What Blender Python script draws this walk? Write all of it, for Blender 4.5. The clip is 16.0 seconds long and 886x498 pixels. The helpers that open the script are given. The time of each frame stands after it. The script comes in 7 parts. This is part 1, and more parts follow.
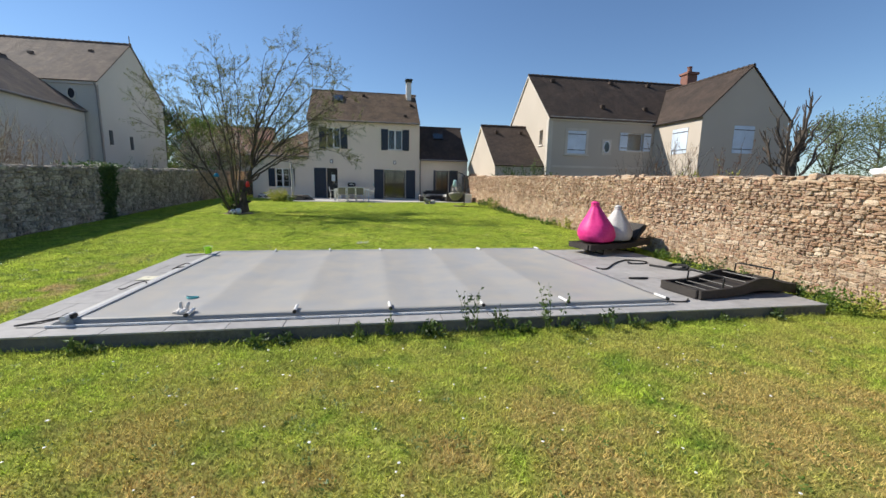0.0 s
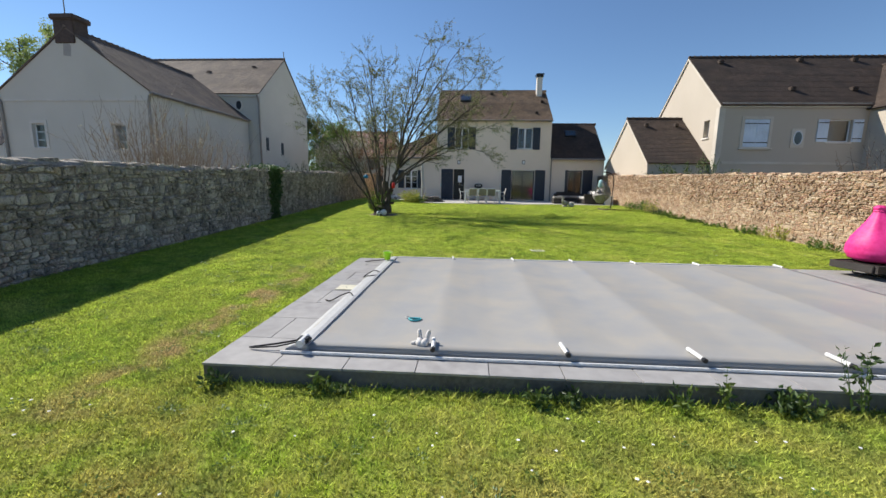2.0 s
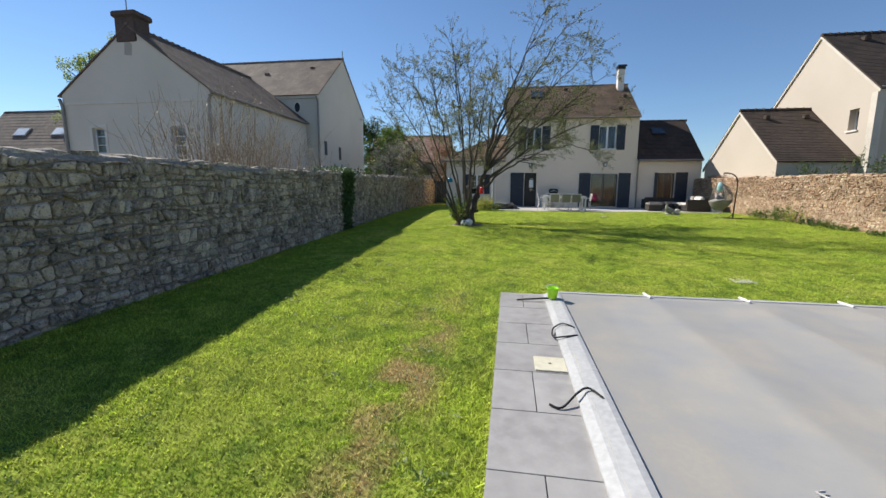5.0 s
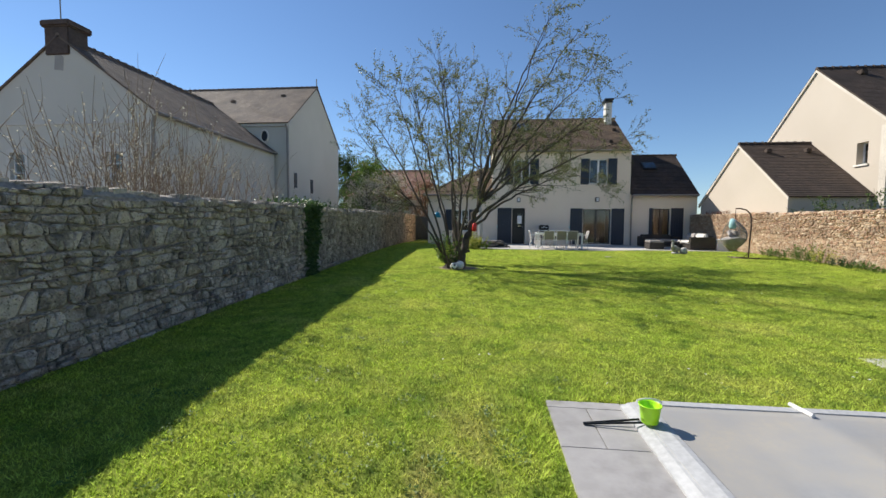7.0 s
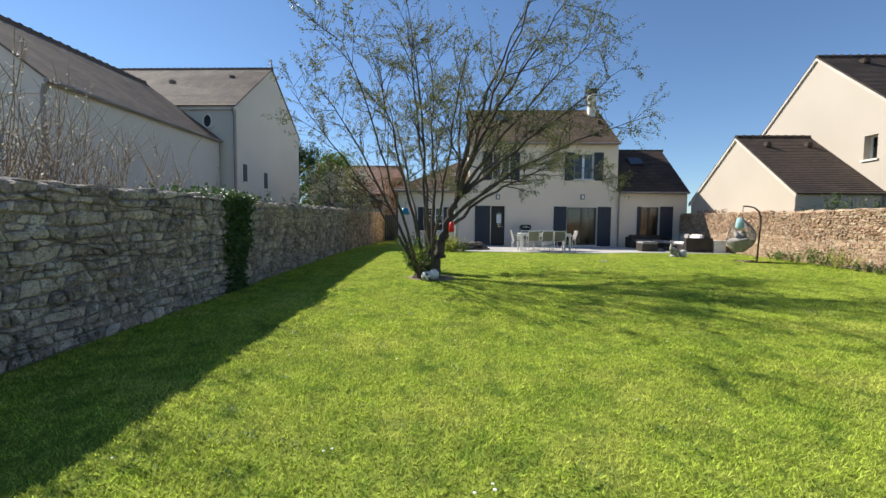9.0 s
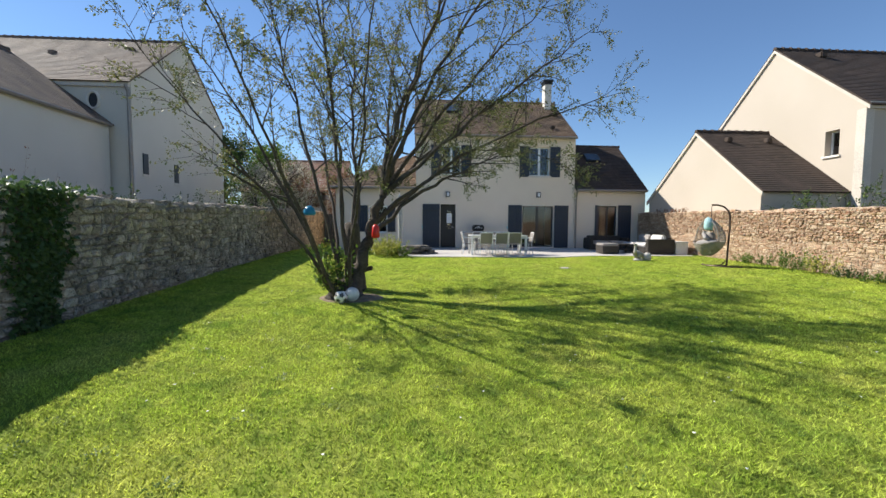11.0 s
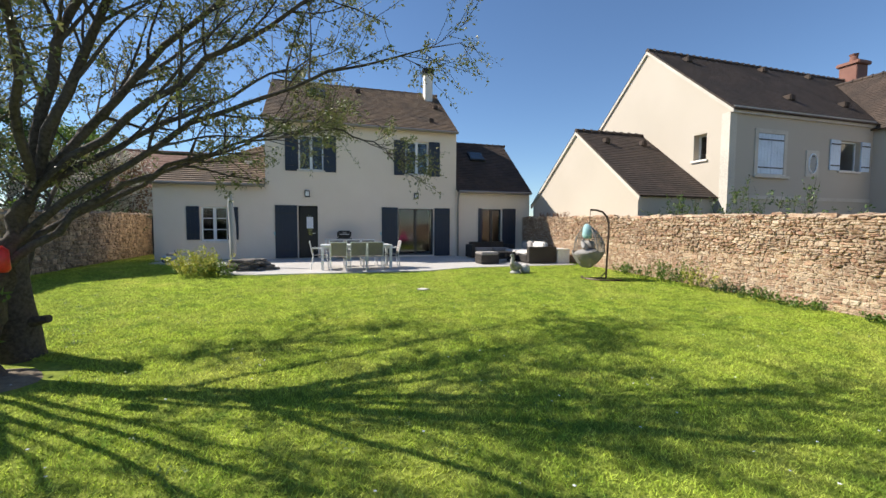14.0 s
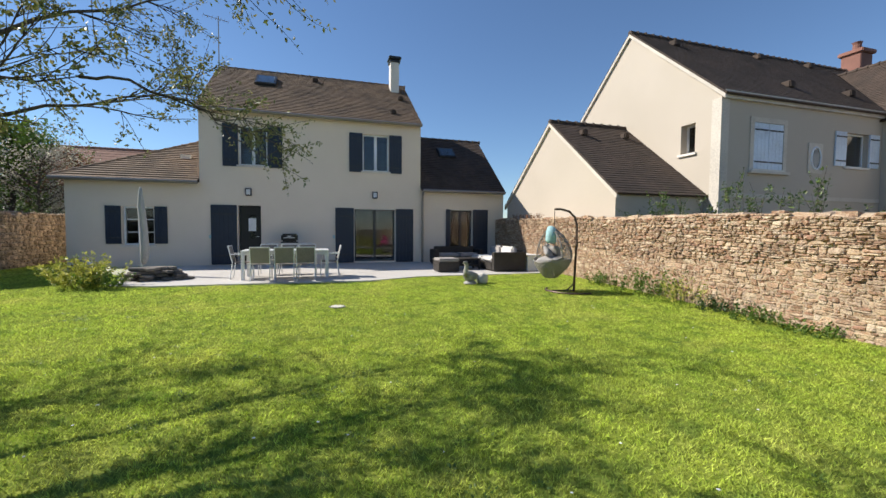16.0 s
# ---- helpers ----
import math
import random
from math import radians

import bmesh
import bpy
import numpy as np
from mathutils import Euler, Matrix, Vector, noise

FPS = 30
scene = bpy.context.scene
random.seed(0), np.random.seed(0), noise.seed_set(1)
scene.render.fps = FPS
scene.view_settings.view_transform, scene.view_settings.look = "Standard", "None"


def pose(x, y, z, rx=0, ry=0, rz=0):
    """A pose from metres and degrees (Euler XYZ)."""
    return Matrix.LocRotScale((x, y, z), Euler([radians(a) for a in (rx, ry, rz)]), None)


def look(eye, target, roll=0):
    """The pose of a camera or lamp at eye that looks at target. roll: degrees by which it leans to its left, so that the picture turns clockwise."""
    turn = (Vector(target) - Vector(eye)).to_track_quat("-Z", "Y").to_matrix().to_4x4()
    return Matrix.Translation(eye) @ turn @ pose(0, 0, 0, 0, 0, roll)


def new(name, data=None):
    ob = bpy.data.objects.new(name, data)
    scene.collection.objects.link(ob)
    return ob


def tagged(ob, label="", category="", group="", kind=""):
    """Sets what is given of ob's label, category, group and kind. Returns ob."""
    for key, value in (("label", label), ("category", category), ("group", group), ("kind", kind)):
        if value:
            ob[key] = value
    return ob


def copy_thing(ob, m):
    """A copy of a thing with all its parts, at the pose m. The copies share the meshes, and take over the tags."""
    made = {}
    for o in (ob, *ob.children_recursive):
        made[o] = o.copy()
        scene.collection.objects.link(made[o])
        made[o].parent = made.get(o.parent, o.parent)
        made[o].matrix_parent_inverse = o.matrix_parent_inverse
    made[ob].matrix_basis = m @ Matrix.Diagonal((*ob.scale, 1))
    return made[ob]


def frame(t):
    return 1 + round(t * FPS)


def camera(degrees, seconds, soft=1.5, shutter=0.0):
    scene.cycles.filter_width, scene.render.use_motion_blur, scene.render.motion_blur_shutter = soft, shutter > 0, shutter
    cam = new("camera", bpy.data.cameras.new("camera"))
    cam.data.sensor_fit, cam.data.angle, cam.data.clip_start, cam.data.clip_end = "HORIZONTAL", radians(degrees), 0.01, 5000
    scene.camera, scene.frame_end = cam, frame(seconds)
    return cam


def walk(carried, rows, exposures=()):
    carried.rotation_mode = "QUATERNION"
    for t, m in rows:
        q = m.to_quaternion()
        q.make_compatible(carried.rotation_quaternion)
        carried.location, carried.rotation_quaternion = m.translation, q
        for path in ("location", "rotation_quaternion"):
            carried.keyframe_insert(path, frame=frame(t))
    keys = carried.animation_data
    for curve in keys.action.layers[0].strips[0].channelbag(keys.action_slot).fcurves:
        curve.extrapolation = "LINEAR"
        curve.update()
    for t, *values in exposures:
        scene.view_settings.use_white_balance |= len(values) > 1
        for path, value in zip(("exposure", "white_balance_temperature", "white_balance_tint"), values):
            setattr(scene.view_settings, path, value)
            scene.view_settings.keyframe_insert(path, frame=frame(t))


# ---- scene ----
cam = camera(95.0, 16.0, 1.5)
PATH = [
    (0, (-0.139, 0.063, 1.589), (0.212, 2.006, 1.271), 1.1),
    (0.5, (-0.517, 0.396, 1.525), (-0.293, 2.358, 1.207), 0.8),
    (1, (-0.976, 0.753, 1.507), (-0.88, 2.726, 1.193), 0.8),
    (1.5, (-1.452, 1.108, 1.511), (-1.471, 3.082, 1.194), 0.8),
    (2, (-1.914, 1.551, 1.503), (-2.045, 3.521, 1.186), 0.8),
    (2.5, (-2.364, 1.892, 1.495), (-2.588, 3.854, 1.18), 0.8),
    (3, (-2.773, 2.235, 1.467), (-3.037, 4.192, 1.154), 0.7),
    (3.5, (-3.162, 2.585, 1.487), (-3.469, 4.537, 1.173), 0.6),
    (6, (-4.472, 5.059, 1.373), (-4.783, 7.025, 1.179), 0.5),
    (6.5, (-4.592, 5.656, 1.398), (-4.861, 7.634, 1.271), 0.5),
    (7, (-4.698, 6.199, 1.449), (-4.906, 8.185, 1.335), 0.5),
    (7.5, (-4.794, 6.802, 1.451), (-4.966, 8.791, 1.344), 0.5),
    (8, (-4.866, 7.397, 1.44), (-5.0, 9.39, 1.331), 0.6),
    (10.5, (-4.548, 10.207, 1.507), (-4.5, 12.203, 1.386), 0.4),
    (11, (-4.311, 10.744, 1.542), (-4.181, 12.736, 1.422), 0.4),
    (11.5, (-3.994, 11.244, 1.564), (-3.782, 13.229, 1.449), 0.3),
    (12, (-3.656, 11.692, 1.647), (-3.367, 13.667, 1.528), 0.4),
    (12.5, (-3.321, 12.149, 1.674), (-2.942, 14.109, 1.562), 0.3),
    (13, (-3.008, 12.491, 1.696), (-2.512, 14.425, 1.58), 0.3),
    (13.5, (-2.616, 12.883, 1.717), (-2.079, 14.807, 1.604), 0.3),
    (14, (-2.241, 13.238, 1.736), (-1.673, 15.152, 1.624), 0.3),
    (14.5, (-1.852, 13.564, 1.77), (-1.272, 15.475, 1.656), 0.2),
    (15, (-1.406, 13.883, 1.791), (-0.826, 15.794, 1.677), 0.2),
    (15.5, (-0.917, 14.204, 1.752), (-0.335, 16.114, 1.646), 0.3),
    (16, (-0.41, 14.57, 1.71), (0.171, 16.482, 1.616), 0.4),
]
walk(cam, [(t, look(eye, target, roll)) for t, eye, target, roll in PATH],
     [(0.0, 0.53), (3.5, 0.53), (6.0, 0.54), (8.0, 0.62), (11.0, 0.75), (12.5, 0.76), (14.0, 0.74), (16.0, 0.6)])

# ---- world, sun ----
SUN = Vector((-1.05, 0.54, 1.0)).normalized()
world = bpy.data.worlds.new("sky")
scene.world = world
world.use_nodes = True
wn = world.node_tree.nodes
sky = wn.new("ShaderNodeTexSky")
sky.sky_type = "NISHITA"
sky.sun_disc = False
sky.sun_elevation = math.asin(SUN.z)
sky.sun_rotation = math.atan2(SUN.x, SUN.y)
sky.altitude = 100.0
sky.air_density = 1.0
sky.dust_density = 0.0
sky.ozone_density = 6.0
wn["Background"].inputs["Strength"].default_value = 0.088
world.node_tree.links.new(sky.outputs["Color"], wn["Background"].inputs["Color"])
sun_data = bpy.data.lights.new("sun", "SUN")
sun_data.energy = 4.8
sun_data.angle = radians(0.53)
sun_data.color = (1.0, 0.95, 0.86)
sun = new("sun", sun_data)
sun.matrix_world = look(SUN * 60, (0, 0, 0))


# ---- materials ----
def mix_node(nt, a, b, fac=0.5, mode="MIX"):
    """A colour mix; a, b and fac are sockets or values."""
    n = nt.nodes.new("ShaderNodeMix")
    n.data_type, n.blend_type = "RGBA", mode
    for sock, v in ((n.inputs[0], fac), (n.inputs[6], a), (n.inputs[7], b)):
        if isinstance(v, bpy.types.NodeSocket):
            nt.links.new(v, sock)
        else:
            sock.default_value = (*v, 1) if isinstance(v, tuple) else v
    return n.outputs[2]


def noise_node(nt, vec, scale, detail=4.0, rough=0.55, lo=0.35, hi=0.65):
    n = nt.nodes.new("ShaderNodeTexNoise")
    n.inputs["Scale"].default_value, n.inputs["Detail"].default_value, n.inputs["Roughness"].default_value = scale, detail, rough
    nt.links.new(vec, n.inputs["Vector"])
    r = nt.nodes.new("ShaderNodeMapRange")
    r.inputs[1].default_value, r.inputs[2].default_value = lo, hi
    nt.links.new(n.outputs["Fac"], r.inputs[0])
    return r.outputs[0]


def surface(name, base, dark=None, light=None, big=0.8, fine=25.0, rough=0.8, metal=0.0, bump=0.15, grain=60.0,
            per_piece=0.0, per_island=0.0, spec=0.4, fine_amount=0.5, world_space=True):
    """A worn surface: base colour, drifting to dark in large stains and to light in fine grain, with a fine relief."""
    m = bpy.data.materials.new(name)
    m.use_nodes = True
    nt = m.node_tree
    bsdf = nt.nodes["Principled BSDF"]
    if world_space:
        vec = nt.nodes.new("ShaderNodeNewGeometry").outputs["Position"]
    else:
        vec = nt.nodes.new("ShaderNodeTexCoord").outputs["Object"]
    dark = dark or tuple(c * 0.72 for c in base)
    light = light or tuple(min(1, c * 1.2) for c in base)
    c = mix_node(nt, base, dark, noise_node(nt, vec, big, 5))
    fmul = nt.nodes.new("ShaderNodeMath")
    fmul.operation = "MULTIPLY"
    fmul.inputs[1].default_value = fine_amount
    nt.links.new(noise_node(nt, vec, fine, 3), fmul.inputs[0])
    c = mix_node(nt, c, light, fmul.outputs[0])
    for amount, node, out in ((per_piece, "ShaderNodeObjectInfo", "Random"), (per_island, "ShaderNodeNewGeometry", "Random Per Island")):
        if amount:
            r = nt.nodes.new("ShaderNodeMapRange")
            r.inputs[3].default_value, r.inputs[4].default_value = 1 - amount, 1 + amount
            nt.links.new(nt.nodes.new(node).outputs[out], r.inputs[0])
            hsv = nt.nodes.new("ShaderNodeHueSaturation")
            nt.links.new(r.outputs[0], hsv.inputs["Value"])
            nt.links.new(c, hsv.inputs["Color"])
            c = hsv.outputs["Color"]
    nt.links.new(c, bsdf.inputs["Base Color"])
    bsdf.inputs["Roughness"].default_value, bsdf.inputs["Metallic"].default_value = rough, metal
    bsdf.inputs["Specular IOR Level"].default_value = spec
    if bump:
        b = nt.nodes.new("ShaderNodeBump")
        b.inputs["Strength"].default_value, b.inputs["Distance"].default_value = bump, 0.02
        nt.links.new(noise_node(nt, vec, grain, 4, 0.6, 0, 1), b.inputs["Height"])
        nt.links.new(b.outputs["Normal"], bsdf.inputs["Normal"])
    return m


def grass_colour(nt, vec):
    """Lawn colour by place: fresh and deep green, with dry straw patches."""
    c = mix_node(nt, (0.42, 0.51, 0.07), (0.27, 0.37, 0.05), noise_node(nt, vec, 1.3, 5, 0.6))
    c = mix_node(nt, c, (0.52, 0.59, 0.11), noise_node(nt, vec, 6.0, 3, 0.6, 0.45, 0.75))
    c = mix_node(nt, c, (0.17, 0.27, 0.04), noise_node(nt, vec, 3.4, 6, 0.72, 0.5, 0.64))
    c = mix_node(nt, c, (0.60, 0.62, 0.14), noise_node(nt, vec, 0.55, 6, 0.7, 0.54, 0.74))
    sep = nt.nodes.new("ShaderNodeSeparateXYZ")
    nt.links.new(vec, sep.inputs[0])
    r = nt.nodes.new("ShaderNodeMapRange")
    r.inputs[1].default_value, r.inputs[2].default_value, r.inputs[3].default_value, r.inputs[4].default_value = 2.6, 5.2, 1.0, 0.15
    nt.links.new(sep.outputs["Y"], r.inputs[0])
    mul = nt.nodes.new("ShaderNodeMath")
    mul.operation = "MULTIPLY"
    nt.links.new(r.outputs[0], mul.inputs[0])
    nt.links.new(noise_node(nt, vec, 1.1, 7, 0.7, 0.36, 0.57), mul.inputs[1])
    c = mix_node(nt, c, (0.48, 0.37, 0.14), mul.outputs[0])
    # a worn, dry strip that runs beside the pool
    band = 1.0
    for out, centre, half in (("X", -4.88, 0.36), ("Y", 6.5, 3.3)):
        d = nt.nodes.new("ShaderNodeMath")
        d.operation = "SUBTRACT"
        nt.links.new(sep.outputs[out], d.inputs[0])
        d.inputs[1].default_value = centre
        e = nt.nodes.new("ShaderNodeMath")
        e.operation = "ABSOLUTE"
        nt.links.new(d.outputs[0], e.inputs[0])
        f = nt.nodes.new("ShaderNodeMapRange")
        f.inputs[1].default_value, f.inputs[2].default_value, f.inputs[3].default_value, f.inputs[4].default_value = half * 0.4, half, 1.0, 0.0
        nt.links.new(e.outputs[0], f.inputs[0])
        g = nt.nodes.new("ShaderNodeMath")
        g.operation = "MULTIPLY"
        nt.links.new(f.outputs[0], g.inputs[0])
        if band == 1.0:
            nt.links.new(noise_node(nt, vec, 2.2, 5, 0.65, 0.43, 0.58), g.inputs[1])
        else:
            nt.links.new(band, g.inputs[1])
        band = g.outputs[0]
    return mix_node(nt, c, (0.50, 0.38, 0.19), band)


def lawn_material(name, blades):
    m = bpy.data.materials.new(name)
    m.use_nodes = True
    nt = m.node_tree
    bsdf = nt.nodes["Principled BSDF"]
    vec = nt.nodes.new("ShaderNodeNewGeometry").outputs["Position"]
    c = grass_colour(nt, vec)
    if blades:
        r = nt.nodes.new("ShaderNodeMapRange")
        r.inputs[3].default_value, r.inputs[4].default_value = 0.5, 1.9
        nt.links.new(nt.nodes.new("ShaderNodeNewGeometry").outputs["Random Per Island"], r.inputs[0])
        hsv = nt.nodes.new("ShaderNodeHueSaturation")
        nt.links.new(r.outputs[0], hsv.inputs["Value"])
        nt.links.new(c, hsv.inputs["Color"])
        c = hsv.outputs["Color"]
        tr = nt.nodes.new("ShaderNodeBsdfTranslucent")
        nt.links.new(c, tr.inputs["Color"])
        ms = nt.nodes.new("ShaderNodeMixShader")
        ms.inputs[0].default_value = 0.5
        nt.links.new(bsdf.outputs[0], ms.inputs[1])
        nt.links.new(tr.outputs[0], ms.inputs[2])
        nt.links.new(ms.outputs[0], nt.nodes["Material Output"].inputs["Surface"])
    else:
        c = mix_node(nt, c, (0.15, 0.17, 0.035), noise_node(nt, vec, 18.0, 4, 0.6, 0.4, 0.75))
        c = mix_node(nt, c, (0.12, 0.16, 0.03), 0.35)
        # beyond the garden walls: unseen ground, greyed to cut green bounce onto the houses
        sx = nt.nodes.new("ShaderNodeSeparateXYZ")
        nt.links.new(vec, sx.inputs[0])
        ab = nt.nodes.new("ShaderNodeMath")
        ab.operation = "ABSOLUTE"
        nt.links.new(sx.outputs["X"], ab.inputs[0])
        out = nt.nodes.new("ShaderNodeMapRange")
        out.inputs[1].default_value, out.inputs[2].default_value = 9.8, 10.2
        nt.links.new(ab.outputs[0], out.inputs[0])
        c = mix_node(nt, c, (0.20, 0.17, 0.125), out.outputs[0])
        b = nt.nodes.new("ShaderNodeBump")
        b.inputs["Strength"].default_value, b.inputs["Distance"].default_value = 0.6, 0.03
        nt.links.new(noise_node(nt, vec, 70.0, 4, 0.7, 0, 1), b.inputs["Height"])
        nt.links.new(b.outputs["Normal"], bsdf.inputs["Normal"])
    nt.links.new(c, bsdf.inputs["Base Color"])
    bsdf.inputs["Roughness"].default_value = 0.75
    bsdf.inputs["Specular IOR Level"].default_value = 0.15 if blades else 0.02
    return m


def leaf_material(name, a, b, through_light=0.35):
    m = bpy.data.materials.new(name)
    m.use_nodes = True
    nt = m.node_tree
    bsdf = nt.nodes["Principled BSDF"]
    rnd = nt.nodes.new("ShaderNodeNewGeometry").outputs["Random Per Island"]
    c = mix_node(nt, a, b, rnd)
    nt.links.new(c, bsdf.inputs["Base Color"])
    bsdf.inputs["Roughness"].default_value = 0.5
    tr = nt.nodes.new("ShaderNodeBsdfTranslucent")
    nt.links.new(c, tr.inputs["Color"])
    ms = nt.nodes.new("ShaderNodeMixShader")
    ms.inputs[0].default_value = through_light
    nt.links.new(bsdf.outputs[0], ms.inputs[1])
    nt.links.new(tr.outputs[0], ms.inputs[2])
    nt.links.new(ms.outputs[0], nt.nodes["Material Output"].inputs["Surface"])
    return m


def tile_roof_material(name, base, dark, light):
    """Small flat clay tiles: colour by tile, moss and soot in large stains."""
    m = bpy.data.materials.new(name)
    m.use_nodes = True
    nt = m.node_tree
    bsdf = nt.nodes["Principled BSDF"]
    vec = nt.nodes.new("ShaderNodeNewGeometry").outputs["Position"]
    vor = nt.nodes.new("ShaderNodeTexVoronoi")
    vor.inputs["Scale"].default_value = 6.0
    nt.links.new(vec, vor.inputs["Vector"])
    c = mix_node(nt, base, light, noise_node(nt, vor.outputs["Position"], 40.0, 2, 0.5, 0.4, 0.7))
    c = mix_node(nt, c, dark, noise_node(nt, vec, 1.1, 5, 0.6, 0.4, 0.7))
    nt.links.new(c, bsdf.inputs["Base Color"])
    bsdf.inputs["Roughness"].default_value = 0.85
    b = nt.nodes.new("ShaderNodeBump")
    b.inputs["Strength"].default_value, b.inputs["Distance"].default_value = 0.3, 0.02
    nt.links.new(noise_node(nt, vec, 14.0, 4, 0.6, 0, 1), b.inputs["Height"])
    nt.links.new(b.outputs["Normal"], bsdf.inputs["Normal"])
    return m


def stone_material(name, palette, stain, dust, warm_from=None):
    """Rubble stone: each stone takes its own tone from a palette; lichen stains, pale dust and a pitted relief over it."""
    m = bpy.data.materials.new(name)
    m.use_nodes = True
    nt = m.node_tree
    bsdf = nt.nodes["Principled BSDF"]
    geo = nt.nodes.new("ShaderNodeNewGeometry")
    vec = geo.outputs["Position"]
    add = nt.nodes.new("ShaderNodeMath")
    add.operation = "ADD"
    nt.links.new(geo.outputs["Random Per Island"], add.inputs[0])
    nt.links.new(nt.nodes.new("ShaderNodeObjectInfo").outputs["Random"], add.inputs[1])
    fr = nt.nodes.new("ShaderNodeMath")
    fr.operation = "FRACT"
    nt.links.new(add.outputs[0], fr.inputs[0])
    ramp = nt.nodes.new("ShaderNodeValToRGB")
    ramp.color_ramp.elements[0].color = (*palette[0], 1)
    ramp.color_ramp.elements[1].color = (*palette[-1], 1)
    for i, c in enumerate(palette[1:-1]):
        ramp.color_ramp.elements.new((i + 1) / (len(palette) - 1)).color = (*c, 1)
    nt.links.new(fr.outputs[0], ramp.inputs[0])
    c = mix_node(nt, ramp.outputs[0], stain, noise_node(nt, vec, 2.3, 6, 0.7, 0.44, 0.7))
    c = mix_node(nt, c, dust, noise_node(nt, vec, 13.0, 5, 0.7, 0.47, 0.72))
    c = mix_node(nt, c, tuple(v * 0.5 for v in stain), noise_node(nt, vec, 38.0, 3, 0.6, 0.55, 0.72))
    if warm_from is not None:
        # a younger stretch of ochre stone further along the wall
        sep = nt.nodes.new("ShaderNodeSeparateXYZ")
        nt.links.new(vec, sep.inputs[0])
        far = nt.nodes.new("ShaderNodeMapRange")
        far.inputs[1].default_value, far.inputs[2].default_value = warm_from, warm_from + 2.5
        nt.links.new(sep.outputs["Y"], far.inputs[0])
        c = mix_node(nt, c, mix_node(nt, c, (1.0, 0.86, 0.70), 1.0, "MULTIPLY"), far.outputs[0])
    nt.links.new(c, bsdf.inputs["Base Color"])
    bsdf.inputs["Roughness"].default_value = 0.95
    bsdf.inputs["Specular IOR Level"].default_value = 0.2
    normal = None
    for scale, dist in ((11.0, 0.05), (45.0, 0.02)):
        b = nt.nodes.new("ShaderNodeBump")
        b.inputs["Strength"].default_value, b.inputs["Distance"].default_value = 0.7, dist
        nt.links.new(noise_node(nt, vec, scale, 4, 0.65, 0, 1), b.inputs["Height"])
        if normal:
            nt.links.new(normal, b.inputs["Normal"])
        normal = b.outputs["Normal"]
    nt.links.new(normal, bsdf.inputs["Normal"])
    return m


def glass_material(name, tint=(0.02, 0.025, 0.03), rough=0.02):
    m = bpy.data.materials.new(name)
    m.use_nodes = True
    bsdf = m.node_tree.nodes["Principled BSDF"]
    bsdf.inputs["Base Color"].default_value = (0.9, 0.95, 0.95, 1)
    bsdf.inputs["Roughness"].default_value = rough
    bsdf.inputs["Transmission Weight"].default_value = 1.0
    bsdf.inputs["IOR"].default_value = 1.5
    return m


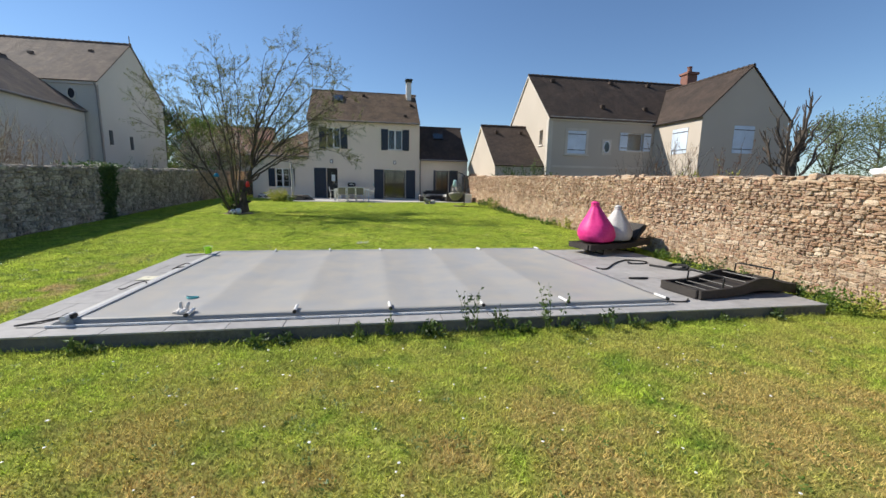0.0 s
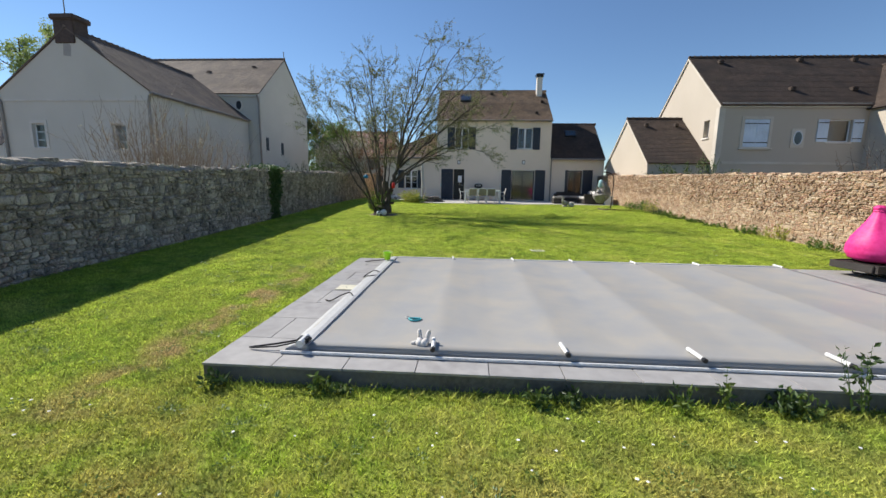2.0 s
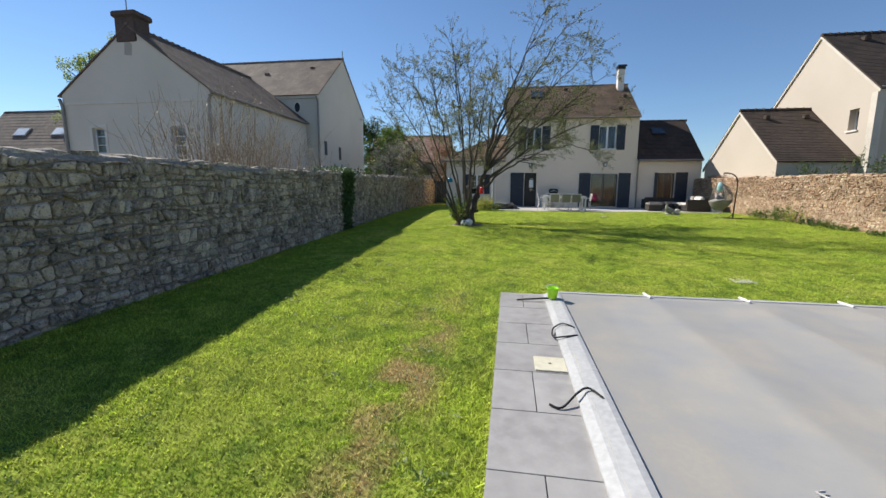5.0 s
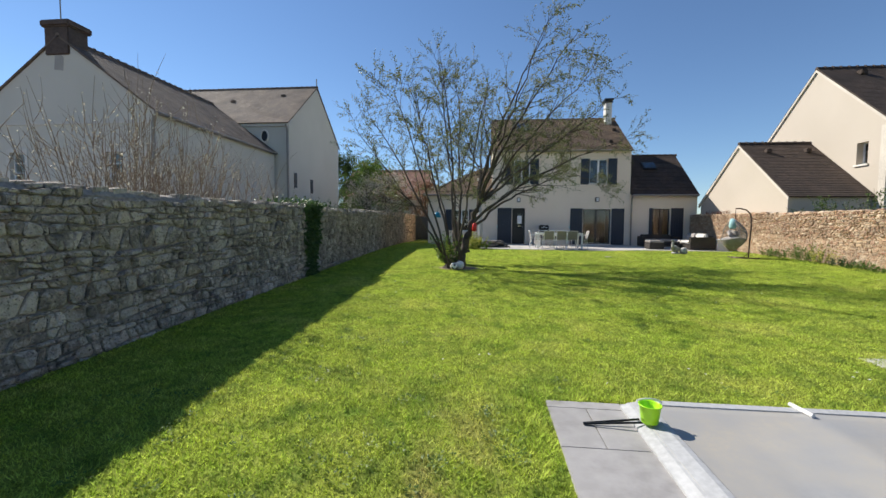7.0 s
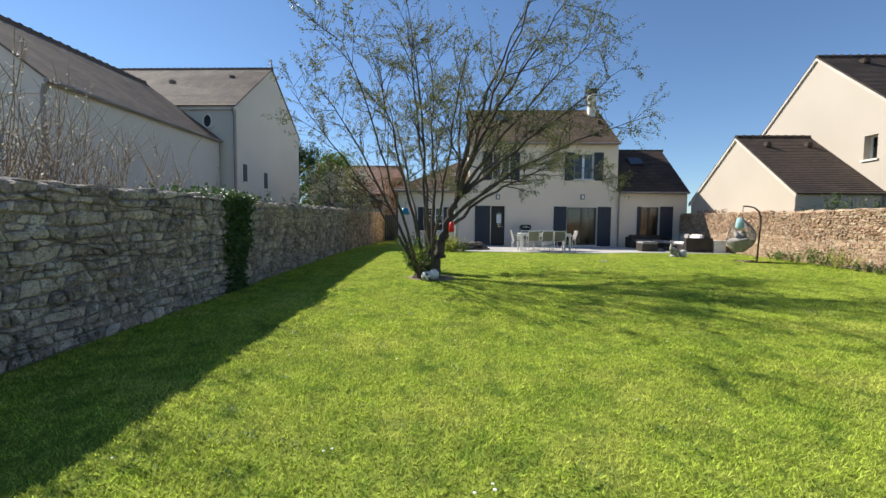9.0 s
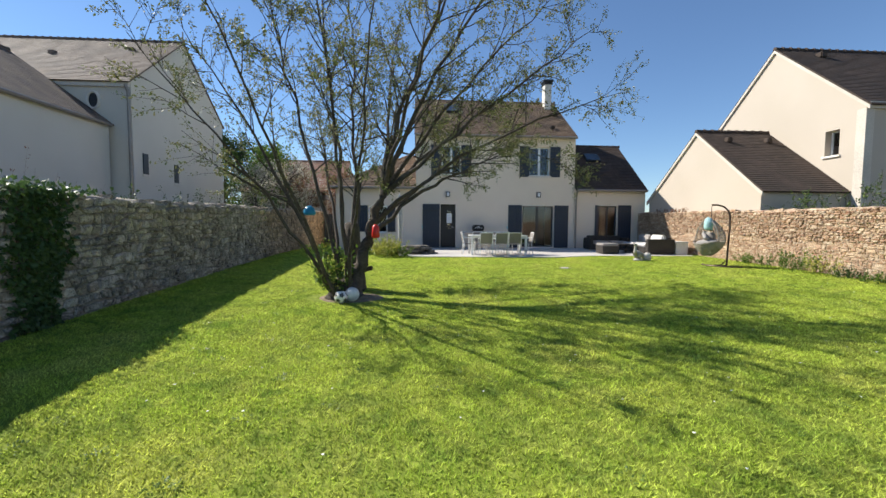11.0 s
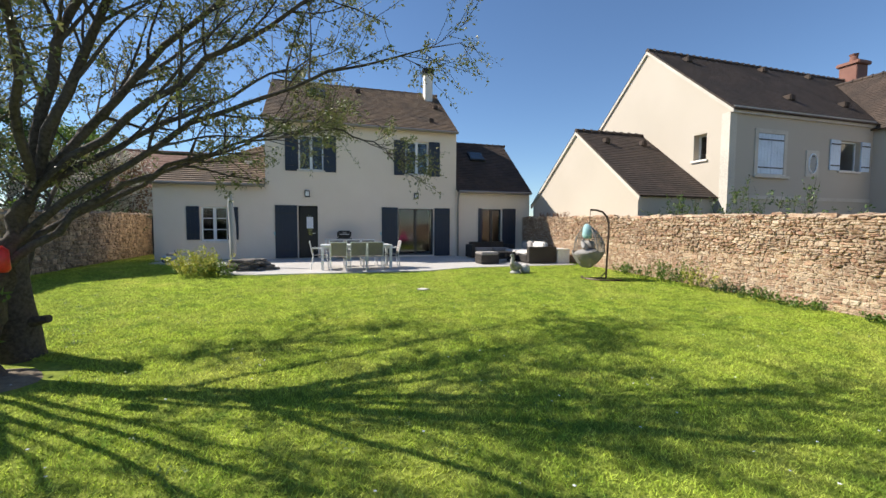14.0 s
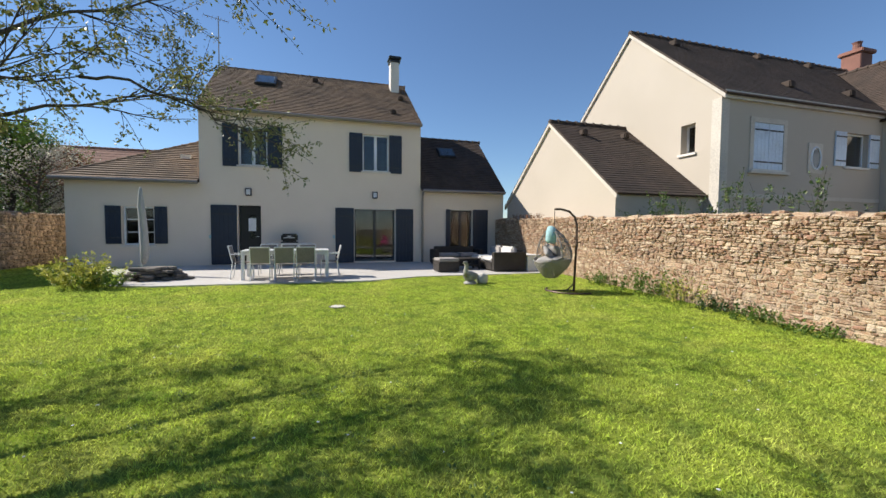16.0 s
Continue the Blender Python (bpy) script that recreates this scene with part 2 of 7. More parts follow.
M = {
    "lawn": lawn_material("lawn_soil", False),
    "blades": lawn_material("grass_blades", True),
    "stone_grey": stone_material("grey_limestone", ((0.50, 0.44, 0.365), (0.22, 0.19, 0.155), (0.60, 0.53, 0.445), (0.37, 0.31, 0.245), (0.29, 0.255, 0.215), (0.68, 0.60, 0.51), (0.25, 0.21, 0.17)), (0.10, 0.088, 0.075), (0.60, 0.53, 0.45), 23.0),
    "mortar_grey": surface("grey_lime_mortar", (0.27, 0.24, 0.205), (0.13, 0.115, 0.10), (0.42, 0.38, 0.33), 1.2, 18, 0.95, bump=0.5, grain=40),
    "stone_tan": stone_material("tan_limestone", ((0.47, 0.30, 0.18), (0.31, 0.18, 0.11), (0.61, 0.45, 0.30), (0.40, 0.22, 0.145), (0.52, 0.36, 0.225), (0.70, 0.56, 0.41), (0.34, 0.23, 0.16)), (0.24, 0.15, 0.095), (0.55, 0.44, 0.32)),
    "mortar_tan": surface("ochre_lime_mortar", (0.46, 0.35, 0.235), (0.32, 0.23, 0.15), (0.56, 0.45, 0.32), 1.2, 18, 0.95, bump=0.5, grain=40),
    "render": surface("warm_house_render", (0.74, 0.64, 0.53), (0.69, 0.59, 0.48), (0.78, 0.68, 0.57), 0.5, 60, 0.9, bump=0.12, grain=150),
    "render_nb": surface("cream_house_render", (0.50, 0.435, 0.36), (0.46, 0.40, 0.325), (0.54, 0.47, 0.39), 0.4, 60, 0.9, bump=0.12, grain=150),
    "render_left": surface("pale_house_render", (0.65, 0.61, 0.535), (0.58, 0.545, 0.475), (0.69, 0.65, 0.575), 0.35, 50, 0.9, bump=0.12, grain=150),
    "white_trim": surface("white_painted_trim", (0.70, 0.65, 0.58), rough=0.6, bump=0.05),
    "stone_trim": surface("cream_stone_trim", (0.60, 0.54, 0.46), rough=0.7, bump=0.05),
    "roof_brown": tile_roof_material("brown_flat_tiles", (0.145, 0.093, 0.058), (0.085, 0.06, 0.042), (0.22, 0.148, 0.092)),
    "roof_left": tile_roof_material("faded_flat_tiles", (0.15, 0.11, 0.085), (0.09, 0.07, 0.06), (0.21, 0.155, 0.12)),
    "roof_dark": tile_roof_material("dark_brown_tiles", (0.055, 0.036, 0.026), (0.036, 0.025, 0.019), (0.085, 0.058, 0.042)),
    "roof_red": tile_roof_material("faded_red_tiles", (0.30, 0.15, 0.10), (0.2, 0.1, 0.07), (0.36, 0.2, 0.14)),
    "lid_cream": surface("cream_plastic_lid", (0.62, 0.58, 0.44), rough=0.5, bump=0.0),
    "brick": surface("red_chimney_brick", (0.25, 0.115, 0.085), bump=0.4, per_piece=0.2),
    "brick_dark": surface("sooty_brown_brick", (0.10, 0.07, 0.06), (0.06, 0.045, 0.04), (0.15, 0.11, 0.09), 3, 12, 0.9, bump=0.5),
    "soot": surface("grey_wall_stain", (0.40, 0.37, 0.34), (0.3, 0.28, 0.26), rough=0.9),
    "oval_glass": surface("dark_oval_pane", (0.05, 0.055, 0.06), rough=0.08, bump=0.0, spec=0.6),
    "shutter": surface("midnight_blue_shutter_paint", (0.018, 0.026, 0.045), (0.014, 0.02, 0.036), (0.03, 0.042, 0.065), 1, 40, 0.45, bump=0.05),
    "shutter_pale": surface("pale_blue_shutter_paint", (0.64, 0.72, 0.82), rough=0.5, bump=0.05),
    "frame_white": surface("white_window_frame", (0.74, 0.75, 0.76), rough=0.35, bump=0.0),
    "frame_dark": surface("anthracite_frame", (0.03, 0.033, 0.038), rough=0.4, bump=0.0),
    "glass": glass_material("window_glass"),
    # near-black base colour stands in for the unlit rooms
    "dark_room": surface("interior_room_shade", (0.03, 0.028, 0.025), rough=0.9, bump=0.0),
    "curtain": surface("white_curtain_cloth", (0.7, 0.7, 0.7), rough=0.9, bump=0.0),
    "slab": surface("grey_porcelain_tile", (0.35, 0.335, 0.32), (0.27, 0.255, 0.245), (0.42, 0.40, 0.385), 1.5, 9, 0.5, bump=0.08, per_piece=0.08),
    "joint": surface("pale_tile_joint", (0.50, 0.49, 0.47), rough=0.9, bump=0.1),
    "concrete": surface("raw_concrete_edge", (0.17, 0.16, 0.145), (0.09, 0.085, 0.075), rough=0.9, bump=0.3),
    "terrace": surface("pale_terrace_tile", (0.50, 0.47, 0.44), (0.42, 0.39, 0.36), rough=0.6, bump=0.1, per_piece=0.06),
    "cover": surface("grey_pool_tarpaulin", (0.30, 0.298, 0.295), (0.385, 0.35, 0.295), (0.325, 0.32, 0.315), 1.7, 30, 0.5, bump=0.06, grain=30, spec=0.4),
    "cover_edge": surface("pale_tarpaulin_hem", (0.44, 0.44, 0.44), rough=0.5, bump=0.1),
    "bark": surface("grey_brown_bark", (0.075, 0.058, 0.046), (0.035, 0.028, 0.022), (0.15, 0.125, 0.10), 4, 30, 0.95, bump=0.6, grain=50),
    "leaf_tree": leaf_material("young_olive_leaves", (0.10, 0.145, 0.035), (0.28, 0.25, 0.10), 0.28),
    "leaf_green": leaf_material("fresh_green_leaves", (0.07, 0.14, 0.02), (0.16, 0.24, 0.035)),
    "leaf_rose": leaf_material("dark_rose_leaves", (0.05, 0.10, 0.025), (0.14, 0.19, 0.04)),
    "leaf_dark": leaf_material("deep_green_leaves", (0.025, 0.055, 0.015), (0.08, 0.13, 0.03), 0.3),
    "leaf_ivy": leaf_material("ivy_leaves", (0.04, 0.085, 0.025), (0.09, 0.15, 0.04), 0.3),
    "leaf_yellow": leaf_material("yellow_green_leaves", (0.30, 0.34, 0.05), (0.55, 0.50, 0.12)),
    "leaf_grey": leaf_material("grey_green_spring_leaves", (0.12, 0.16, 0.065), (0.24, 0.27, 0.13)),
    "leaf_poplar": leaf_material("spring_poplar_leaves", (0.26, 0.35, 0.09), (0.38, 0.44, 0.15)),
    "leaf_brown": leaf_material("russet_buds", (0.16, 0.08, 0.04), (0.28, 0.14, 0.07)),
    "bud": leaf_material("pale_buds", (0.42, 0.38, 0.28), (0.62, 0.58, 0.48)),
    "twig": surface("bare_tan_twigs", (0.27, 0.20, 0.14), bump=0.0, rough=0.9),
    "pink": surface("hot_pink_nylon", (0.72, 0.03, 0.22), (0.62, 0.02, 0.17), (0.8, 0.06, 0.3), 4, 20, 0.55, bump=0.15, grain=12),
    "bag_grey": surface("pale_grey_nylon", (0.52, 0.50, 0.48), rough=0.6, bump=0.15, grain=12),
    "wicker_dark": surface("dark_brown_wicker", (0.035, 0.028, 0.024), (0.02, 0.016, 0.014), (0.07, 0.06, 0.05), 4, 90, 0.6, bump=0.5, grain=120),
    "wicker_grey": surface("grey_wicker", (0.30, 0.27, 0.24), (0.2, 0.18, 0.16), (0.4, 0.37, 0.33), 4, 90, 0.7, bump=0.4, grain=120),
    "cushion": surface("off_white_cushion", (0.66, 0.63, 0.60), rough=0.9, bump=0.1, grain=30),
    "cushion_pale": surface("pale_grey_cushion", (0.33, 0.305, 0.28), (0.22, 0.2, 0.185), rough=0.9, bump=0.3, grain=14),
    "cushion_grey": surface("grey_cushion", (0.36, 0.33, 0.31), rough=0.9, bump=0.2, grain=20),
    "metal_black": surface("black_powder_coated_steel", (0.02, 0.019, 0.018), rough=0.45, metal=0.3, bump=0.0),
    "metal_rust": surface("brown_steel_tube", (0.09, 0.06, 0.045), rough=0.5, metal=0.4, bump=0.0),
    "alu_white": surface("white_lacquered_aluminium", (0.72, 0.72, 0.71), rough=0.35, bump=0.0),
    "sling": surface("taupe_sling_mesh", (0.25, 0.22, 0.20), rough=0.8, bump=0.2, grain=200),
    "lime": surface("lime_green_plastic", (0.42, 0.80, 0.02), (0.38, 0.74, 0.02), rough=0.35, bump=0.0),
    "turquoise": surface("turquoise_plastic", (0.08, 0.42, 0.45), rough=0.4, bump=0.0),
    "aqua_cloth": surface("pale_aqua_cloth", (0.38, 0.60, 0.62), rough=0.9, bump=0.2),
    "blue_shell": surface("blue_plastic_shell", (0.01, 0.20, 0.34), rough=0.3, bump=0.0),
    "red_plastic": surface("red_plastic", (0.65, 0.03, 0.02), rough=0.35, bump=0.0),
    "strap": surface("black_webbing_strap", (0.02, 0.02, 0.02), rough=0.8, bump=0.1),
    "white_plastic": surface("white_plastic", (0.74, 0.73, 0.71), rough=0.4, bump=0.0),
    "black_plastic": surface("black_plastic", (0.015, 0.015, 0.016), rough=0.4, bump=0.0),
    "parasol": surface("grey_parasol_sleeve", (0.42, 0.41, 0.40), rough=0.9, bump=0.2, grain=15),
    "flagstone": surface("dark_flat_stones", (0.16, 0.14, 0.12), rough=0.9, bump=0.4, per_piece=0.35),
    "statue": surface("weathered_cast_stone", (0.38, 0.36, 0.33), (0.1, 0.1, 0.1), rough=0.9, big=5, bump=0.3),
    "pale_stone": surface("pale_field_stone", (0.60, 0.56, 0.50), rough=0.9, bump=0.3),
    "petal": surface("white_daisy_petals", (0.8, 0.8, 0.78), rough=0.8, bump=0.0),
    "soil": surface("bare_dry_soil", (0.20, 0.15, 0.10), (0.12, 0.09, 0.06), (0.32, 0.26, 0.18), 2, 20, 0.95, bump=0.6, grain=40),
    "pale_reflection": surface("white_pane_reflection", (0.8, 0.8, 0.8), rough=0.9, bump=0.0),
    "dome": glass_material("roof_window_glass"),
    "zinc": surface("zinc_gutter", (0.30, 0.27, 0.24), rough=0.5, metal=0.6, bump=0.0),
}


# ---- building helpers ----
def link_mesh(name, bm, mat, smooth=False):
    me = bpy.data.meshes.new(name)
    bm.to_mesh(me)
    bm.free()
    me.materials.append(M[mat] if isinstance(mat, str) else mat)
    if smooth:
        me.shade_smooth()
    return new(name, me)


def part(name, bm, mat, parent=None, label="", smooth=False):
    """Links a bmesh as one mesh object under a thing or a part."""
    ob = link_mesh(name, bm, mat, smooth)
    ob.parent = parent
    if label:
        ob["label"] = label
    return ob


def thing(name, at, label, category, group="", kind="", rz=0.0):
    ob = new(name)
    ob.empty_display_size = 0.2
    ob.matrix_basis = pose(*at, 0, 0, rz)
    return tagged(ob, label, category, group, kind)


def structure(ob, label, category):
    return tagged(ob, label, category, "", "structure")


def box(bm, x0, x1, y0, y1, z0, z1, bevel=0.0, m=None):
    vs = bmesh.ops.create_cube(bm, size=1.0)["verts"]
    t = Matrix.Translation(((x0 + x1) / 2, (y0 + y1) / 2, (z0 + z1) / 2)) @ Matrix.Diagonal((x1 - x0, y1 - y0, z1 - z0, 1))
    bmesh.ops.transform(bm, matrix=(m @ t) if m else t, verts=vs)
    if bevel:
        edges = list({e for v in vs for e in v.link_edges})
        bmesh.ops.bevel(bm, geom=edges, offset=bevel, segments=2, affect="EDGES")
    return bm


def one_box(*a, **k):
    return box(bmesh.new(), *a, **k)


def prism(bm, points, along):
    """A flat polygon pushed along a vector."""
    a = [bm.verts.new(p) for p in points]
    b = [bm.verts.new(Vector(p) + Vector(along)) for p in points]
    bm.faces.new(a)
    bm.faces.new(b[::-1])
    n = len(a)
    for i in range(n):
        bm.faces.new((a[i], b[i], b[(i + 1) % n], a[(i + 1) % n]))
    bmesh.ops.recalc_face_normals(bm, faces=bm.faces)
    return bm


def tube(bm, points, radii, sides=8, cap=True):
    """A round tube through points, with a radius at each."""
    rings = []
    pts = [Vector(p) for p in points]
    if not hasattr(radii, "__len__"):
        radii = [radii] * len(pts)
    ref = None
    for i, p in enumerate(pts):
        d = (pts[min(i + 1, len(pts) - 1)] - pts[max(i - 1, 0)]).normalized()
        if ref is None:
            ref = Vector((0, 0, 1)) if abs(d.z) < 0.9 else Vector((1, 0, 0))
        u = d.cross(ref)
        if u.length < 1e-5:
            u = d.orthogonal()
        u.normalize()
        w = u.cross(d).normalized()
        ref = w
        rings.append([bm.verts.new(p + radii[i] * (math.cos(a) * u + math.sin(a) * w)) for a in (2 * math.pi * k / sides for k in range(sides))])
    for a, b in zip(rings, rings[1:]):
        for k in range(sides):
            bm.faces.new((a[k], a[(k + 1) % sides], b[(k + 1) % sides], b[k]))
    if cap:
        bm.faces.new(rings[0])
        bm.faces.new(rings[-1][::-1])
    bmesh.ops.recalc_face_normals(bm, faces=bm.faces)
    return bm


def one_tube(*a, **k):
    return tube(bmesh.new(), *a, **k)


def lathe(bm, profile, sides=24, centre=(0, 0, 0)):
    """A turned shape from (radius, height) pairs, bottom to top."""
    rings = []
    for r, z in profile:
        rings.append([bm.verts.new((centre[0] + r * math.cos(2 * math.pi * k / sides), centre[1] + r * math.sin(2 * math.pi * k / sides), centre[2] + z)) for k in range(sides)])
    for a, b in zip(rings, rings[1:]):
        for k in range(sides):
            bm.faces.new((a[k], a[(k + 1) % sides], b[(k + 1) % sides], b[k]))
    bm.faces.new(rings[0][::-1])
    bm.faces.new(rings[-1])
    return bm


def wall_panel(u0, u1, z0, z1, near, far, openings, axis="x"):
    """A wall along x (or y) between near and far, with openings (u0, u1, z0, z1) right through it."""
    us = sorted({u0, u1, *[o[0] for o in openings], *[o[1] for o in openings]})
    zs = sorted({z0, z1, *[o[2] for o in openings], *[o[3] for o in openings]})
    bm = bmesh.new()

    def solid(i, j):
        if not (0 <= i < len(us) - 1 and 0 <= j < len(zs) - 1):
            return False
        u, z = (us[i] + us[i + 1]) / 2, (zs[j] + zs[j + 1]) / 2
        return not any(o[0] < u < o[1] and o[2] < z < o[3] for o in openings)

    def v(u, d, z):
        return (u, d, z) if axis == "x" else (d, u, z)

    def quad(*ps):
        bm.faces.new([bm.verts.new(p) for p in ps])

    for i in range(len(us) - 1):
        for j in range(len(zs) - 1):
            if not solid(i, j):
                continue
            a, b, c, d = us[i], us[i + 1], zs[j], zs[j + 1]
            quad(v(a, near, c), v(b, near, c), v(b, near, d), v(a, near, d))
            quad(v(a, far, c), v(a, far, d), v(b, far, d), v(b, far, c))
            if not solid(i - 1, j):
                quad(v(a, near, c), v(a, near, d), v(a, far, d), v(a, far, c))
            if not solid(i + 1, j):
                quad(v(b, near, c), v(b, far, c), v(b, far, d), v(b, near, d))
            if not solid(i, j - 1):
                quad(v(a, near, c), v(a, far, c), v(b, far, c), v(b, near, c))
            if not solid(i, j + 1):
                quad(v(a, near, d), v(b, near, d), v(b, far, d), v(a, far, d))
    bmesh.ops.remove_doubles(bm, verts=bm.verts, dist=1e-5)
    bmesh.ops.recalc_face_normals(bm, faces=bm.faces)
    return bm


def roof_slope(eave_a, eave_b, ridge_a, ridge_b, courses, thick=0.05, step=0.014):
    """One slope of lapped tile courses from the eave line up to the ridge line; each course is a row of small tiles' thickness."""
    bm = bmesh.new()
    ea, eb, ra, rb = (Vector(p) for p in (eave_a, eave_b, ridge_a, ridge_b))
    nrm = (eb - ea).cross(ra - ea)
    if nrm.length < 1e-6:
        nrm = (eb - ea).cross(rb - ea)
    nrm.normalize()
    if nrm.z < 0:
        nrm = -nrm
    rows = []
    for k in range(courses):
        for f, out in ((k / courses, thick + step), ((k + 1) / courses, thick)):
            rows.append((bm.verts.new(ea.lerp(ra, f) + nrm * out), bm.verts.new(eb.lerp(rb, f) + nrm * out)))
    low = [bm.verts.new(p) for p in (ea, eb, rb, ra)]
    for (a, b), (c, d) in zip(rows, rows[1:]):
        bm.faces.new((a, b, d, c))
    bm.faces.new((low[0], low[1], rows[0][1], rows[0][0]))
    bm.faces.new((low[2], low[3], rows[-1][0], rows[-1][1]))
    bm.faces.new([low[0]] + [r[0] for r in rows] + [low[3]])
    bm.faces.new([low[1], low[2]] + [r[1] for r in rows[::-1]])
    bm.faces.new(low[::-1])
    bmesh.ops.recalc_face_normals(bm, faces=bm.faces)
    return bm


def ridge_caps(a, b, radius=0.09, length=0.33):
    """A row of half-round ridge tiles, each lapping the next."""
    bm = bmesh.new()
    a, b = Vector(a), Vector(b)
    n = max(1, int((b - a).length / length))
    d = (b - a) / n
    for i in range(n):
        p = a + d * i
        tube(bm, (p, p + d * 0.82, p + d * 0.9, p + d * 1.02), (radius, radius * 0.92, radius * 1.3, radius * 1.25), 8)
    return bm


def ground_z(y):
    ys, zs = (-60, 4.6, 9.65, 22, 26, 400), (-0.19, -0.19, -0.045, 0.33, 0.40, 0.40)
    for i in range(5):
        if y <= ys[i + 1]:
            f = max(0.0, (y - ys[i]) / (ys[i + 1] - ys[i]))
            return zs[i] + f * (zs[i + 1] - zs[i])
    return zs[-1]


def left_x(y):
    return -8.7 - 0.03 * y


def right_x(y):
    pts = ((-12, 8.1), (4.5, 7.5), (9, 7.05), (20, 6.62), (32, 6.7))
    for (ya, xa), (yb, xb) in zip(pts, pts[1:]):
        if y <= yb:
            return xa + (y - ya) / (yb - ya) * (xb - xa)
    return pts[-1][1]


# ---- ground ----
def build_ground():
    bm = bmesh.new()
    xs = [-2500, -600, -150, -60, -30, -15, -9, -6, -3, 0, 3, 6, 9, 15, 30, 60, 150, 600, 2500]
    ys = [-2500, -600, -150, -60, -20, -5, 0, 2, 4.6, 6, 8, 9.65, 12, 14, 16, 18, 20, 22, 24, 26, 30, 40, 60, 150, 600, 2500]
    grid = [[bm.verts.new((x, y, ground_z(y))) for x in xs] for y in ys]
    for j in range(len(ys) - 1):
        for i in range(len(xs) - 1):
            bm.faces.new((grid[j][i], grid[j][i + 1], grid[j + 1][i + 1], grid[j + 1][i]))
    structure(part("ground", bm, "lawn"), "mown lawn soil with short green turf", "ground")


build_ground()


# ---- garden walls ----
def rubble_layout(rng, u0, u1, v1, su, sv, split=0.45):
    """Roughly coursed rubble: polygons in (u, v), v from the ground up. su, sv: usual stone length and height."""
    lines, v = [-0.05], -0.05
    while v < v1:
        v += sv * rng.choice((0.7, 0.85, 1.0, 1.0, 1.2, 1.6, 1.9))
        lines.append(v)

    def level(j, u):
        return lines[j] + sv * (0.8 * noise.noise((u * 0.8, j * 3.7, 0.5)) + 0.55 * noise.noise((u * 3.3, j * 5.3, 1.5)))

    def stone(ua, ub, skew_a, skew_b, lo, hi):
        """A four-sided stone with broken corners between two course lines."""
        quad = [(ua - skew_a, lo(ua)), (ub - skew_b, lo(ub)), (ub + skew_b, hi(ub)), (ua + skew_a, hi(ua))]
        out = []
        for k in range(4):
            p, q, r = quad[k - 1], quad[k], quad[(k + 1) % 4]
            f, g = rng.uniform(0.06, 0.3), rng.uniform(0.06, 0.3)
            out.append((q[0] + (p[0] - q[0]) * f, q[1] + (p[1] - q[1]) * f))
            out.append((q[0] + (r[0] - q[0]) * g, q[1] + (r[1] - q[1]) * g))
        return out

    polys = []
    for j in range(len(lines) - 1):
        tall = lines[j + 1] - lines[j]
        u = u0 - rng.random() * su
        skew = rng.uniform(-0.2, 0.2) * tall
        while u < u1:
            w = su * rng.choice((0.4, 0.55, 0.75, 0.9, 1.1, 1.3, 1.7)) * rng.uniform(0.85, 1.15)
            nxt = rng.uniform(-0.38, 0.38) * tall
            low, high = (lambda x, j=j: level(j, x)), (lambda x, j=j: level(j + 1, x))
            if tall > sv * 1.1 and rng.random() < split:
                cut = rng.uniform(0.35, 0.65)
                half = lambda x, j=j, c=cut: level(j, x) * (1 - c) + level(j + 1, x) * c
                polys.append(stone(u, u + w, skew * 0.4, nxt * 0.4, low, half))
                polys.append(stone(u, u + w, skew * 0.4, nxt * 0.4, half, high))
            else:
                polys.append(stone(u, u + w, skew, nxt, low, high))
            skew = nxt
            u += w
    return polys


def stone_shape(rng, poly, proud):
    """Vertices (u, v, out) and faces of one rough stone with broken edges, set in the wall."""
    cu, cv = sum(p[0] for p in poly) / len(poly), sum(p[1] for p in poly) / len(poly)
    ring = [(u + (cu - u) * rng.uniform(-0.02, 0.12), v + (cv - v) * rng.uniform(-0.02, 0.12)) for u, v in poly]
    n = len(ring)
    tu, tv = rng.uniform(-0.5, 0.5), rng.uniform(-0.6, 0.6)
    vs, fs = [], []
    for scale, out in ((0.96, -0.03), (0.92, proud * 0.6), (0.68, proud)):
        for u, v in ring:
            du, dv = (u - cu) * scale, (v - cv) * scale
            o = out + ((du * tu + dv * tv) * 0.3 + rng.uniform(-0.18, 0.18) * proud if out > 0 else 0)
            vs.append((cu + du, cv + dv, o))
    vs.append((cu, cv, proud * rng.uniform(0.85, 1.2)))
    for r in range(2):
        for k in range(n):
            fs.append((r * n + k, r * n + (k + 1) % n, (r + 1) * n + (k + 1) % n, (r + 1) * n + k))
    for k in range(n):
        fs.append((2 * n + k, 2 * n + (k + 1) % n, 3 * n))
    return vs, fs


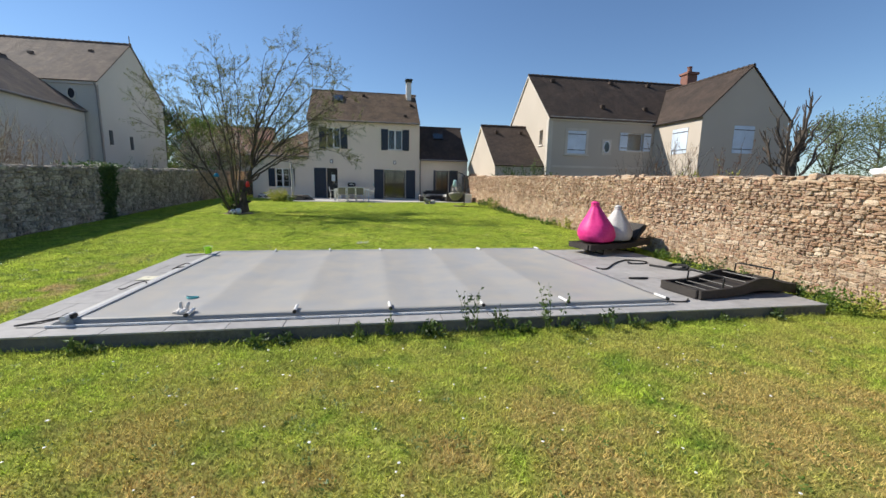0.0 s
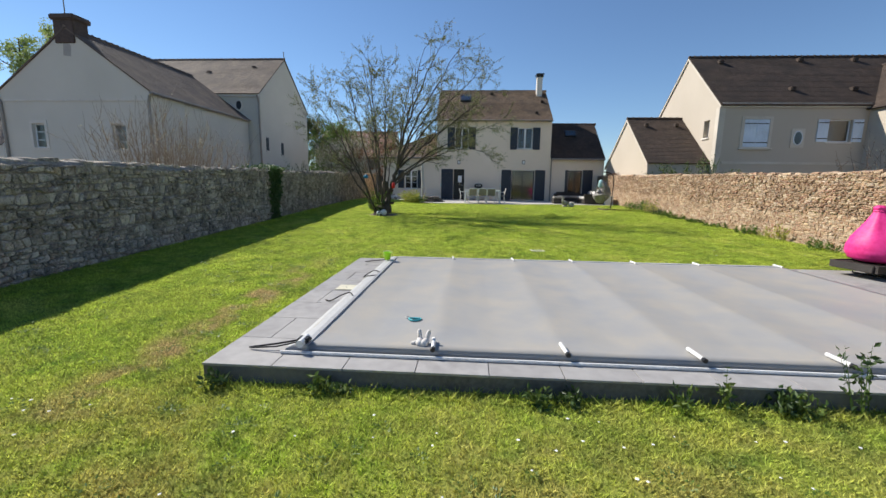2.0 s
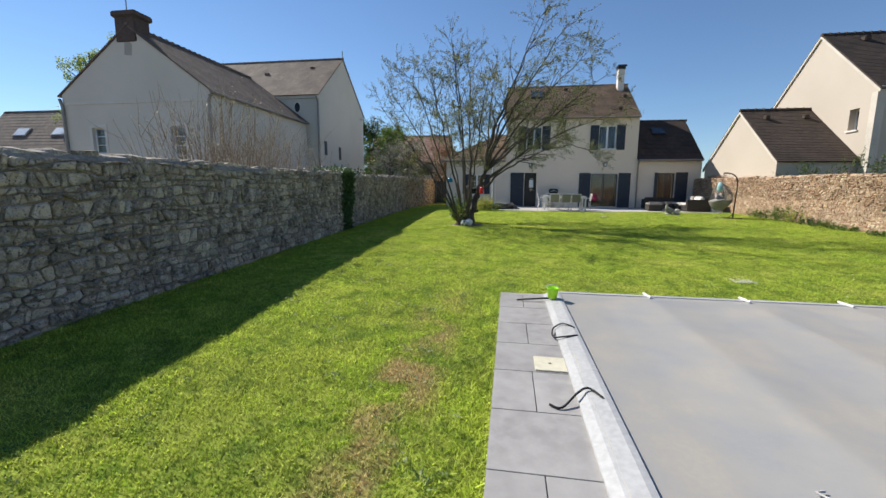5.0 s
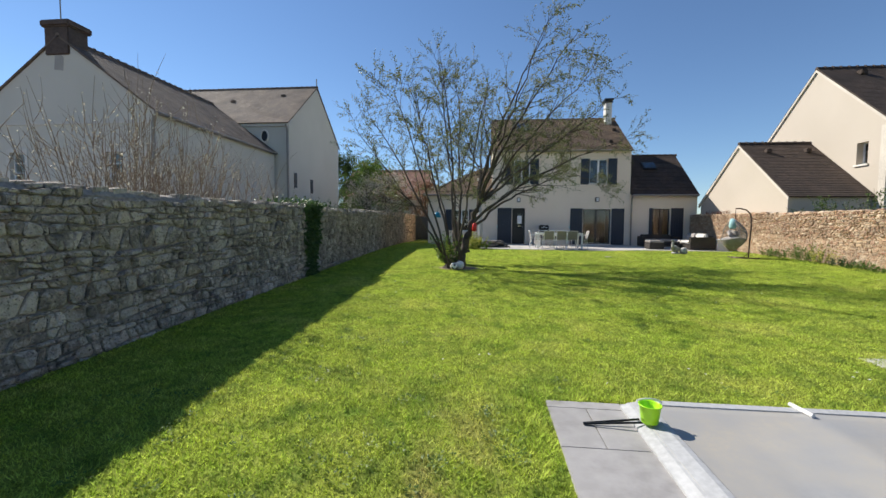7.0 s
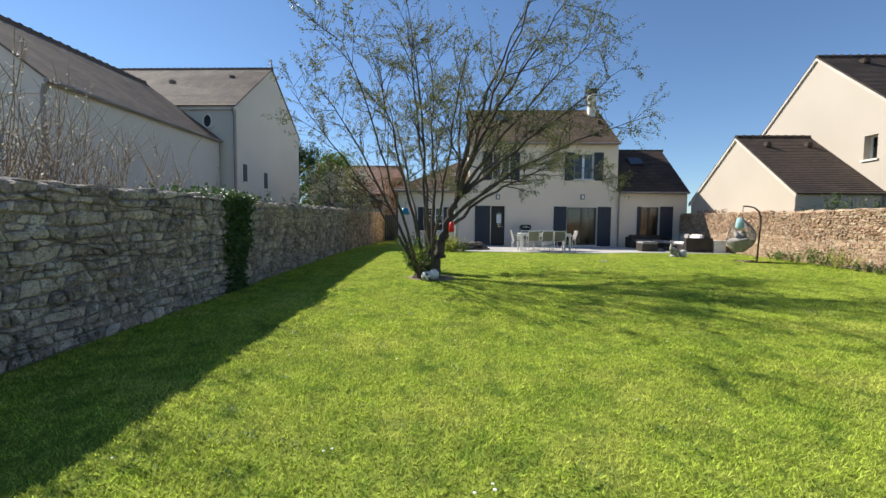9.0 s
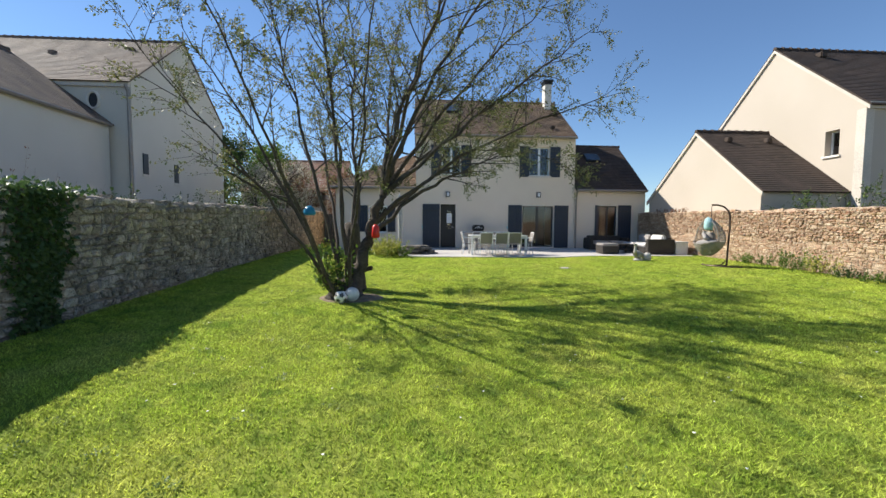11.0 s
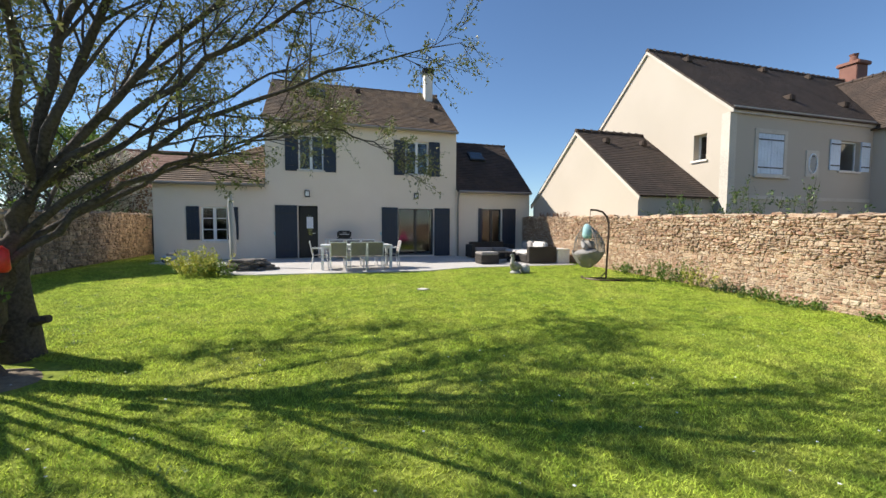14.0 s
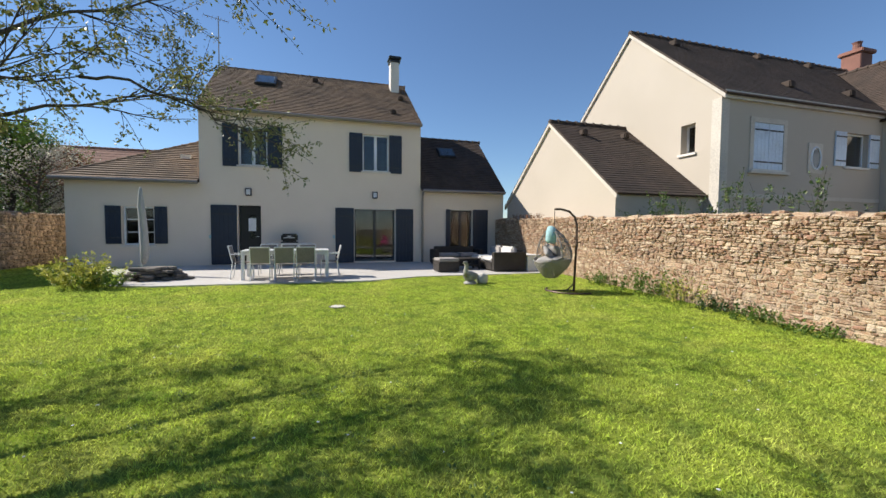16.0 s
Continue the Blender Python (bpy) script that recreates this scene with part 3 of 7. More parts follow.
def garden_wall(name, x_at, side, y0, y1, top_at, stone, mortar, thick, near, seed, label, proud=(0.018, 0.05), size=(0.21, 0.1), first=2.0, flush=0.0, split=0.45):
    """A rubble wall whose face follows x_at(y); side +1 faces +x. Stones between near[0] and near[1] are single pieces."""
    rng = random.Random(seed)
    bm = bmesh.new()
    steps = int((y1 - y0) / 0.25)
    rings = []
    for i in range(steps + 1):
        y = y0 + (y1 - y0) * i / steps
        xf = x_at(y)
        xb = xf - side * thick
        b, t = ground_z(y) - 0.3, top_at(y) + 0.03 * noise.noise((y * 1.7, seed, 0))
        mid = (xf + xb) / 2
        rings.append([bm.verts.new(p) for p in ((xf, y, b), (xf, y, t - 0.06), (xf - side * 0.06, y, t), (mid, y, t + 0.03), (xb + side * 0.06, y, t), (xb, y, t - 0.06), (xb, y, b))])
    for a, c in zip(rings, rings[1:]):
        for k in range(7):
            bm.faces.new((a[k], a[(k + 1) % 7], c[(k + 1) % 7], c[k]))
    bm.faces.new(rings[0])
    bm.faces.new(rings[-1][::-1])
    bmesh.ops.recalc_face_normals(bm, faces=bm.faces)
    wall = structure(part(name, bm, mortar), label, "wall")
    polys = rubble_layout(rng, first, y1, 2.6, *size, split)
    mid = (near[0] + near[1]) / 2
    polys.sort(key=lambda q: abs(q[0][0] - mid))
    singles, verts, faces, jobs = 0, [], [], []
    for poly in polys:
        us, vz = [q[0] for q in poly], [q[1] for q in poly]
        uc = sum(us) / len(us)
        if min(us) < y0 or max(us) > y1 or max(vz) + ground_z(uc) > top_at(uc) + 0.03 or max(vz) < 0:
            continue
        depth = rng.uniform(*proud)
        if sum(vz) / len(vz) < flush * (1 + 0.35 * noise.noise((uc * 0.6, 2.0, seed))):
            depth *= 0.42
        vs, fs = stone_shape(rng, poly, depth)
        pts = [(x_at(u) + side * o, u, v + ground_z(u)) for u, v, o in vs]
        if side < 0:
            fs = [f[::-1] for f in fs]
        if singles < 290:
            singles += 1
            jobs.append((pts, fs))
        else:
            base = len(verts)
            verts += pts
            faces += [tuple(i + base for i in f) for f in fs]
    # cap stones on top
    y = first
    while y < y1 - 0.3:
        w = rng.uniform(0.18, 0.42)
        d = thick * 0.52 * rng.uniform(0.85, 1.05)
        flat = [(-w / 2, -d), (w / 2 * rng.uniform(0.8, 1), -d * rng.uniform(0.8, 1)), (w / 2, d * rng.uniform(0.7, 1)), (-w / 2 * rng.uniform(0.8, 1), d)]
        vs, fs = stone_shape(rng, flat, rng.uniform(0.02, 0.05))
        yc, base = y + w / 2, len(verts)
        xc, zc = x_at(yc) - side * thick / 2, top_at(yc)
        verts += [(xc + v[1], yc + v[0], zc + v[2]) for v in vs]
        faces += [tuple(i + base for i in f) for f in fs]
        y += w
    me = bpy.data.meshes.new("stones")
    me.from_pydata(verts, [], faces)
    me.materials.append(M[stone])
    rest = new("stones", me)
    rest.parent = wall
    rest["kind"] = "stuff"
    return wall, jobs


LEFT_TOP = lambda y: 1.74 + 0.0165 * max(0, y - 6) + 0.02 * math.sin(y * 0.9)
RIGHT_TOP = lambda y: 1.77 + 0.0145 * max(0, y - 4) + 0.015 * math.sin(y * 1.3)
wall_left, left_jobs = garden_wall("wall_west", left_x, 1, -12, 36, LEFT_TOP, "stone_grey", "mortar_grey", 0.45, (8.6, 11.2), 3,
                                   "old grey rubble stone garden wall in shade", (0.02, 0.07), (0.15, 0.098), split=0.12)
wall_right, right_jobs = garden_wall("wall_east", right_x, -1, -12, 30.35, RIGHT_TOP, "stone_tan", "mortar_tan", 0.45, (16.0, 20.0), 5,
                                     "sunlit tan rubble stone garden wall", (0.014, 0.055), (0.125, 0.046), flush=0.85)


# ---- houses ----
def window_set(parent, u0, u1, z0, z1, near, leaves=2, mat="frame_white", axis="x", bars=0, sill=True, recess=0.12, facing=-1):
    """A window with frame, sill and one pane to each leaf, in an opening; returns it."""
    t = 0.05
    d0 = near - facing * recess

    def bx(bm, a, b, c, d, e, f):
        if axis == "x":
            box(bm, a, b, min(c, d), max(c, d), e, f)
        else:
            box(bm, min(c, d), max(c, d), a, b, e, f)

    bm = bmesh.new()
    d1 = d0 - facing * 0.06
    bx(bm, u0, u0 + t, d0, d1, z0, z1)
    bx(bm, u1 - t, u1, d0, d1, z0, z1)
    bx(bm, u0 + t, u1 - t, d0, d1, z1 - t, z1)
    bx(bm, u0 + t, u1 - t, d0, d1, z0, z0 + t)
    w = (u1 - u0) / leaves
    for i in range(1, leaves):
        bx(bm, u0 + w * i - t, u0 + w * i + t, d0 + facing * 0.003, d1, z0 + t, z1 - t)
    for i in range(leaves):
        for k in range(bars):
            zz = z0 + (z1 - z0) * (k + 1) / (bars + 1)
            bx(bm, u0 + w * i + t, u0 + w * (i + 1) - t, d0 + facing * -0.01, d1, zz - 0.015, zz + 0.015)
    win = part("window", bm, mat, parent)
    for i in range(leaves):
        bm = bmesh.new()
        bx(bm, u0 + w * i + t, u0 + w * (i + 1) - t, d0 - facing * 0.025, d0 - facing * 0.035, z0 + t, z1 - t)
        p = part("pane", bm, "glass", win)
        p.visible_shadow = False
    if sill:
        bm = bmesh.new()
        bx(bm, u0 - 0.06, u1 + 0.06, near + facing * 0.06, d0 - facing * 0.0, z0 - 0.07, z0 - 0.003)
        part("sill", bm, "white_trim", win)
    return win


def shutter(parent, u0, u1, z0, z1, near, mat, axis="x", facing=-1, bars=True, hinge="frame_dark"):
    """One shutter leaf of upright boards lying on the wall, with ledges across."""
    leaf = None
    n = max(2, round((u1 - u0) / 0.13))
    w = (u1 - u0) / n
    bm = bmesh.new()

    def bx(b, a0, a1, d0, d1, e, f, bev=0.0):
        lo, hi = sorted((near + facing * d0, near + facing * d1))
        if axis == "x":
            box(b, a0, a1, lo, hi, e, f, bev)
        else:
            box(b, lo, hi, a0, a1, e, f, bev)

    bx(bm, u0, u1, 0.012, 0.035, z0, z1)
    leaf = part("shutter", bm, mat, parent)
    for i in range(n):
        bm = bmesh.new()
        bx(bm, u0 + w * i + 0.004, u0 + w * (i + 1) - 0.004, 0.035, 0.05, z0 + 0.004, z1 - 0.004)
        part("board", bm, mat, leaf)
    if bars:
        for zz in (z0 + 0.15 * (z1 - z0), z0 + 0.85 * (z1 - z0)):
            bm = bmesh.new()
            bx(bm, u0 + 0.02, u1 - 0.02, 0.05, 0.065, zz - 0.02, zz + 0.02)
            part("hinge_strap", bm, hinge, leaf)
    return leaf


def gutter(parent, a, b, drop_to=None):
    bm = bmesh.new()
    tube(bm, (a, b), 0.06, 8)
    part("gutter", bm, "zinc", parent)
    if drop_to is not None:
        x, y = b[0], b[1]
        part("downpipe", one_tube(((x, y, b[2]), (x, y + 0.12, b[2] - 0.2), (x, y + 0.16, b[2] - 0.45), (x, y + 0.16, drop_to)), 0.045, 8), "zinc", parent)


F = 30.44
TZ = 0.42


def build_house():
    house = thing("house", (0, 0, 0), "cream rendered two-storey house with brown tile roof and blue shutters", "house")
    T = 0.3
    AX, AZ = -4.35, 10.45
    xl, xm, xr, xw = -8.15, -4.35, 3.45, 7.08
    door = (-3.16, -2.42, TZ, 2.53)
    slide = (0.87, 2.42, TZ + 0.06, 2.48)
    upA, upB = (-3.12, -2.18, 3.95, 5.34), (1.18, 2.19, 3.95, 5.34)
    wing_door = (4.72, 5.66, TZ + 0.04, 2.52)
    low_win = (-6.62, -5.72, 1.14, 2.42)
    part("wall", wall_panel(xm, xr, 0.1, 5.85, F, F + T, [door, slide, upA, upB]), "render", house)
    part("wall", wall_panel(xr, xw, 0.1, 3.36, F + 0.004, F + T, [wing_door]), "render", house)
    part("wall", wall_panel(xl, xm, 0.1, 3.28, F + 0.004, F + T, [low_win]), "render", house)
    yb = 37.5
    # side and back walls
    for x0, x1, top, apex in ((xm, xm + T, 5.85, 8.42), (xr - T, xr, 5.85, 8.42)):
        part("gable_wall", prism(bmesh.new(), [(x0, F + T, 0.1), (x0, yb, 0.1), (x0, yb, top), (x0, 33.97, apex), (x0, F + T, top + 0.2)], (x1 - x0, 0, 0)), "render", house)
    part("gable_wall", prism(bmesh.new(), [(xw - T, F + T, 0.1), (xw - T, 36.5, 0.1), (xw - T, 36.5, 3.28), (xw - T, 33.47, 5.95), (xw - T, F + T, 3.5)], (T, 0, 0)), "render", house)
    part("wall", wall_panel(F + T, 36.5, 0.1, 3.28, xl, xl + T, [], "y"), "render", house)
    part("wall", wall_panel(xl + T, xw - T, 0.1, 3.28, yb, yb + T, []), "render", house)
    part("wall", wall_panel(xm + T, xr - T, 3.29, 5.85, yb + 0.003, yb + T, []), "render", house)
    # floors and inner back walls, coloured near-black for the shade indoors
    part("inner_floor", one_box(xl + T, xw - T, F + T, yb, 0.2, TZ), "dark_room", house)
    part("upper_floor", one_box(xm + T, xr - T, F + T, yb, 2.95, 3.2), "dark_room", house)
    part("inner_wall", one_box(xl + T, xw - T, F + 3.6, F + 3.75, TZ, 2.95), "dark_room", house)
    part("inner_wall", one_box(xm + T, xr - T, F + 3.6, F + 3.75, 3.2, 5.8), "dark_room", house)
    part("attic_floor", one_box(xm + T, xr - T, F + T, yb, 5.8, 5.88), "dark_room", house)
    # roofs
    r = part("roof", roof_slope((xm - 0.08, F - 0.22, 5.76), (xr + 0.02, F - 0.22, 5.76), (xm - 0.08, 34.0, 8.45), (xr + 0.02, 34.0, 8.45), 30, 0.05, 0.024), "roof_brown", house)
    part("back_slope", roof_slope((xm - 0.08, yb + 0.3, 5.72), (xr + 0.08, yb + 0.3, 5.72), (xm - 0.08, 34.0, 8.45), (xr + 0.08, 34.0, 8.45), 8), "roof_brown", r)
    part("ridge_tiles", ridge_caps((xm - 0.08, 34.0, 8.49), (xr + 0.08, 34.0, 8.49), 0.07), "roof_brown", r)
    r2 = part("roof", roof_slope((xr, F - 0.22, 3.24), (xw, F - 0.22, 3.24), (xr, 33.5, 5.98), (xw, 33.5, 5.98), 30, 0.05, 0.02), "roof_dark", house)
    part("back_slope", roof_slope((xr, 36.8, 3.14), (xw + 0.1, 36.8, 3.14), (xr, 33.5, 5.98), (xw + 0.1, 33.5, 5.98), 8), "roof_dark", r2)
    part("ridge_tiles", ridge_caps((xr, 33.5, 6.02), (xw + 0.1, 33.5, 6.02), 0.07), "roof_dark", r2)
    r3 = part("roof", roof_slope((xl - 0.3, F - 0.25, 3.26), (xm, F - 0.25, 3.26), (xm - 0.5, 33.6, 5.25), (xm, 33.6, 5.25), 22, 0.05, 0.03), "roof_brown", house)
    part("hip_slope", roof_slope((xl - 0.3, 37.2, 3.26), (xl - 0.3, F - 0.25, 3.26), (xm - 0.5, 33.6, 5.25), (xm - 0.5, 33.6, 5.25), 12), "roof_brown", r3)
    part("back_slope", roof_slope((xl - 0.3, 37.2, 3.26), (xm, 37.2, 3.2), (xm - 0.5, 33.6, 5.25), (xm, 33.6, 5.25), 12), "roof_brown", r3)
    part("ridge_tiles", ridge_caps((xl - 0.28, F - 0.22, 3.32), (xm - 0.5, 33.6, 5.3), 0.06), "roof_brown", r3)
    gutter(house, (xm - 0.05, F - 0.25, 5.78), (xr, F - 0.25, 5.78))
    gutter(house, (xw - 0.05, F - 0.26, 3.26), (xr + 0.07, F - 0.26, 3.26), TZ)
    gutter(house, (xl - 0.28, F - 0.28, 3.26), (xm, F - 0.28, 3.26))
    # chimney
    ch = part("chimney", one_box(2.72, 3.1, 33.2, 33.7, 7.7, 9.3, 0.02), "white_trim", house)
    part("chimney_cap", one_box(2.64, 3.2, 33.12, 33.78, 9.44, 9.55, 0.02), "frame_dark", ch)
    part("chimney_collar", one_box(2.68, 3.16, 33.16, 33.74, 9.3, 9.37, 0.01), "frame_dark", ch)
    for dx in (2.74, 3.06):
        part("cap_post", one_box(dx, dx + 0.05, 33.25, 33.65, 9.37, 9.44), "frame_dark", ch)
    # aerial on the ridge
    mast = part("aerial_mast", one_tube(((AX, 33.7, 5.2), (AX, 33.7, AZ)), 0.02, 6), "zinc", house)
    part("aerial_boom", one_tube(((AX - 0.5, 33.5, AZ - 0.12), (AX + 0.35, 33.85, AZ - 0.12)), 0.012, 5), "zinc", mast)
    for k in range(7):
        f = k / 6
        bx, by = AX - 0.5 + 0.85 * f, 33.5 + 0.35 * f
        part("aerial_rod", one_tube(((bx + 0.06, by - 0.16, AZ - 0.12), (bx - 0.06, by + 0.16, AZ - 0.12)), 0.006, 4), "zinc", mast)
    # roof windows and vents
    tilt = math.atan2(2.73, 3.78)
    for x, y, z, w, d, a in ((-2.45, 32.85, 7.69, 0.78, 0.98, tilt), (5.13, 32.45, 5.15, 0.78, 0.7, math.atan2(2.84, 3.28))):
        mm = Matrix.Translation((x, y, z)) @ Matrix.Rotation(a, 4, "X")
        rw = part("roof_window", box(bmesh.new(), -w / 2, w / 2, -d / 2, d / 2, 0.0, 0.13, 0.015, mm), "frame_dark", house)
        part("pane", box(bmesh.new(), -w / 2 + 0.07, w / 2 - 0.07, -d / 2 + 0.07, d / 2 - 0.07, 0.132, 0.14, 0.0, mm), "dome", rw)
    for x, y, z in ((-0.55, 33.45, 8.1), (2.44, 31.04, 6.36), (3.0, 32.4, 7.36)):
        part("roof_vent", one_box(x - 0.11, x + 0.11, y - 0.18, y + 0.1, z - 0.05, z + 0.13, 0.03), "roof_dark", house)
    part("roof_hatch", one_box(-5.3, -4.95, 31.8, 32.0, 4.1, 4.42, 0.01), "white_trim", house)
    # entrance door, standing open inside its opening
    dl = part("door", one_box(door[0] + 0.03, door[1] - 0.03, F + 0.16, F + 0.21, TZ + 0.03, 2.5, 0.004), "black_plastic", house)
    part("door_pane", one_box(-2.82, -2.62, F + 0.15, F + 0.158, 1.35, 2.2, 0.002), "dome", dl)
    # white panel in place of the reflections in the door pane
    part("note", one_box(-2.85, -2.6, F + 0.135, F + 0.145, 1.62, 2.08, 0.001), "pale_reflection", dl)
    part("door_handle", one_tube(((-2.52, F + 0.16, 1.42), (-2.52, F + 0.1, 1.42), (-2.62, F + 0.1, 1.42)), 0.01, 6), "alu_white", dl)
    for x, z in ((-4.02, 1.42), (0.12, 1.42)):
        part("shutter_catch", one_box(x - 0.05, x + 0.02, F - 0.12, F - 0.066, z - 0.06, z + 0.06, 0.015), "aqua_cloth", house)
    # openings
    window_set(house, *upA, F, 2, "frame_white")
    window_set(house, *upB, F, 2, "frame_white")
    window_set(house, *low_win, F, 2, "frame_white", bars=2)
    window_set(house, *slide, F, 2, "frame_dark", sill=False)
    window_set(house, *wing_door, F, 2, "frame_dark", sill=False)
    for o in (upA, upB):
        shutter(house, o[0] - 0.5, o[0] - 0.005, o[2] - 0.06, o[3] + 0.02, F, "shutter")
        shutter(house, o[1] + 0.005, o[1] + 0.5, o[2] - 0.06, o[3] + 0.02, F, "shutter")
    shutter(house, -7.08, -6.65, 1.18, 2.43, F, "shutter")
    shutter(house, -5.70, -5.33, 1.18, 2.43, F, "shutter")
    shutter(house, -4.02, -3.2, TZ + 0.02, 2.53, F, "shutter")
    shutter(house, 0.16, 0.84, TZ + 0.02, 2.52, F, "shutter")
    shutter(house, 2.46, 3.16, TZ + 0.02, 2.52, F, "shutter")
    shutter(house, 5.7, 6.36, TZ + 0.06, 2.56, F, "shutter")
    shutter(house, 4.52, 4.7, TZ + 0.06, 2.55, F, "shutter")
    for x, z in ((-2.81, 3.0), (1.64, 3.03)):
        lamp = part("wall_lamp", one_box(x - 0.1, x + 0.1, F - 0.1, F - 0.002, z - 0.13, z + 0.13, 0.01), "frame_dark", house)
        part("lamp_glass", one_box(x - 0.065, x + 0.065, F - 0.11, F - 0.1, z - 0.09, z + 0.09), "frame_white", lamp)
    return house


build_house()


def gable_house(name, label, x0, x1, y0, y1, eave, ridge, along, wall_mat, roof_mat, front_open=(), side_open=(), z0=0.0, over=0.15, courses=30, verge=None):
    """A plain house with a gabled roof whose ridge runs along x or y. front_open: openings in the wall facing -y; side_open: in the wall facing -x."""
    h = thing(name, (0, 0, 0), label, "house")
    T = 0.3
    part("wall", wall_panel(x0, x1, z0, eave, y0, y0 + T, front_open), wall_mat, h)
    part("wall", wall_panel(x0, x1, z0, eave, y1 - T, y1, []), wall_mat, h)
    part("wall", wall_panel(y0 + T, y1 - T, z0, eave, x0, x0 + T, side_open, "y"), wall_mat, h)
    part("wall", wall_panel(y0 + T, y1 - T, z0, eave, x1 - T, x1, [], "y"), wall_mat, h)
    if along == "x":
        ym = (y0 + y1) / 2
        for x in (x0, x1 - T):
            part("gable", prism(bmesh.new(), [(x, y0 + 0.002, eave), (x, y1 - 0.002, eave), (x, ym, ridge - 0.03)], (T, 0, 0)), wall_mat, h)
        k = (ridge - eave) / (ym - y0) * over
        r = part("roof", roof_slope((x0 - 0.06, y0 - over, eave - k), (x1 + 0.06, y0 - over, eave - k), (x0 - 0.06, ym, ridge), (x1 + 0.06, ym, ridge), courses), roof_mat, h)
        part("back_slope", roof_slope((x0 - 0.06, y1 + over, eave - k), (x1 + 0.06, y1 + over, eave - k), (x0 - 0.06, ym, ridge), (x1 + 0.06, ym, ridge), 12), roof_mat, r)
        part("ridge_tiles", ridge_caps((x0 - 0.06, ym, ridge + 0.05), (x1 + 0.06, ym, ridge + 0.05)), roof_mat, r)
        if verge:
            for ya in (y0 - over, y1 + over):
                part("verge", prism(bmesh.new(), [(x0 - 0.075, ya, eave - k - 0.1), (x0 - 0.075, ym, ridge - 0.1), (x0 - 0.075, ym, ridge + 0.01), (x0 - 0.075, ya, eave - k + 0.01)], (0.075, 0, 0)), verge, r)
    else:
        xm = (x0 + x1) / 2
        for y in (y0, y1 - T):
            part("gable", prism(bmesh.new(), [(x0 + 0.002, y, eave), (x1 - 0.002, y, eave), (xm, y, ridge - 0.03)], (0, T, 0)), wall_mat, h)
        k = (ridge - eave) / (xm - x0) * over
        r = part("roof", roof_slope((x0 - over, y0 - 0.06, eave - k), (x0 - over, y1 + 0.06, eave - k), (xm, y0 - 0.06, ridge), (xm, y1 + 0.06, ridge), courses), roof_mat, h)
        part("back_slope", roof_slope((x1 + over, y0 - 0.06, eave - k), (x1 + over, y1 + 0.06, eave - k), (xm, y0 - 0.06, ridge), (xm, y1 + 0.06, ridge), courses), roof_mat, r)
        part("ridge_tiles", ridge_caps((xm, y0 - 0.06, ridge + 0.05), (xm, y1 + 0.06, ridge + 0.05)), roof_mat, r)
    return h


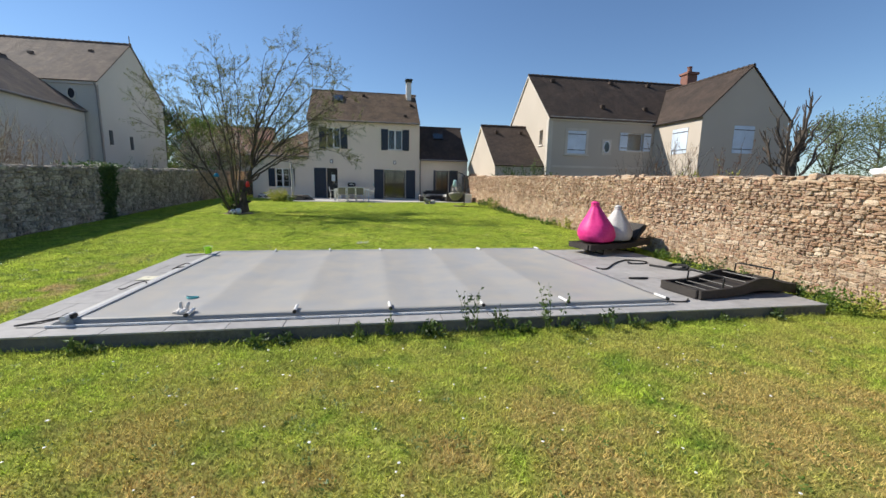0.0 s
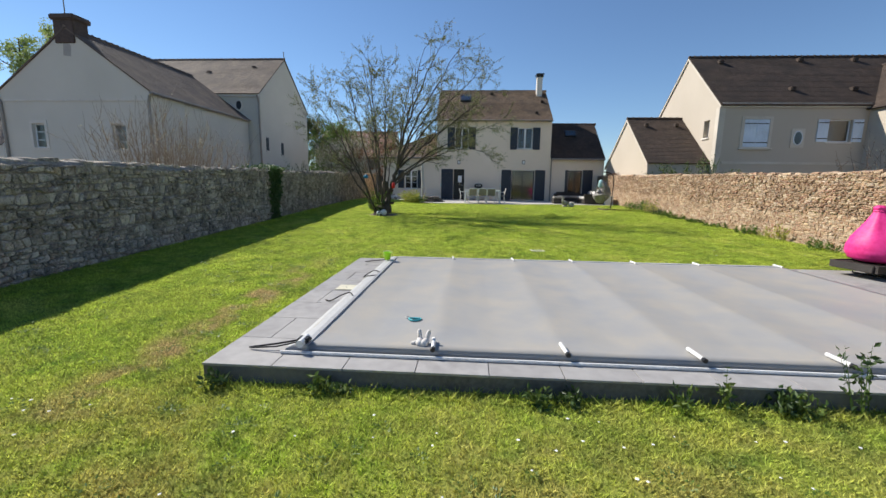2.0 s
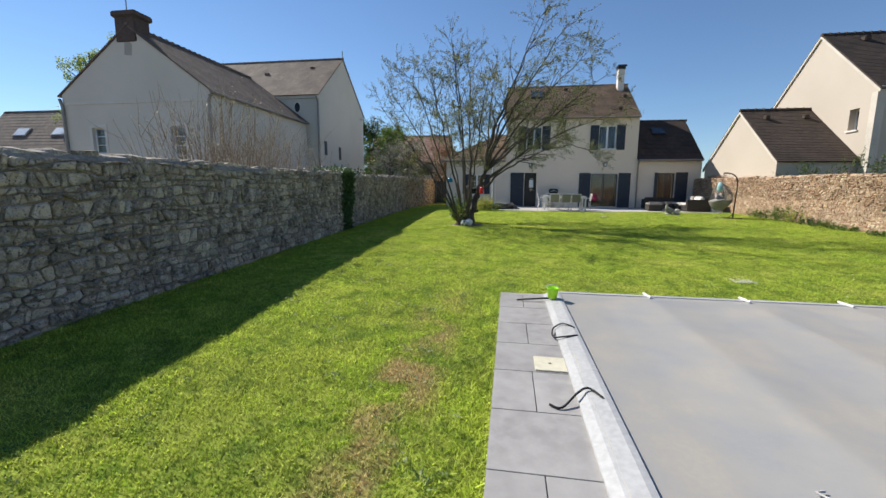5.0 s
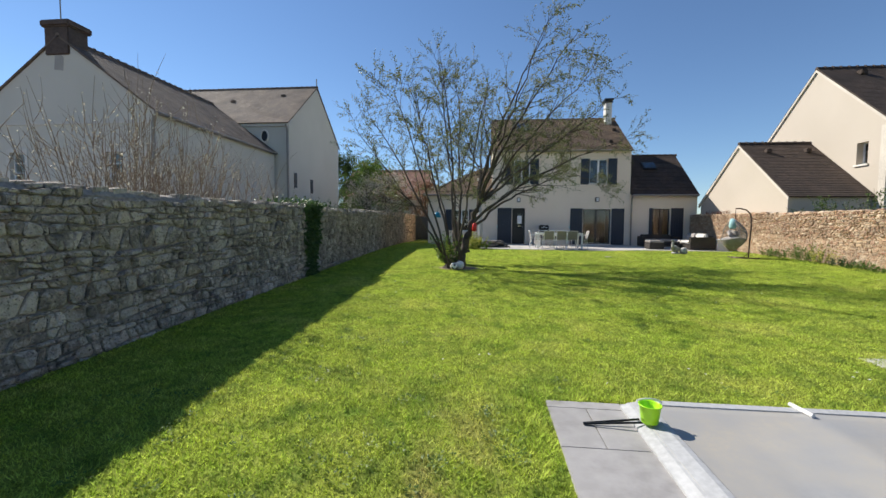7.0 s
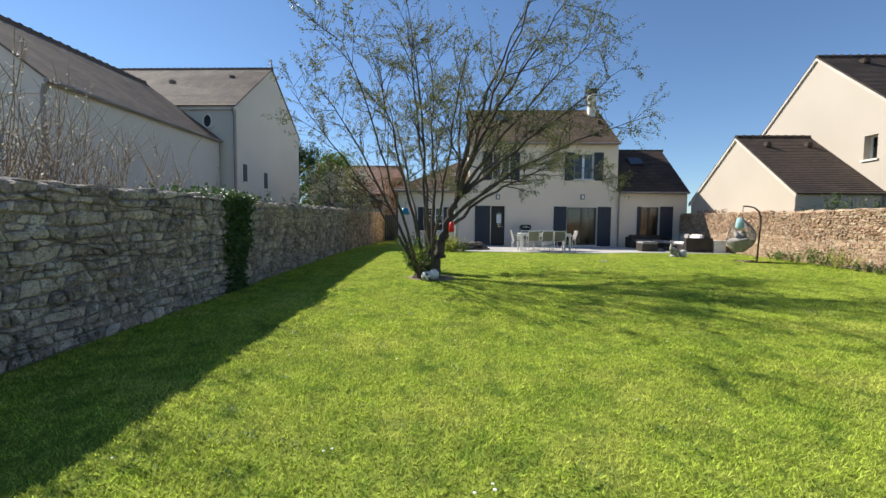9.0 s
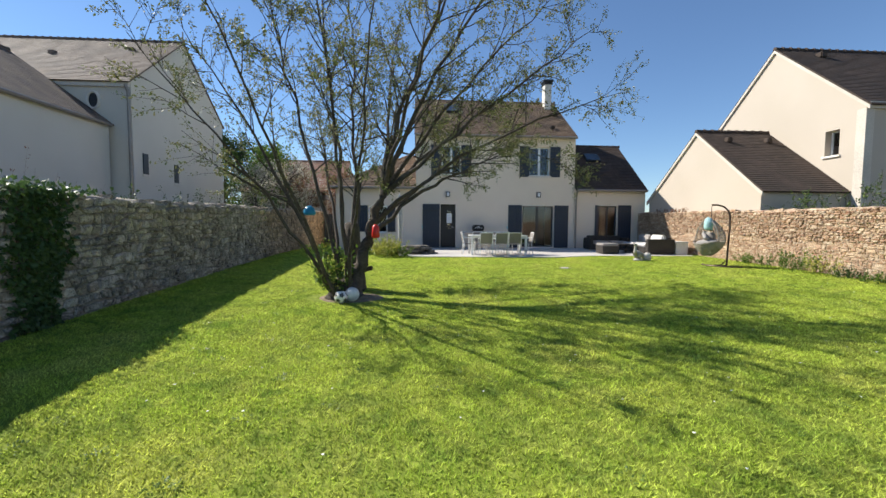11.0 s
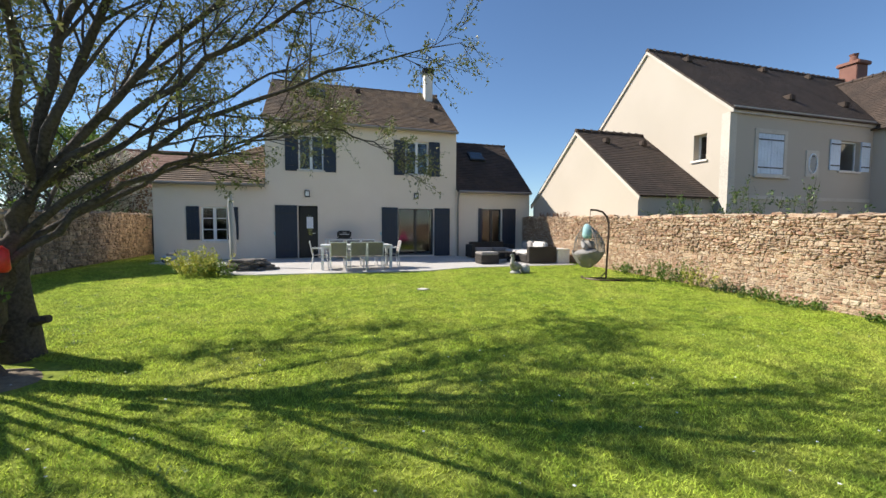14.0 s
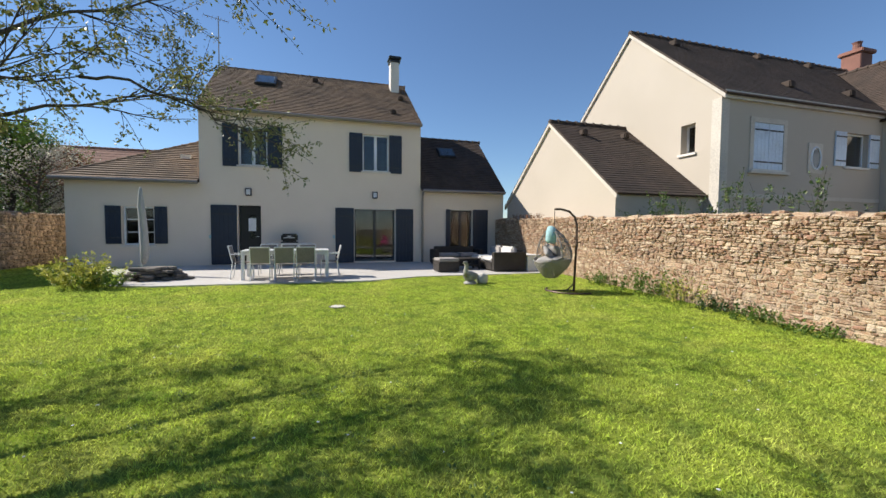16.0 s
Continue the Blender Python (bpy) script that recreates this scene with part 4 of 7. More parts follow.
def build_neighbours():
    # east neighbour: garage, main block, front wing
    g = gable_house("garage", "cream rendered garage with dark brown tile roof", 7.16, 10.19, 23.66, 30.2, 2.78, 5.36, "x", "render_nb", "roof_dark", over=0.12, courses=34, verge="stone_trim")
    shut1, oval, win2 = (11.42, 12.6, 3.52, 4.84), (13.74, 14.2, 3.6, 4.3), (15.35, 16.4, 3.78, 4.84)
    side = (24.0, 24.5, 4.05, 4.92)
    h = gable_house("neighbour_house", "large cream rendered house with dark brown tile roof and pale shutters", 10.2, 22.1, 23.2, 30.28, 5.58, 8.66, "x", "render_nb", "roof_dark", [shut1, win2], [side], courses=40, verge="stone_trim")
    part("cornice", one_box(10.22, 17.05, 23.1, 23.198, 5.38, 5.6), "stone_trim", h)
    part("corner_pilaster", one_box(10.15, 10.44, 23.16, 23.45, 0.0, 5.4), "stone_trim", h)
    part("string_course", one_box(10.52, 17.05, 23.16, 23.198, 2.68, 2.8), "stone_trim", h)
    window_set(h, *win2, 23.2, 1, "frame_white", bars=0)
    window_set(h, *side, 10.2, 1, "frame_white", axis="y", recess=0.24)
    window_set(h, *shut1, 23.2, 2, "frame_white")
    part("surround", wall_panel(shut1[0] - 0.14, shut1[1] + 0.14, shut1[2] - 0.12, shut1[3] + 0.14, 23.17, 23.196, [shut1]), "stone_trim", h)
    part("sill", one_box(shut1[0] - 0.2, shut1[1] + 0.2, 23.08, 23.168, shut1[2] - 0.14, shut1[2] - 0.06, 0.01), "stone_trim", h)
    # oval window in a pale square surround
    ox, oz, ow, oh = (oval[0] + oval[1]) / 2, (oval[2] + oval[3]) / 2, 0.2, 0.33
    part("surround", one_box(ox - 0.31, ox + 0.31, 23.165, 23.196, oz - 0.45, oz + 0.45), "stone_trim", h)
    ring = [(ox + ow * math.cos(q), 23.155, oz + oh * math.sin(q)) for q in (2 * math.pi * k / 24 for k in range(25))]
    part("oval_frame", one_tube(ring, 0.03, 6), "frame_white", h)
    part("oval_pane", prism(bmesh.new(), [(x, 23.162, z) for x, y, z in ring[:-1]], (0, -0.008, 0)), "oval_glass", h)
    mid = (shut1[0] + shut1[1]) / 2
    shutter(h, shut1[0] + 0.01, mid - 0.005, shut1[2] + 0.01, shut1[3] - 0.01, 23.23, "shutter_pale")
    shutter(h, mid + 0.005, shut1[1] - 0.01, shut1[2] + 0.01, shut1[3] - 0.01, 23.23, "shutter_pale")
    shutter(h, 14.82, 15.32, 3.78, 4.84, 23.2, "shutter_pale")
    shutter(h, 16.43, 16.9, 3.78, 4.84, 23.2, "shutter_pale")
    wing_shut = (19.1, 20.4, 3.5, 4.97)
    w = gable_house("neighbour_wing", "cream rendered house wing with gabled tile roof", 17.1, 22.5, 19.5, 26.0, 5.42, 8.0, "y", "render_nb", "roof_dark", [wing_shut], [(20.4, 21.6, 3.5, 4.9)], courses=34)
    mid = 19.75
    shutter(w, wing_shut[0] + 0.01, mid - 0.005, 3.51, 4.96, 19.53, "shutter_pale")
    shutter(w, mid + 0.005, wing_shut[1] - 0.01, 3.51, 4.96, 19.53, "shutter_pale")
    shutter(w, 20.41, 20.995, 3.51, 4.89, 17.13, "shutter_pale", "y")
    shutter(w, 21.005, 21.59, 3.51, 4.89, 17.13, "shutter_pale", "y")
    for x, y, z in ((11.6, 26.25, 8.28), (15.8, 26.4, 8.4), (18.6, 26.4, 8.4), (14.0, 24.1, 6.4), (16.9, 24.1, 6.4)):
        part("roof_vent", one_box(x - 0.13, x + 0.13, y - 0.2, y + 0.12, z - 0.08, z + 0.14, 0.03), "roof_dark", h)
    for x in (7.95, 9.6):
        part("roof_vent", one_box(x - 0.1, x + 0.1, 26.1, 26.35, 4.85, 5.05, 0.03), "roof_dark", g)
    ch = part("chimney", one_box(21.5, 22.25, 26.2, 26.9, 7.6, 9.35, 0.02), "brick", h)
    part("chimney_crown", one_box(21.42, 22.33, 26.1, 27.0, 9.35, 9.52, 0.03), "brick", ch)
    part("chimney_pot", lathe(bmesh.new(), [(0.17, 0), (0.14, 0.3), (0.18, 0.4), (0.12, 0.42)], 12, (21.88, 26.55, 9.52)), "brick", ch)
    # west neighbours
    w1, w2 = (-22.08, -21.45, 2.9, 3.98), (-18.21, -17.52, 2.82, 3.97)
    n = gable_house("stone_cottage", "pale rendered cottage with faded tile roof and dark brick chimney", -23.45, -16.28, 19.5, 27.6, 5.4, 8.02, "y", "render_left", "roof_left", [w1, w2], courses=30)
    window_set(n, *w1, 19.5, 1, "frame_white", bars=2)
    window_set(n, *w2, 19.5, 1, "frame_white", bars=2)
    for wx0, wx1, wz0, wz1 in (w1, w2):
        part("surround", wall_panel(wx0 - 0.12, wx1 + 0.12, wz0 - 0.12, wz1 + 0.14, 19.47, 19.496, [(wx0, wx1, wz0, wz1)]), "white_trim", n)
    part("downpipe", one_tube(((-16.2, 19.42, 5.2), (-16.28, 19.43, 4.9), (-16.31, 19.43, 0.0)), 0.06, 8), "zinc", n)
    part("downpipe", one_tube(((-23.5, 19.42, 5.2), (-23.4, 19.43, 4.9), (-23.37, 19.43, 0.0)), 0.06, 8), "zinc", n)
    part("gutter", one_tube(((-16.14, 19.4, 5.3), (-16.14, 27.5, 5.3)), 0.07, 8), "zinc", n)
    part("string_course", one_box(-23.3, -16.4, 19.46, 19.498, 4.96, 5.04), "white_trim", n)
    part("soot_stain", prism(bmesh.new(), [(-20.1, 19.497, 6.9), (-19.75, 19.497, 6.85), (-19.7, 19.497, 7.3), (-19.85, 19.497, 7.45), (-20.05, 19.497, 7.4)], (0, -0.004, 0)), "soot", n)
    ch = part("chimney", one_box(-20.4, -19.45, 19.45, 20.2, 7.4, 8.42, 0.03), "brick_dark", n)
    part("chimney_crown", one_box(-20.5, -19.35, 19.37, 20.3, 8.36, 8.6, 0.05), "brick_dark", ch)
    part("aerial", one_tube(((-20.1, 19.8, 8.55), (-20.1, 19.8, 10.3)), 0.022, 6), "zinc", ch)
    f = gable_house("west_house", "tall pale rendered house with faded tile roof", -32.0, -15.5, 27.75, 35.25, 7.08, 10.08, "x", "render_left", "roof_left", [], [], courses=34)
    for y, z in ((28.45, 3.95), (30.6, 3.8)):
        part("slit_window", one_box(-15.498, -15.46, y - 0.16, y + 0.16, z - 0.42, z + 0.42, 0.005), "frame_dark", f)
        part("sill", one_box(-15.498, -15.42, y - 0.22, y + 0.22, z - 0.5, z - 0.43), "white_trim", f)
    ring = [(-16.9 + 0.22 * math.cos(q), 27.73, 6.3 + 0.32 * math.sin(q)) for q in (2 * math.pi * k / 20 for k in range(21))]
    part("oval_window_frame", one_tube(ring, 0.05, 6), "white_trim", f)
    part("oval_pane", prism(bmesh.new(), [(x, 27.745, z) for x, y, z in ring[:-1]], (0, -0.01, 0)), "frame_dark", f)
    for x, y, z in ((-20.1, 30.0, 8.85), (-17.2, 30.6, 9.3)):
        part("roof_vent", one_box(x - 0.14, x + 0.14, y - 0.2, y + 0.1, z - 0.08, z + 0.12, 0.03), "roof_left", f)
    part("finial", one_tube(((-15.5, 31.5, 10.1), (-15.5, 31.5, 10.65)), 0.03, 6), "zinc", f)
    part("downpipe", one_tube(((-15.6, 27.6, 6.9), (-15.55, 27.68, 6.6), (-15.55, 27.68, 0.0)), 0.06, 8), "zinc", f)
    part("cornice", one_box(-20, -15.52, 27.65, 27.748, 6.82, 7.03), "white_trim", f)


build_neighbours()


# ---- terrace and pool slab ----
def build_slab():
    bm = one_box(-4.16, 6.35, 4.70, 9.66, -0.42, -0.052)
    slab = structure(part("pool_surround", bm, "joint"), "grey tiled concrete pool surround", "pool deck")
    me = None
    tw, td = 0.61, 0.61
    shared = {}
    j, y = 0, 4.66
    while y < 9.66:
        y1 = min(y + td, 9.67)
        x = -4.17 - (tw / 2 if j % 2 else 0)
        while x < 6.37:
            a, b = max(x, -4.17), min(x + tw, 6.37)
            if b - a > 0.05:
                key = (round(b - a, 3), round(y1 - y, 3))
                if key not in shared:
                    bm = one_box(-key[0] / 2 + 0.003, key[0] / 2 - 0.003, -key[1] / 2 + 0.003, key[1] / 2 - 0.003, -0.02, 0, 0.002)
                    m2 = bpy.data.meshes.new("tile")
                    bm.to_mesh(m2)
                    bm.free()
                    m2.materials.append(M["slab"])
                    shared[key] = m2
                t = new("tile", shared[key])
                t.parent = slab
                t.location = ((a + b) / 2, (y + y1) / 2, -0.03)
            x += tw
        y += td
        j += 1
    part("concrete_edge", one_box(-4.158, 6.348, 4.668, 4.698, -0.42, -0.054), "concrete", slab)


def build_terrace():
    pts = [(-4.9, 25.3), (-4.0, 25.0), (0.8, 24.9), (2.2, 25.5), (6.3, 25.55), (6.3, 30.43), (-7.9, 30.43), (-7.9, 29.2), (-5.2, 27.4)]
    bm = prism(bmesh.new(), [(x, y, 0.1) for x, y in pts], (0, 0, TZ - 0.1))
    structure(part("terrace", bm, "terrace"), "pale paved terrace behind the house", "terrace")


build_slab()
build_terrace()


def build_gate():
    """A dark boarded gate far down the passage between the house and the west wall."""
    g = thing("garden_gate", (-8.9, 34.6, 0.4), "dark grey boarded garden gate beside the house", "gate")
    x0, x1 = -0.72, 0.72
    for x in (x0, x1 - 0.08):
        part("post", one_box(x, x + 0.08, -0.04, 0.04, 0.0, 1.75, 0.006), "frame_dark", g)
    for z in (0.2, 1.5):
        part("rail", one_box(x0 + 0.082, x1 - 0.082, 0.0, 0.035, z, z + 0.08, 0.004), "frame_dark", g)
    w = (x1 - x0 - 0.18) / 10
    for k in range(10):
        part("board", one_box(x0 + 0.09 + w * k + 0.004, x0 + 0.09 + w * (k + 1) - 0.004, -0.025, -0.002, 0.06, 1.7, 0.003), "frame_dark", g)
    part("handle", one_tube(((0.5, -0.03, 0.95), (0.5, -0.08, 0.95), (0.4, -0.08, 0.95)), 0.01, 6), "alu_white", g)


build_gate()


# ---- plants ----
class Mesher:
    """Gathers vertices and faces of many small shapes into one mesh."""

    def __init__(self):
        self.v, self.f = [], []

    def tube(self, pts, radii, sides=5):
        base = len(self.v)
        n = len(pts)
        for i in range(n):
            d = (pts[min(i + 1, n - 1)] - pts[max(i - 1, 0)]).normalized()
            u = d.cross(Vector((0.31, 0.17, 0.94)))
            if u.length < 0.05:
                u = d.cross(Vector((1, 0, 0)))
            u.normalize()
            w = d.cross(u)
            for k in range(sides):
                a = 2 * math.pi * k / sides
                self.v.append(tuple(pts[i] + radii[i] * (math.cos(a) * u + math.sin(a) * w)))
        for i in range(n - 1):
            for k in range(sides):
                a, b = base + i * sides + k, base + i * sides + (k + 1) % sides
                self.f.append((a, b, b + sides, a + sides))

    def leaf(self, p, d, side, length, width):
        base = len(self.v)
        m = p + d * (length * 0.5)
        lift = d.cross(side) * (width * 0.25)
        for q in (p, m + side * (width / 2) + lift, p + d * length, m - side * (width / 2) + lift):
            self.v.append(tuple(q))
        self.f.append((base, base + 1, base + 2, base + 3))

    def build(self, name, mat, parent=None, smooth=False):
        me = bpy.data.meshes.new(name)
        me.from_pydata(self.v, [], self.f)
        me.materials.append(M[mat])
        if smooth:
            me.shade_smooth()
        ob = new(name, me)
        ob.parent = parent
        return ob


def rand_dir(rng):
    while True:
        v = Vector((rng.uniform(-1, 1), rng.uniform(-1, 1), rng.uniform(-1, 1)))
        if 0.1 < v.length < 1:
            return v.normalized()


def bezier(a, b, c, n):
    return [a.lerp(b, t).lerp(b.lerp(c, t), t) for t in (i / n for i in range(n + 1))]


def wander(rng, p, d, length, n, curl, lift):
    pts, step = [p.copy()], length / n
    d = d.normalized()
    for _ in range(n):
        d = (d + rand_dir(rng) * curl + Vector((0, 0, lift))).normalized()
        p = p + d * step
        pts.append(p.copy())
    return pts


def scatter_leaves(rng, mesh, pts, count, length, droop=0.2, spread=0.03):
    for _ in range(count):
        i = rng.randrange(len(pts) - 1)
        p = pts[i].lerp(pts[i + 1], rng.random()) + rand_dir(rng) * spread
        d = (rand_dir(rng) + (pts[i + 1] - pts[i]).normalized() * 0.6 - Vector((0, 0, droop))).normalized()
        s = d.cross(rand_dir(rng)).normalized()
        ln = length * rng.uniform(0.6, 1.25)
        mesh.leaf(p, d, s, ln, ln * 0.5)


def build_garden_tree():
    rng = random.Random(11)
    base = Vector((-5.6, 18.15, 0.2))
    tree = thing("tree", base, "multi-stemmed garden tree with sparse young olive leaves", "tree")
    # start, bow and end of each limb, its thickness at the start, and how far along side branches begin
    fork = (-4.92, 18.15, 2.05)
    limbs = [
        ((-5.45, 18.15, 0.1), (-5.3, 18.15, 1.2), fork, 0.135, 0.9),
        (fork, (-4.75, 18.1, 3.7), (-2.9, 17.9, 7.2), 0.085, 0.2), (fork, (-4.3, 17.9, 4.0), (-2.0, 17.4, 6.9), 0.07, 0.2),
        (fork, (-3.9, 18.3, 3.7), (-1.2, 18.7, 6.3), 0.066, 0.15), (fork, (-3.6, 17.8, 3.2), (-0.8, 17.9, 5.2), 0.062, 0.15),
        (fork, (-4.6, 19.2, 3.6), (-3.0, 21.7, 6.0), 0.06, 0.2), (fork, (-4.9, 19.0, 4.0), (-4.7, 21.3, 6.7), 0.056, 0.25),
        (fork, (-4.4, 17.0, 3.6), (-3.3, 14.8, 5.9), 0.056, 0.2),
        (fork, (-4.0, 19.3, 3.2), (-1.5, 21.3, 5.2), 0.056, 0.2),
        ((-5.12, 18.1, 1.35), (-3.9, 18.3, 2.6), (-2.3, 18.7, 2.95), 0.06, 0.35), ((-2.3, 18.7, 2.95), (-1.5, 18.9, 3.0), (-1.1, 19.0, 2.5), 0.02, 0.0),
        ((-5.08, 18.15, 1.55), (-3.6, 18.0, 3.1), (-0.6, 18.0, 3.95), 0.056, 0.3), ((-5.1, 18.2, 1.5), (-3.9, 19.6, 2.9), (-1.9, 21.2, 3.6), 0.05, 0.3),
        ((-5.65, 18.2, 0.1), (-6.1, 18.2, 2.7), (-7.3, 18.1, 6.1), 0.06, 0.35), ((-5.72, 18.2, 0.1), (-6.6, 18.1, 2.3), (-8.5, 17.8, 4.9), 0.06, 0.35),
        ((-5.72, 18.1, 0.1), (-6.5, 17.6, 1.9), (-8.2, 16.6, 4.1), 0.05, 0.35), ((-5.55, 18.25, 0.1), (-5.7, 18.4, 3.3), (-6.3, 18.8, 6.8), 0.065, 0.35),
        ((-5.5, 18.3, 0.1), (-5.4, 18.6, 3.5), (-5.8, 19.7, 7.0), 0.06, 0.35), ((-5.55, 18.05, 0.1), (-5.5, 17.6, 3.1), (-6.0, 16.6, 6.1), 0.055, 0.35),
        ((-5.65, 18.35, 0.1), (-6.2, 19.6, 2.7), (-7.2, 21.8, 5.3), 0.055, 0.35), ((-5.55, 18.35, 0.1), (-5.5, 19.8, 2.7), (-5.6, 22.3, 4.7), 0.05, 0.35),
        ((-5.68, 18.0, 0.1), (-6.2, 16.8, 2.3), (-6.9, 14.9, 4.5), 0.05, 0.35), ((-5.5, 18.0, 0.1), (-5.3, 17.2, 2.3), (-4.6, 15.0, 4.7), 0.05, 0.35),
    ]
    trunk, twigs, leaves = Mesher(), Mesher(), Mesher()
    for a, b, e, r, bare in limbs:
        a, b, e = Vector(a) - base, Vector(b) - base, Vector(e) - base
        if e.z > 4.0:
            e = Vector((e.x * (0.88 if e.x < 0 else 0.93), e.y * 0.93, e.z * 0.97))
        pts = bezier(a, b, e, 14)
        for i in range(2, 14):
            pts[i] += rand_dir(rng) * 0.045
        tip = 0.075 if bare == 0.9 else 0.006
        radii = [tip + (r - tip) * (1 - i / 14) ** 0.9 for i in range(15)]
        if bare == 0.9 or r < 0.08 and a.z < 0.2:
            radii[0] *= 1.35
        if bare < 0.9:
            radii = [q * 0.74 for q in radii]
        trunk.tube(pts, radii, 8)
        total = (e - a).length
        for k in range(int((3 + 2.5 * total) * (0.6 if e.y < -1.2 else 1.0)) if bare < 0.9 else 2):
            t = bare + (1 - bare) * rng.random() ** 0.75
            i = min(13, int(t * 14))
            p = pts[i].lerp(pts[i + 1], rng.random())
            along = (pts[i + 1] - pts[i]).normalized()
            side = (rand_dir(rng) * 0.85 + along * 0.95 + Vector((0, 0, 0.05))).normalized()
            side.z = max(side.z, -0.15)
            ln = rng.uniform(0.7, 1.8) * (1.15 - 0.7 * t) * min(1.0, 0.35 + total / 4)
            bpts = wander(rng, p, side, ln, 9, 0.13, 0.01)
            r0 = min(radii[i] * 0.5, 0.02)
            twigs.tube(bpts, [r0 * (1 - j / 10.5) + 0.002 for j in range(10)], 4)
            for _ in range(int(4 + 3.2 * ln)):
                j = rng.randrange(2, 9)
                d = (bpts[j + 1] - bpts[j]).normalized()
                tp = wander(rng, bpts[j], (d * 0.9 + rand_dir(rng) * 0.8).normalized(), rng.uniform(0.22, 0.75), 5, 0.14, -0.01)
                twigs.tube(tp, [0.0045, 0.004, 0.0035, 0.003, 0.0025, 0.0015], 3)
                scatter_leaves(rng, leaves, tp[2:], rng.randint(11, 32), 0.05, 0.25, 0.045)
            scatter_leaves(rng, leaves, bpts[6:], 16, 0.05, 0.25, 0.045)
    # low suckers
    low = Mesher()
    for _ in range(26):
        a = rng.uniform(0, 6.28)
        p = Vector((0.18 * math.cos(a) - 0.08, 0.18 * math.sin(a), 0.1))
        pts = wander(rng, p, Vector((math.cos(a) * 0.5 - 0.25, math.sin(a) * 0.5, 1)), rng.uniform(0.4, 1.1), 5, 0.2, 0.05)
        twigs.tube(pts, [0.008, 0.007, 0.006, 0.005, 0.004, 0.003], 4)
        scatter_leaves(rng, low, pts[1:], 26, 0.09, 0.1, 0.05)
    # flared root bole
    bm = bmesh.new()
    lathe(bm, [(0.36, 0.0), (0.32, 0.06), (0.25, 0.16), (0.2, 0.28), (0.12, 0.4)], 14)
    for v in bm.verts:
        v.co += Vector(noise.noise_vector(v.co * 4)) * 0.06
    part("bole", bm, "bark", tree, smooth=True)
    trunk.build("trunk", "bark", tree, True)
    twigs.build("branchwork", "bark", tree)["kind"] = "stuff"
    leaves.build("crown", "leaf_tree", tree)["kind"] = "stuff"
    low.build("sucker_growth", "leaf_green", tree)["kind"] = "stuff"


build_garden_tree()


def shrub(name, at, label, category, stems, height, spread, leaf, leaf_len, leaves_per, twig="twig", seed=1, curl=0.12, lift=0.06, radius=0.006, fan=0.5, group="", side_twigs=0):
    """Stems rising and fanning from a base, with leaves along them."""
    rng = random.Random(seed)
    s = thing(name, at, label, category, group)
    wood, green = Mesher(), Mesher()
    for _ in range(stems):
        a = rng.uniform(0, 2 * math.pi)
        rr = spread * math.sqrt(rng.random())
        p = Vector((rr * math.cos(a), rr * math.sin(a), -0.04))
        d = Vector((math.cos(a) * fan * rr / max(spread, 0.01), math.sin(a) * fan * rr / max(spread, 0.01), 1))
        ln = height * rng.uniform(0.55, 1.05)
        pts = wander(rng, p, d, ln, 7, curl, lift)
        wood.tube(pts, [radius * (1 - j / 9) for j in range(8)], 4)
        scatter_leaves(rng, green, pts[2:], leaves_per, leaf_len, 0.1, leaf_len * 0.5)
        for _ in range(side_twigs):
            j = rng.randrange(2, 7)
            tp = wander(rng, pts[j], (pts[j + 1] - pts[j]).normalized() + rand_dir(rng) * 0.7, ln * rng.uniform(0.1, 0.3), 4, 0.2, 0.05)
            wood.tube(tp, [radius * 0.5, radius * 0.45, radius * 0.4, radius * 0.3, radius * 0.2], 3)
            scatter_leaves(rng, green, tp, max(2, leaves_per // 3), leaf_len, 0.1, leaf_len * 0.5)
    wood.build("stemwork", twig, s)["kind"] = "stuff"
    green.build("foliage", leaf, s)["kind"] = "stuff"
    return s


def crown_tree(name, at, label, height, width, leaf, leaf_len, count, seed, trunk_r=0.15, shape=1.0, low=0.25, bark="bark"):
    """A tree seen from afar: a tapered trunk, limbs, and clumps of leaves with gaps between them."""
    rng = random.Random(seed)
    t = thing(name, at, label, "tree")
    wood, green = Mesher(), Mesher()
    axis = wander(rng, Vector((0, 0, -0.1)), Vector((0, 0, 1)), height * 0.9, 8, 0.05, 0.1)
    wood.tube(axis, [trunk_r * (1 - j / 9.5) for j in range(9)], 8)
    limbs = 34
    for k in range(limbs):
        f = low + (0.97 - low) * (k + rng.random()) / limbs
        i = min(7, int(f * 8))
        reach = width * 0.5 * (math.sin(math.pi * min(1, (f - low) / (1.02 - low) * 0.85 + 0.12)) ** 0.7) * rng.uniform(0.6, 1.15) * shape
        a = rng.uniform(0, 6.28)
        pts = wander(rng, axis[i].lerp(axis[i + 1], f * 8 - i), Vector((math.cos(a), math.sin(a), rng.uniform(0.3, 0.9))), max(0.3, reach), 6, 0.2, 0.05)
        wood.tube(pts, [trunk_r * 0.3 * (1 - j / 7.5) for j in range(7)], 4)
        for _ in range(7):
            c = pts[rng.randrange(2, 7)] + rand_dir(rng) * reach * 0.25
            rad = width * rng.uniform(0.05, 0.11)
            for _ in range(count // (limbs * 7)):
                p = c + rand_dir(rng) * rad * rng.random() ** 0.4
                d = rand_dir(rng)
                green.leaf(p, d, d.cross(rand_dir(rng)).normalized(), leaf_len * rng.uniform(0.6, 1.3), leaf_len * 0.6)
    wood.build("trunk", bark, t, True)
    green.build("crown", leaf, t)["kind"] = "stuff"
    return t


